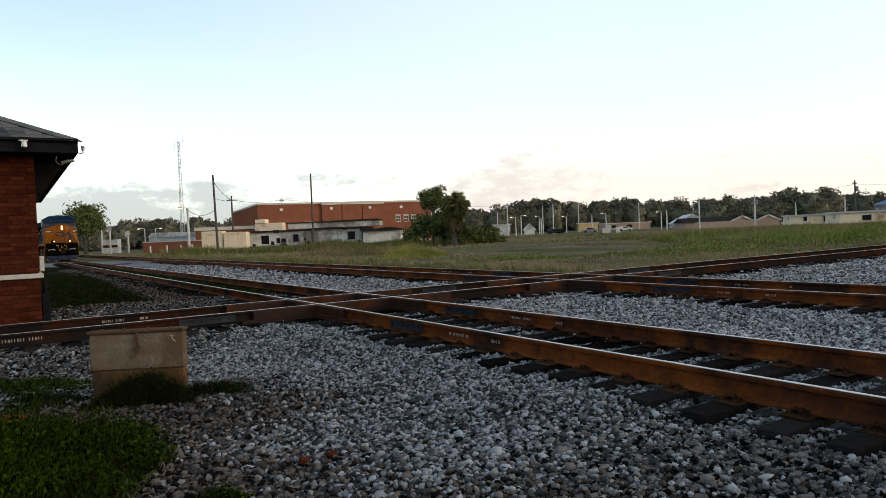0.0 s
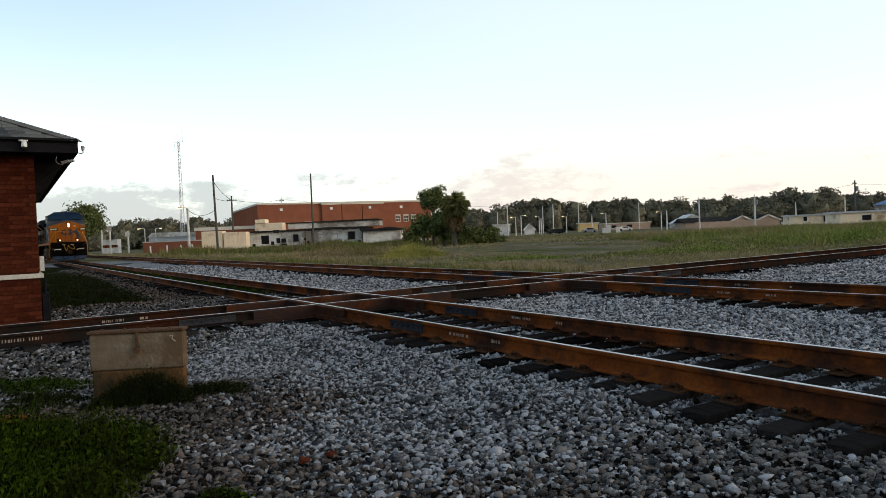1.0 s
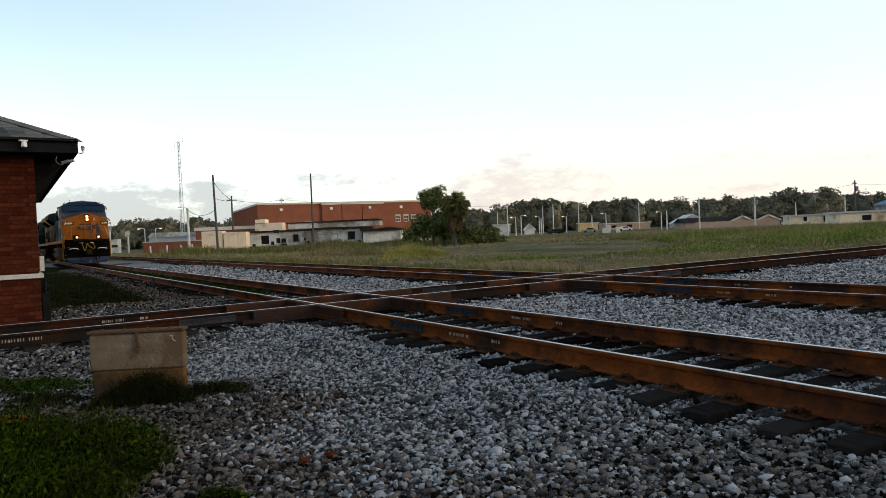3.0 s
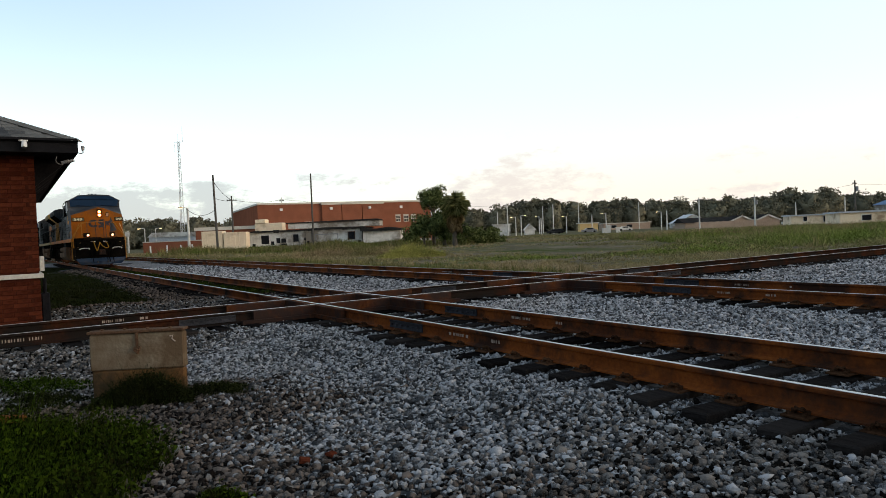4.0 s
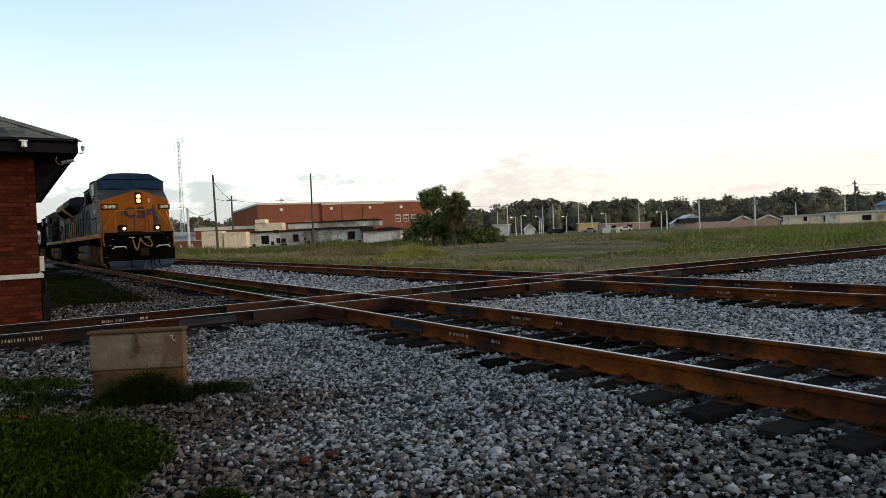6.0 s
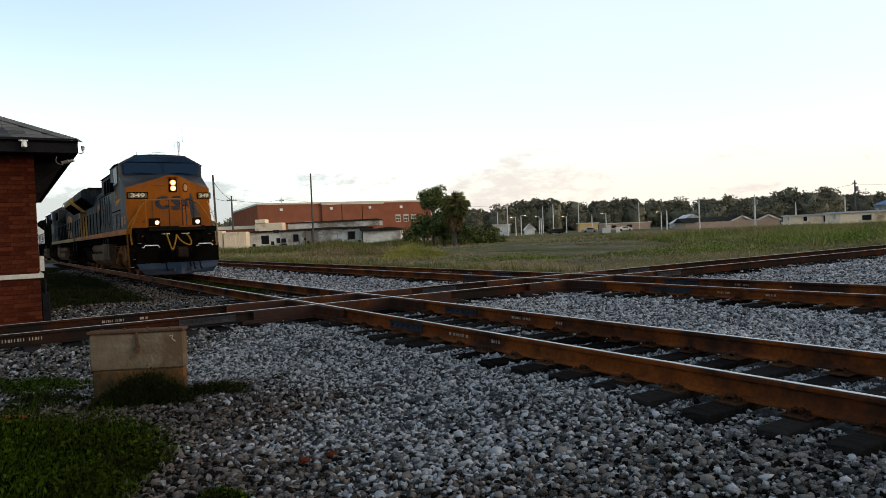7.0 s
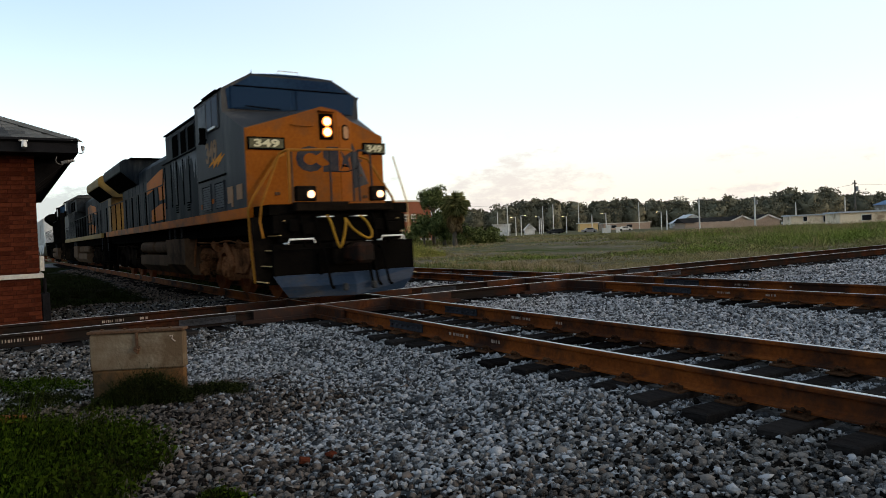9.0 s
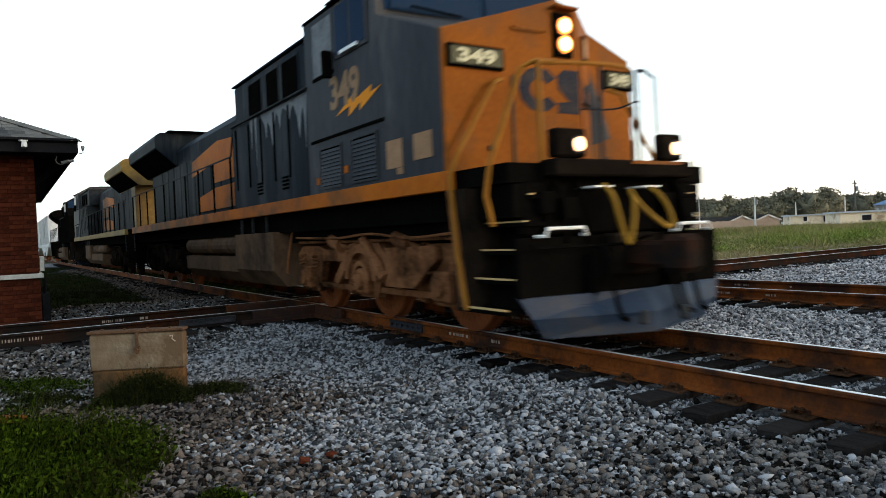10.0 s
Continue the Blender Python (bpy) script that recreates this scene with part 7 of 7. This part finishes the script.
def van_box(x, y, length, height, deg, label, mat, seams):
    t = tagged(new("box_trailer"), label, "trailer", "parked trailers")
    z0 = float(ground_z(np.array([x]), np.array([y]))[0])
    t.matrix_basis = pose(x, y, z0, 0, 0, deg)
    part("body", boxed(0, length, 0, 2.5, 0.35, height, 0.04), mat, t)
    for k in range(seams):
        xx = length * (k + 0.5) / seams
        part("post", boxed(xx - 0.06, xx + 0.06, -0.05, -0.004, 0.4, height - 0.1), mat, t)
    for xx in (0.8, length - 1.0):
        part("wheel", rod(bmesh.new(), (xx, 0.05, 0.42), (xx, 0.4, 0.42), 0.42, 0.42, 12), BLACK, t)
    return t


van_box(-38.5, 112, 3.3, 3.45, 3, "cream box trailer parked in tall grass", CREAM, 2)
van_box(-35.0, 112, 3.6, 3.2, 2, "cream box trailer with a rusty side door", CREAM, 5)

shed = tagged(new("derelict_shed"), "derelict white masonry shed with dark broken roof", "building")
shed.matrix_basis = pose(-31.6, 115, -0.5, 0, 0, -3.0)
part("wall", boxed(0, 8.5, 0, 8, 0, 3.0), WHITE_WALL, shed)
part("wall", boxed(8.51, 19.0, -0.4, 8, 0, 3.05), WHITE_WALL, shed)
part("roof", boxed(-0.3, 8.6, -0.4, 8.2, 3.003, 3.25), DARK_ROOF, shed)
part("roof", prism(bmesh.new(), [(8.5, -0.7, 3.06), (19.2, -0.7, 3.06), (19.4, -0.7, 3.3), (13, -0.7, 3.45), (8.5, -0.7, 3.25)], (0, 8.5, 0)), DARK_ROOF, shed)
part("upper_wall", boxed(5.5, 21.0, 3.5, 7.5, 3.46, 4.35), WHITE_WALL, shed)
part("upper_roof", prism(bmesh.new(), [(5.2, 3.2, 4.353), (21.2, 3.2, 4.353), (20.6, 3.2, 4.62), (5.2, 3.2, 4.50)], (0, 4.6, 0)), DARK_ROOF, shed)
part("roof_tank", boxed(0.6, 5.2, 1.0, 3.0, 3.26, 4.55, 0.05), CREAM, shed, "cream boxed unit on the roof")
part("roof_tank", boxed(0.7, 2.4, 0.8, 2.8, 4.553, 5.2, 0.05), CREAM, shed)
for x0, x1, z0, z1 in ((1.9, 3.2, 1.1, 2.5), (4.4, 6.0, 1.2, 2.0), (5.2, 6.1, 0.2, 1.9), (7.2, 8.1, 1.3, 2.5)):
    opening(shed, x0, x1, z0, z1, HOLE, WHITE_WALL)
opening(shed, 11.1, 14.6, 0.15, 2.25, WHITE_WALL, CASING_GREY, 0, -0.4)
for x0, x1, z0, z1 in ((16.4, 17.4, 1.4, 2.5), (9.6, 9.95, 0.9, 1.3)):
    opening(shed, x0, x1, z0, z1, HOLE, RUSTY, 0, -0.4)
for k, x in enumerate((9.3, 10.4, 18.7, 18.9)):
    part("drainpipe", rod(bmesh.new(), (x, -0.45, 0), (x, -0.45, 3.0), 0.05, 0.05, 6), DARK_ROOF, shed)
part("graffiti", pipe(bmesh.new(), curve_points([(12.2, -0.44, 1.6), (12.4, -0.44, 1.1), (12.7, -0.44, 1.5), (12.9, -0.44, 1.0), (13.1, -0.44, 1.5), (13.4, -0.44, 1.1), (13.5, -0.44, 1.6)], 4), 0.035, 4), CASING_GREY, shed, "grey scrawl on the shed door")

for x0, x1, z0, z1, yy in ((0.4, 0.9, 0.3, 1.2, 0.0), (3.5, 4.0, 0.9, 1.5, 0.0), (9.1, 9.4, 1.5, 1.9, -0.4), (15.2, 15.6, 0.6, 1.0, -0.4), (17.9, 18.4, 0.3, 1.1, -0.4)):
    opening(shed, x0, x1, z0, z1, HOLE, None, 0, yy)
for k, (x, h) in enumerate(((0.8, 0.5), (2.2, 0.35), (4.1, 0.6), (6.8, 0.4), (9.9, 0.4), (12.6, 0.3), (15.4, 0.5), (17.0, 0.35), (18.4, 0.55))):
    yy = -0.52 if x < 8.5 else -0.82
    part("roof_board", boxed(x, x + 0.9, yy, yy + 0.1, 3.18 - h * 0.5, 3.2 + h * 0.25), DARK_ROOF, shed)

shed2 = tagged(new("derelict_shed"), "low pale shed with sagging dark roof", "building")
shed2.matrix_basis = pose(-12.5, 110.5, -0.5, 0, 0, -3.0)
part("wall", boxed(0, 5.9, 0, 6, 0, 2.5), WHITE_WALL, shed2)
part("roof", prism(bmesh.new(), [(-0.4, -0.5, 2.503), (6.2, -0.5, 2.503), (6.0, -0.5, 2.75), (4.2, -0.5, 3.05), (2.0, -0.5, 2.85), (-0.4, -0.5, 3.05)], (0, 6.5, 0)), DARK_ROOF, shed2)
for k in range(7):
    part("roof_board", boxed(0.3 + k * 0.8, 0.75 + k * 0.8, -0.62, -0.52, 2.45, 2.9 + 0.1 * math.sin(k * 2)), DARK_ROOF, shed2)
part("low_wall", boxed(6.0, 10.5, 3, 3.3, 0, 1.0), WHITE_WALL, shed2)

# low brick wall, warehouse and crossing gear towards the yard
wall = tagged(new("yard_wall"), "low red brick yard wall beside the road", "wall")
wall.matrix_basis = pose(-56.0, 131, -0.5, 0, 0, 0)
part("wall", boxed(0, 11.6, 0, 0.4, 0, 2.2), FAR_BRICK, wall)
part("coping", boxed(-0.1, 11.7, -0.08, 0.48, 2.203, 2.35), PARAPET, wall)
for x in (2.0, 5.0, 7.5, 9.6):
    pk = tagged(new("bollard"), "white marker post beside the road", "post", "marker posts")
    pk.matrix_basis = pose(-55 + x, 127, -0.45)
    part("post", rod(bmesh.new(), (0, 0, 0), (0, 0, 1.5), 0.16, 0.14, 8), WHITE_GRAB, pk)
ware = tagged(new("warehouse"), "pale grey metal warehouse with shallow roof", "building")
ware.matrix_basis = pose(-72, 172, -0.5, 0, 0, 0)
part("wall", boxed(0, 11, 0, 14, 0, 3.6), GREY_ROOF, ware)
part("roof", prism(bmesh.new(), [(-0.3, -0.3, 3.603), (11.3, -0.3, 3.603), (10.5, -0.3, 4.6), (0.8, -0.3, 4.75)], (0, 14.6, 0)), WHITE_WALL, ware)
gate = tagged(new("signal_cabinet"), "white signal cabinet near the level crossing", "cabinet")
gate.matrix_basis = pose(-80, 165, -0.45)
part("body", boxed(0, 3.4, 0, 2, 0, 3.4), WHITE_WALL, gate)
part("band", boxed(-0.05, 3.45, -0.06, -0.004, 1.5, 2.1), RAIL_RUST, gate)
for x, h in ((-69.5, 5.0), (-73.5, 6.4)):
    sg = tagged(new("crossing_signal"), "pale crossing signal post beside the road", "signal", "crossing signals")
    sg.matrix_basis = pose(x, 155, -0.45)
    part("post", rod(bmesh.new(), (0, 0, 0), (0, 0, h), 0.22, 0.20, 8), PALE_POLE, sg)
    part("sign", boxed(-0.5, 0.5, -0.3, -0.23, h - 1.2, h - 0.2), WHITE_WALL, sg)


def shelter(label, x, y, width, depth, height, wall_mat, roof_mat, kind, deg=0.0, rise=1.2, windows=()):
    """A small far building: flat-roofed, or gabled with the gable or the eave to the front."""
    b = tagged(new("house" if kind != "flat" else "low_building"), label, "building")
    b.matrix_basis = pose(x, y, -0.5, 0, 0, deg)
    part("wall", boxed(0, width, 0, depth, 0, height), wall_mat, b)
    if kind == "flat":
        part("roof", boxed(-0.4, width + 0.4, -0.5, depth + 0.4, height + 0.003, height + 0.3), roof_mat, b)
    elif kind == "gable":
        part("gable_wall", prism(bmesh.new(), [(0, 0, height + 0.002), (width, 0, height + 0.002), (width / 2, 0, height + rise)], (0, depth, 0)), wall_mat, b)
        for sg in (0, 1):
            a = (-0.4, height - 0.18) if sg == 0 else (width + 0.4, height - 0.18)
            part("roof", prism(bmesh.new(), [(a[0], -0.4, a[1] + 0.05), (width / 2, -0.4, height + rise + 0.05), (width / 2, -0.4, height + rise + 0.25), (a[0], -0.4, a[1] + 0.25)], (0, depth + 0.8, 0)), roof_mat, b)
            part("bargeboard", prism(bmesh.new(), [(a[0], -0.46, a[1] - 0.12), (width / 2, -0.46, height + rise - 0.12), (width / 2, -0.46, height + rise + 0.26), (a[0], -0.46, a[1] + 0.26)], (0, 0.055, 0)), WHITE_WALL, b)
    else:
        part("roof", prism(bmesh.new(), [(-0.5, -0.5, height + 0.003), (-0.5, depth + 0.5, height + 0.003), (-0.5, depth / 2, height + rise)], (width + 1.0, 0, 0)), roof_mat, b)
    for x0, x1, z0, z1 in windows:
        opening(b, x0, x1, z0, z1, HOLE, WHITE_WALL)
    return b


shelter("white delivery box body parked by the road", 16.2, 220, 5.2, 2.5, 3.5, WHITE_WALL, WHITE_WALL, "flat", windows=((0.6, 1.4, 1.6, 2.2),))
shelter("small white gabled hut in the lot", 25.4, 215, 3.0, 3.0, 1.6, WHITE_WALL, WHITE_WALL, "gable", rise=1.7)
shelter("orange fronted kiosk with flat roof", 47.2, 240, 6.2, 4, 2.9, ORANGE_SIGN, PARAPET, "flat")
shelter("long pale building with flat roof", 62.2, 270, 18, 8, 2.6, TAN, PARAPET, "flat", windows=((3, 5, 1.0, 2.0), (9, 11, 1.0, 2.0)))
shelter("white hall with a big pale metal roof", 74.6, 222, 9.5, 14, 1.7, WHITE_WALL, GREY_ROOF, "gable", deg=-8, rise=2.5)
shelter("low house with dark shingle roof", 65.8, 190, 17, 8, 1.7, TAN, DARK_ROOF, "eave", rise=1.3, windows=((4, 5.2, 0.8, 1.7), (9, 10.2, 0.8, 1.7)))
shelter("pale house with white trimmed gable", 75.7, 184, 6.0, 6, 1.6, TAN, DARK_ROOF, "gable", rise=1.3, windows=((2.4, 3.6, 0.7, 1.6),))
shelter("pale house with white trimmed gable", 82.0, 183, 6.2, 6, 1.6, TAN, DARK_ROOF, "gable", rise=1.3, windows=((2.4, 3.6, 0.5, 1.6),))
shelter("long cream building with pale roof edge", 79.8, 160, 14, 10, 2.2, CREAM, GREY_ROOF, "flat", deg=-16, windows=((2.5, 3.2, 1.0, 2.0), (6.6, 7.2, 0.7, 2.0)))
shelter("long cream building with pale roof edge", 79.5, 140, 22, 10, 2.35, CREAM, GREY_ROOF, "flat", deg=-14, windows=((4, 5.6, 0.8, 1.8),))
shelter("pale building with a bright blue roof", 131.0, 200, 16, 12, 4.7, WHITE_WALL, BLUE_ROOF, "eave", rise=1.3)
fence = tagged(new("board_fence"), "long low tan board fence behind the field", "fence")
fence.matrix_basis = pose(63.5, 176, -0.5, 0, 0, -2)
for k in range(40):
    part("board", boxed(k * 0.5, k * 0.5 + 0.48, 0, 0.06, 0, 1.75 + 0.05 * math.sin(k * 1.9)), TAN, fence)
for x, y, w, m in ((30.0, 200, 4.2, SLATE_GREY), (41.0, 205, 4.4, CASING_GREY), (66.5, 200, 4.3, TAN), (36.0, 230, 4.3, SLATE_GREY), (87.0, 178, 4.2, WHITE_WALL), (54.0, 215, 4.4, WHITE_WALL)):
    car = tagged(new("parked_car"), "small distant car parked beyond the field", "car", "parked cars")
    car.matrix_basis = pose(x, y, -0.45)
    part("body", prism(bmesh.new(), [(0, 0, 0.3), (0, 0, 0.85), (w * 0.2, 0, 0.95), (w * 0.32, 0, 1.42), (w * 0.72, 0, 1.45), (w * 0.86, 0, 0.95), (w, 0, 0.85), (w, 0, 0.3)], (0, 1.75, 0)), m, car)
    for xx in (w * 0.2, w * 0.8):
        part("wheel", rod(bmesh.new(), (xx, -0.03, 0.31), (xx, 0.2, 0.31), 0.31, 0.31, 12), BLACK, car)
    part("side_glass", boxed(w * 0.33, w * 0.70, -0.02, -0.004, 0.98, 1.34), HOLE, car)
for x, y, h in ((37.6, 160, 1.6), (36.2, 158, 0.9), (39.5, 159, 1.0)):
    cab_ = tagged(new("junction_cabinet"), "pale utility cabinet standing in the field", "cabinet", "field cabinets")
    cab_.matrix_basis = pose(x, y, -0.5)
    part("body", boxed(0, 0.9, 0, 0.6, 0, h + 0.3, 0.03), PALE_POLE, cab_)
    part("cap", boxed(-0.05, 0.95, -0.05, 0.65, h + 0.303, h + 0.4, 0.02), PALE_POLE, cab_)

# ---- movement ----
# nose of the leading unit along its track, second by second
TRAIN = [(0.0, -81.75), (0.5, -77.65), (1.0, -73.65), (1.5, -69.6), (2.0, -65.5), (2.5, -61.45), (3.0, -57.6), (3.5, -53.85), (4.0, -50.2), (4.5, -46.55), (5.0, -42.85), (5.5, -39.10),
         (6.0, -35.25), (6.5, -31.4), (7.0, -27.6), (7.5, -23.98), (8.0, -20.30), (8.5, -16.68), (9.0, -13.07), (9.5, -9.57), (10.0, -6.11)]


def nose_at(t):
    k = min(int(t / 0.5), len(TRAIN) - 2)
    a, b = TRAIN[k], TRAIN[k + 1]
    return a[1] + (b[1] - a[1]) * (t - a[0]) / (b[0] - a[0])


def train_rows(behind, length, backwards):
    rows = []
    for t, s in TRAIN:
        f, r = on_a(s - behind), on_a(s - behind - length)
        o = r if backwards else f
        deg = math.degrees(math.atan2((f - r).y, (f - r).x)) + (180 if backwards else 0)
        rows.append((t, pose(o.x, o.y, 0, 0, 0, deg)))
    return rows


def roll_rows(sets, radius, sign):
    for w in sets:
        x = w.location.x
        rows = []
        for k in range(151):
            t = k / 15
            rows.append((t, Matrix.Translation((x, 0, radius)) @ Matrix.Rotation(sign * (nose_at(t) - TRAIN[0][1]) / radius, 4, "Y")))
        walk(w, rows)


def motions():
    walk(lead, train_rows(0.0, 20.0, False))
    walk(second, train_rows(22.0, 20.5, True))
    walk(third, train_rows(45.6, 20.5, False))
    walk(hopper, train_rows(68.0, 16.5, False))
    walk(hopper2, train_rows(85.5, 16.5, False))
    roll_rows(lead_sets, 0.53, 1)
    roll_rows(second_sets, 0.53, -1)
    roll_rows(third_sets, 0.53, 1)
    roll_rows(hopper_sets, 0.46, 1)


motions()
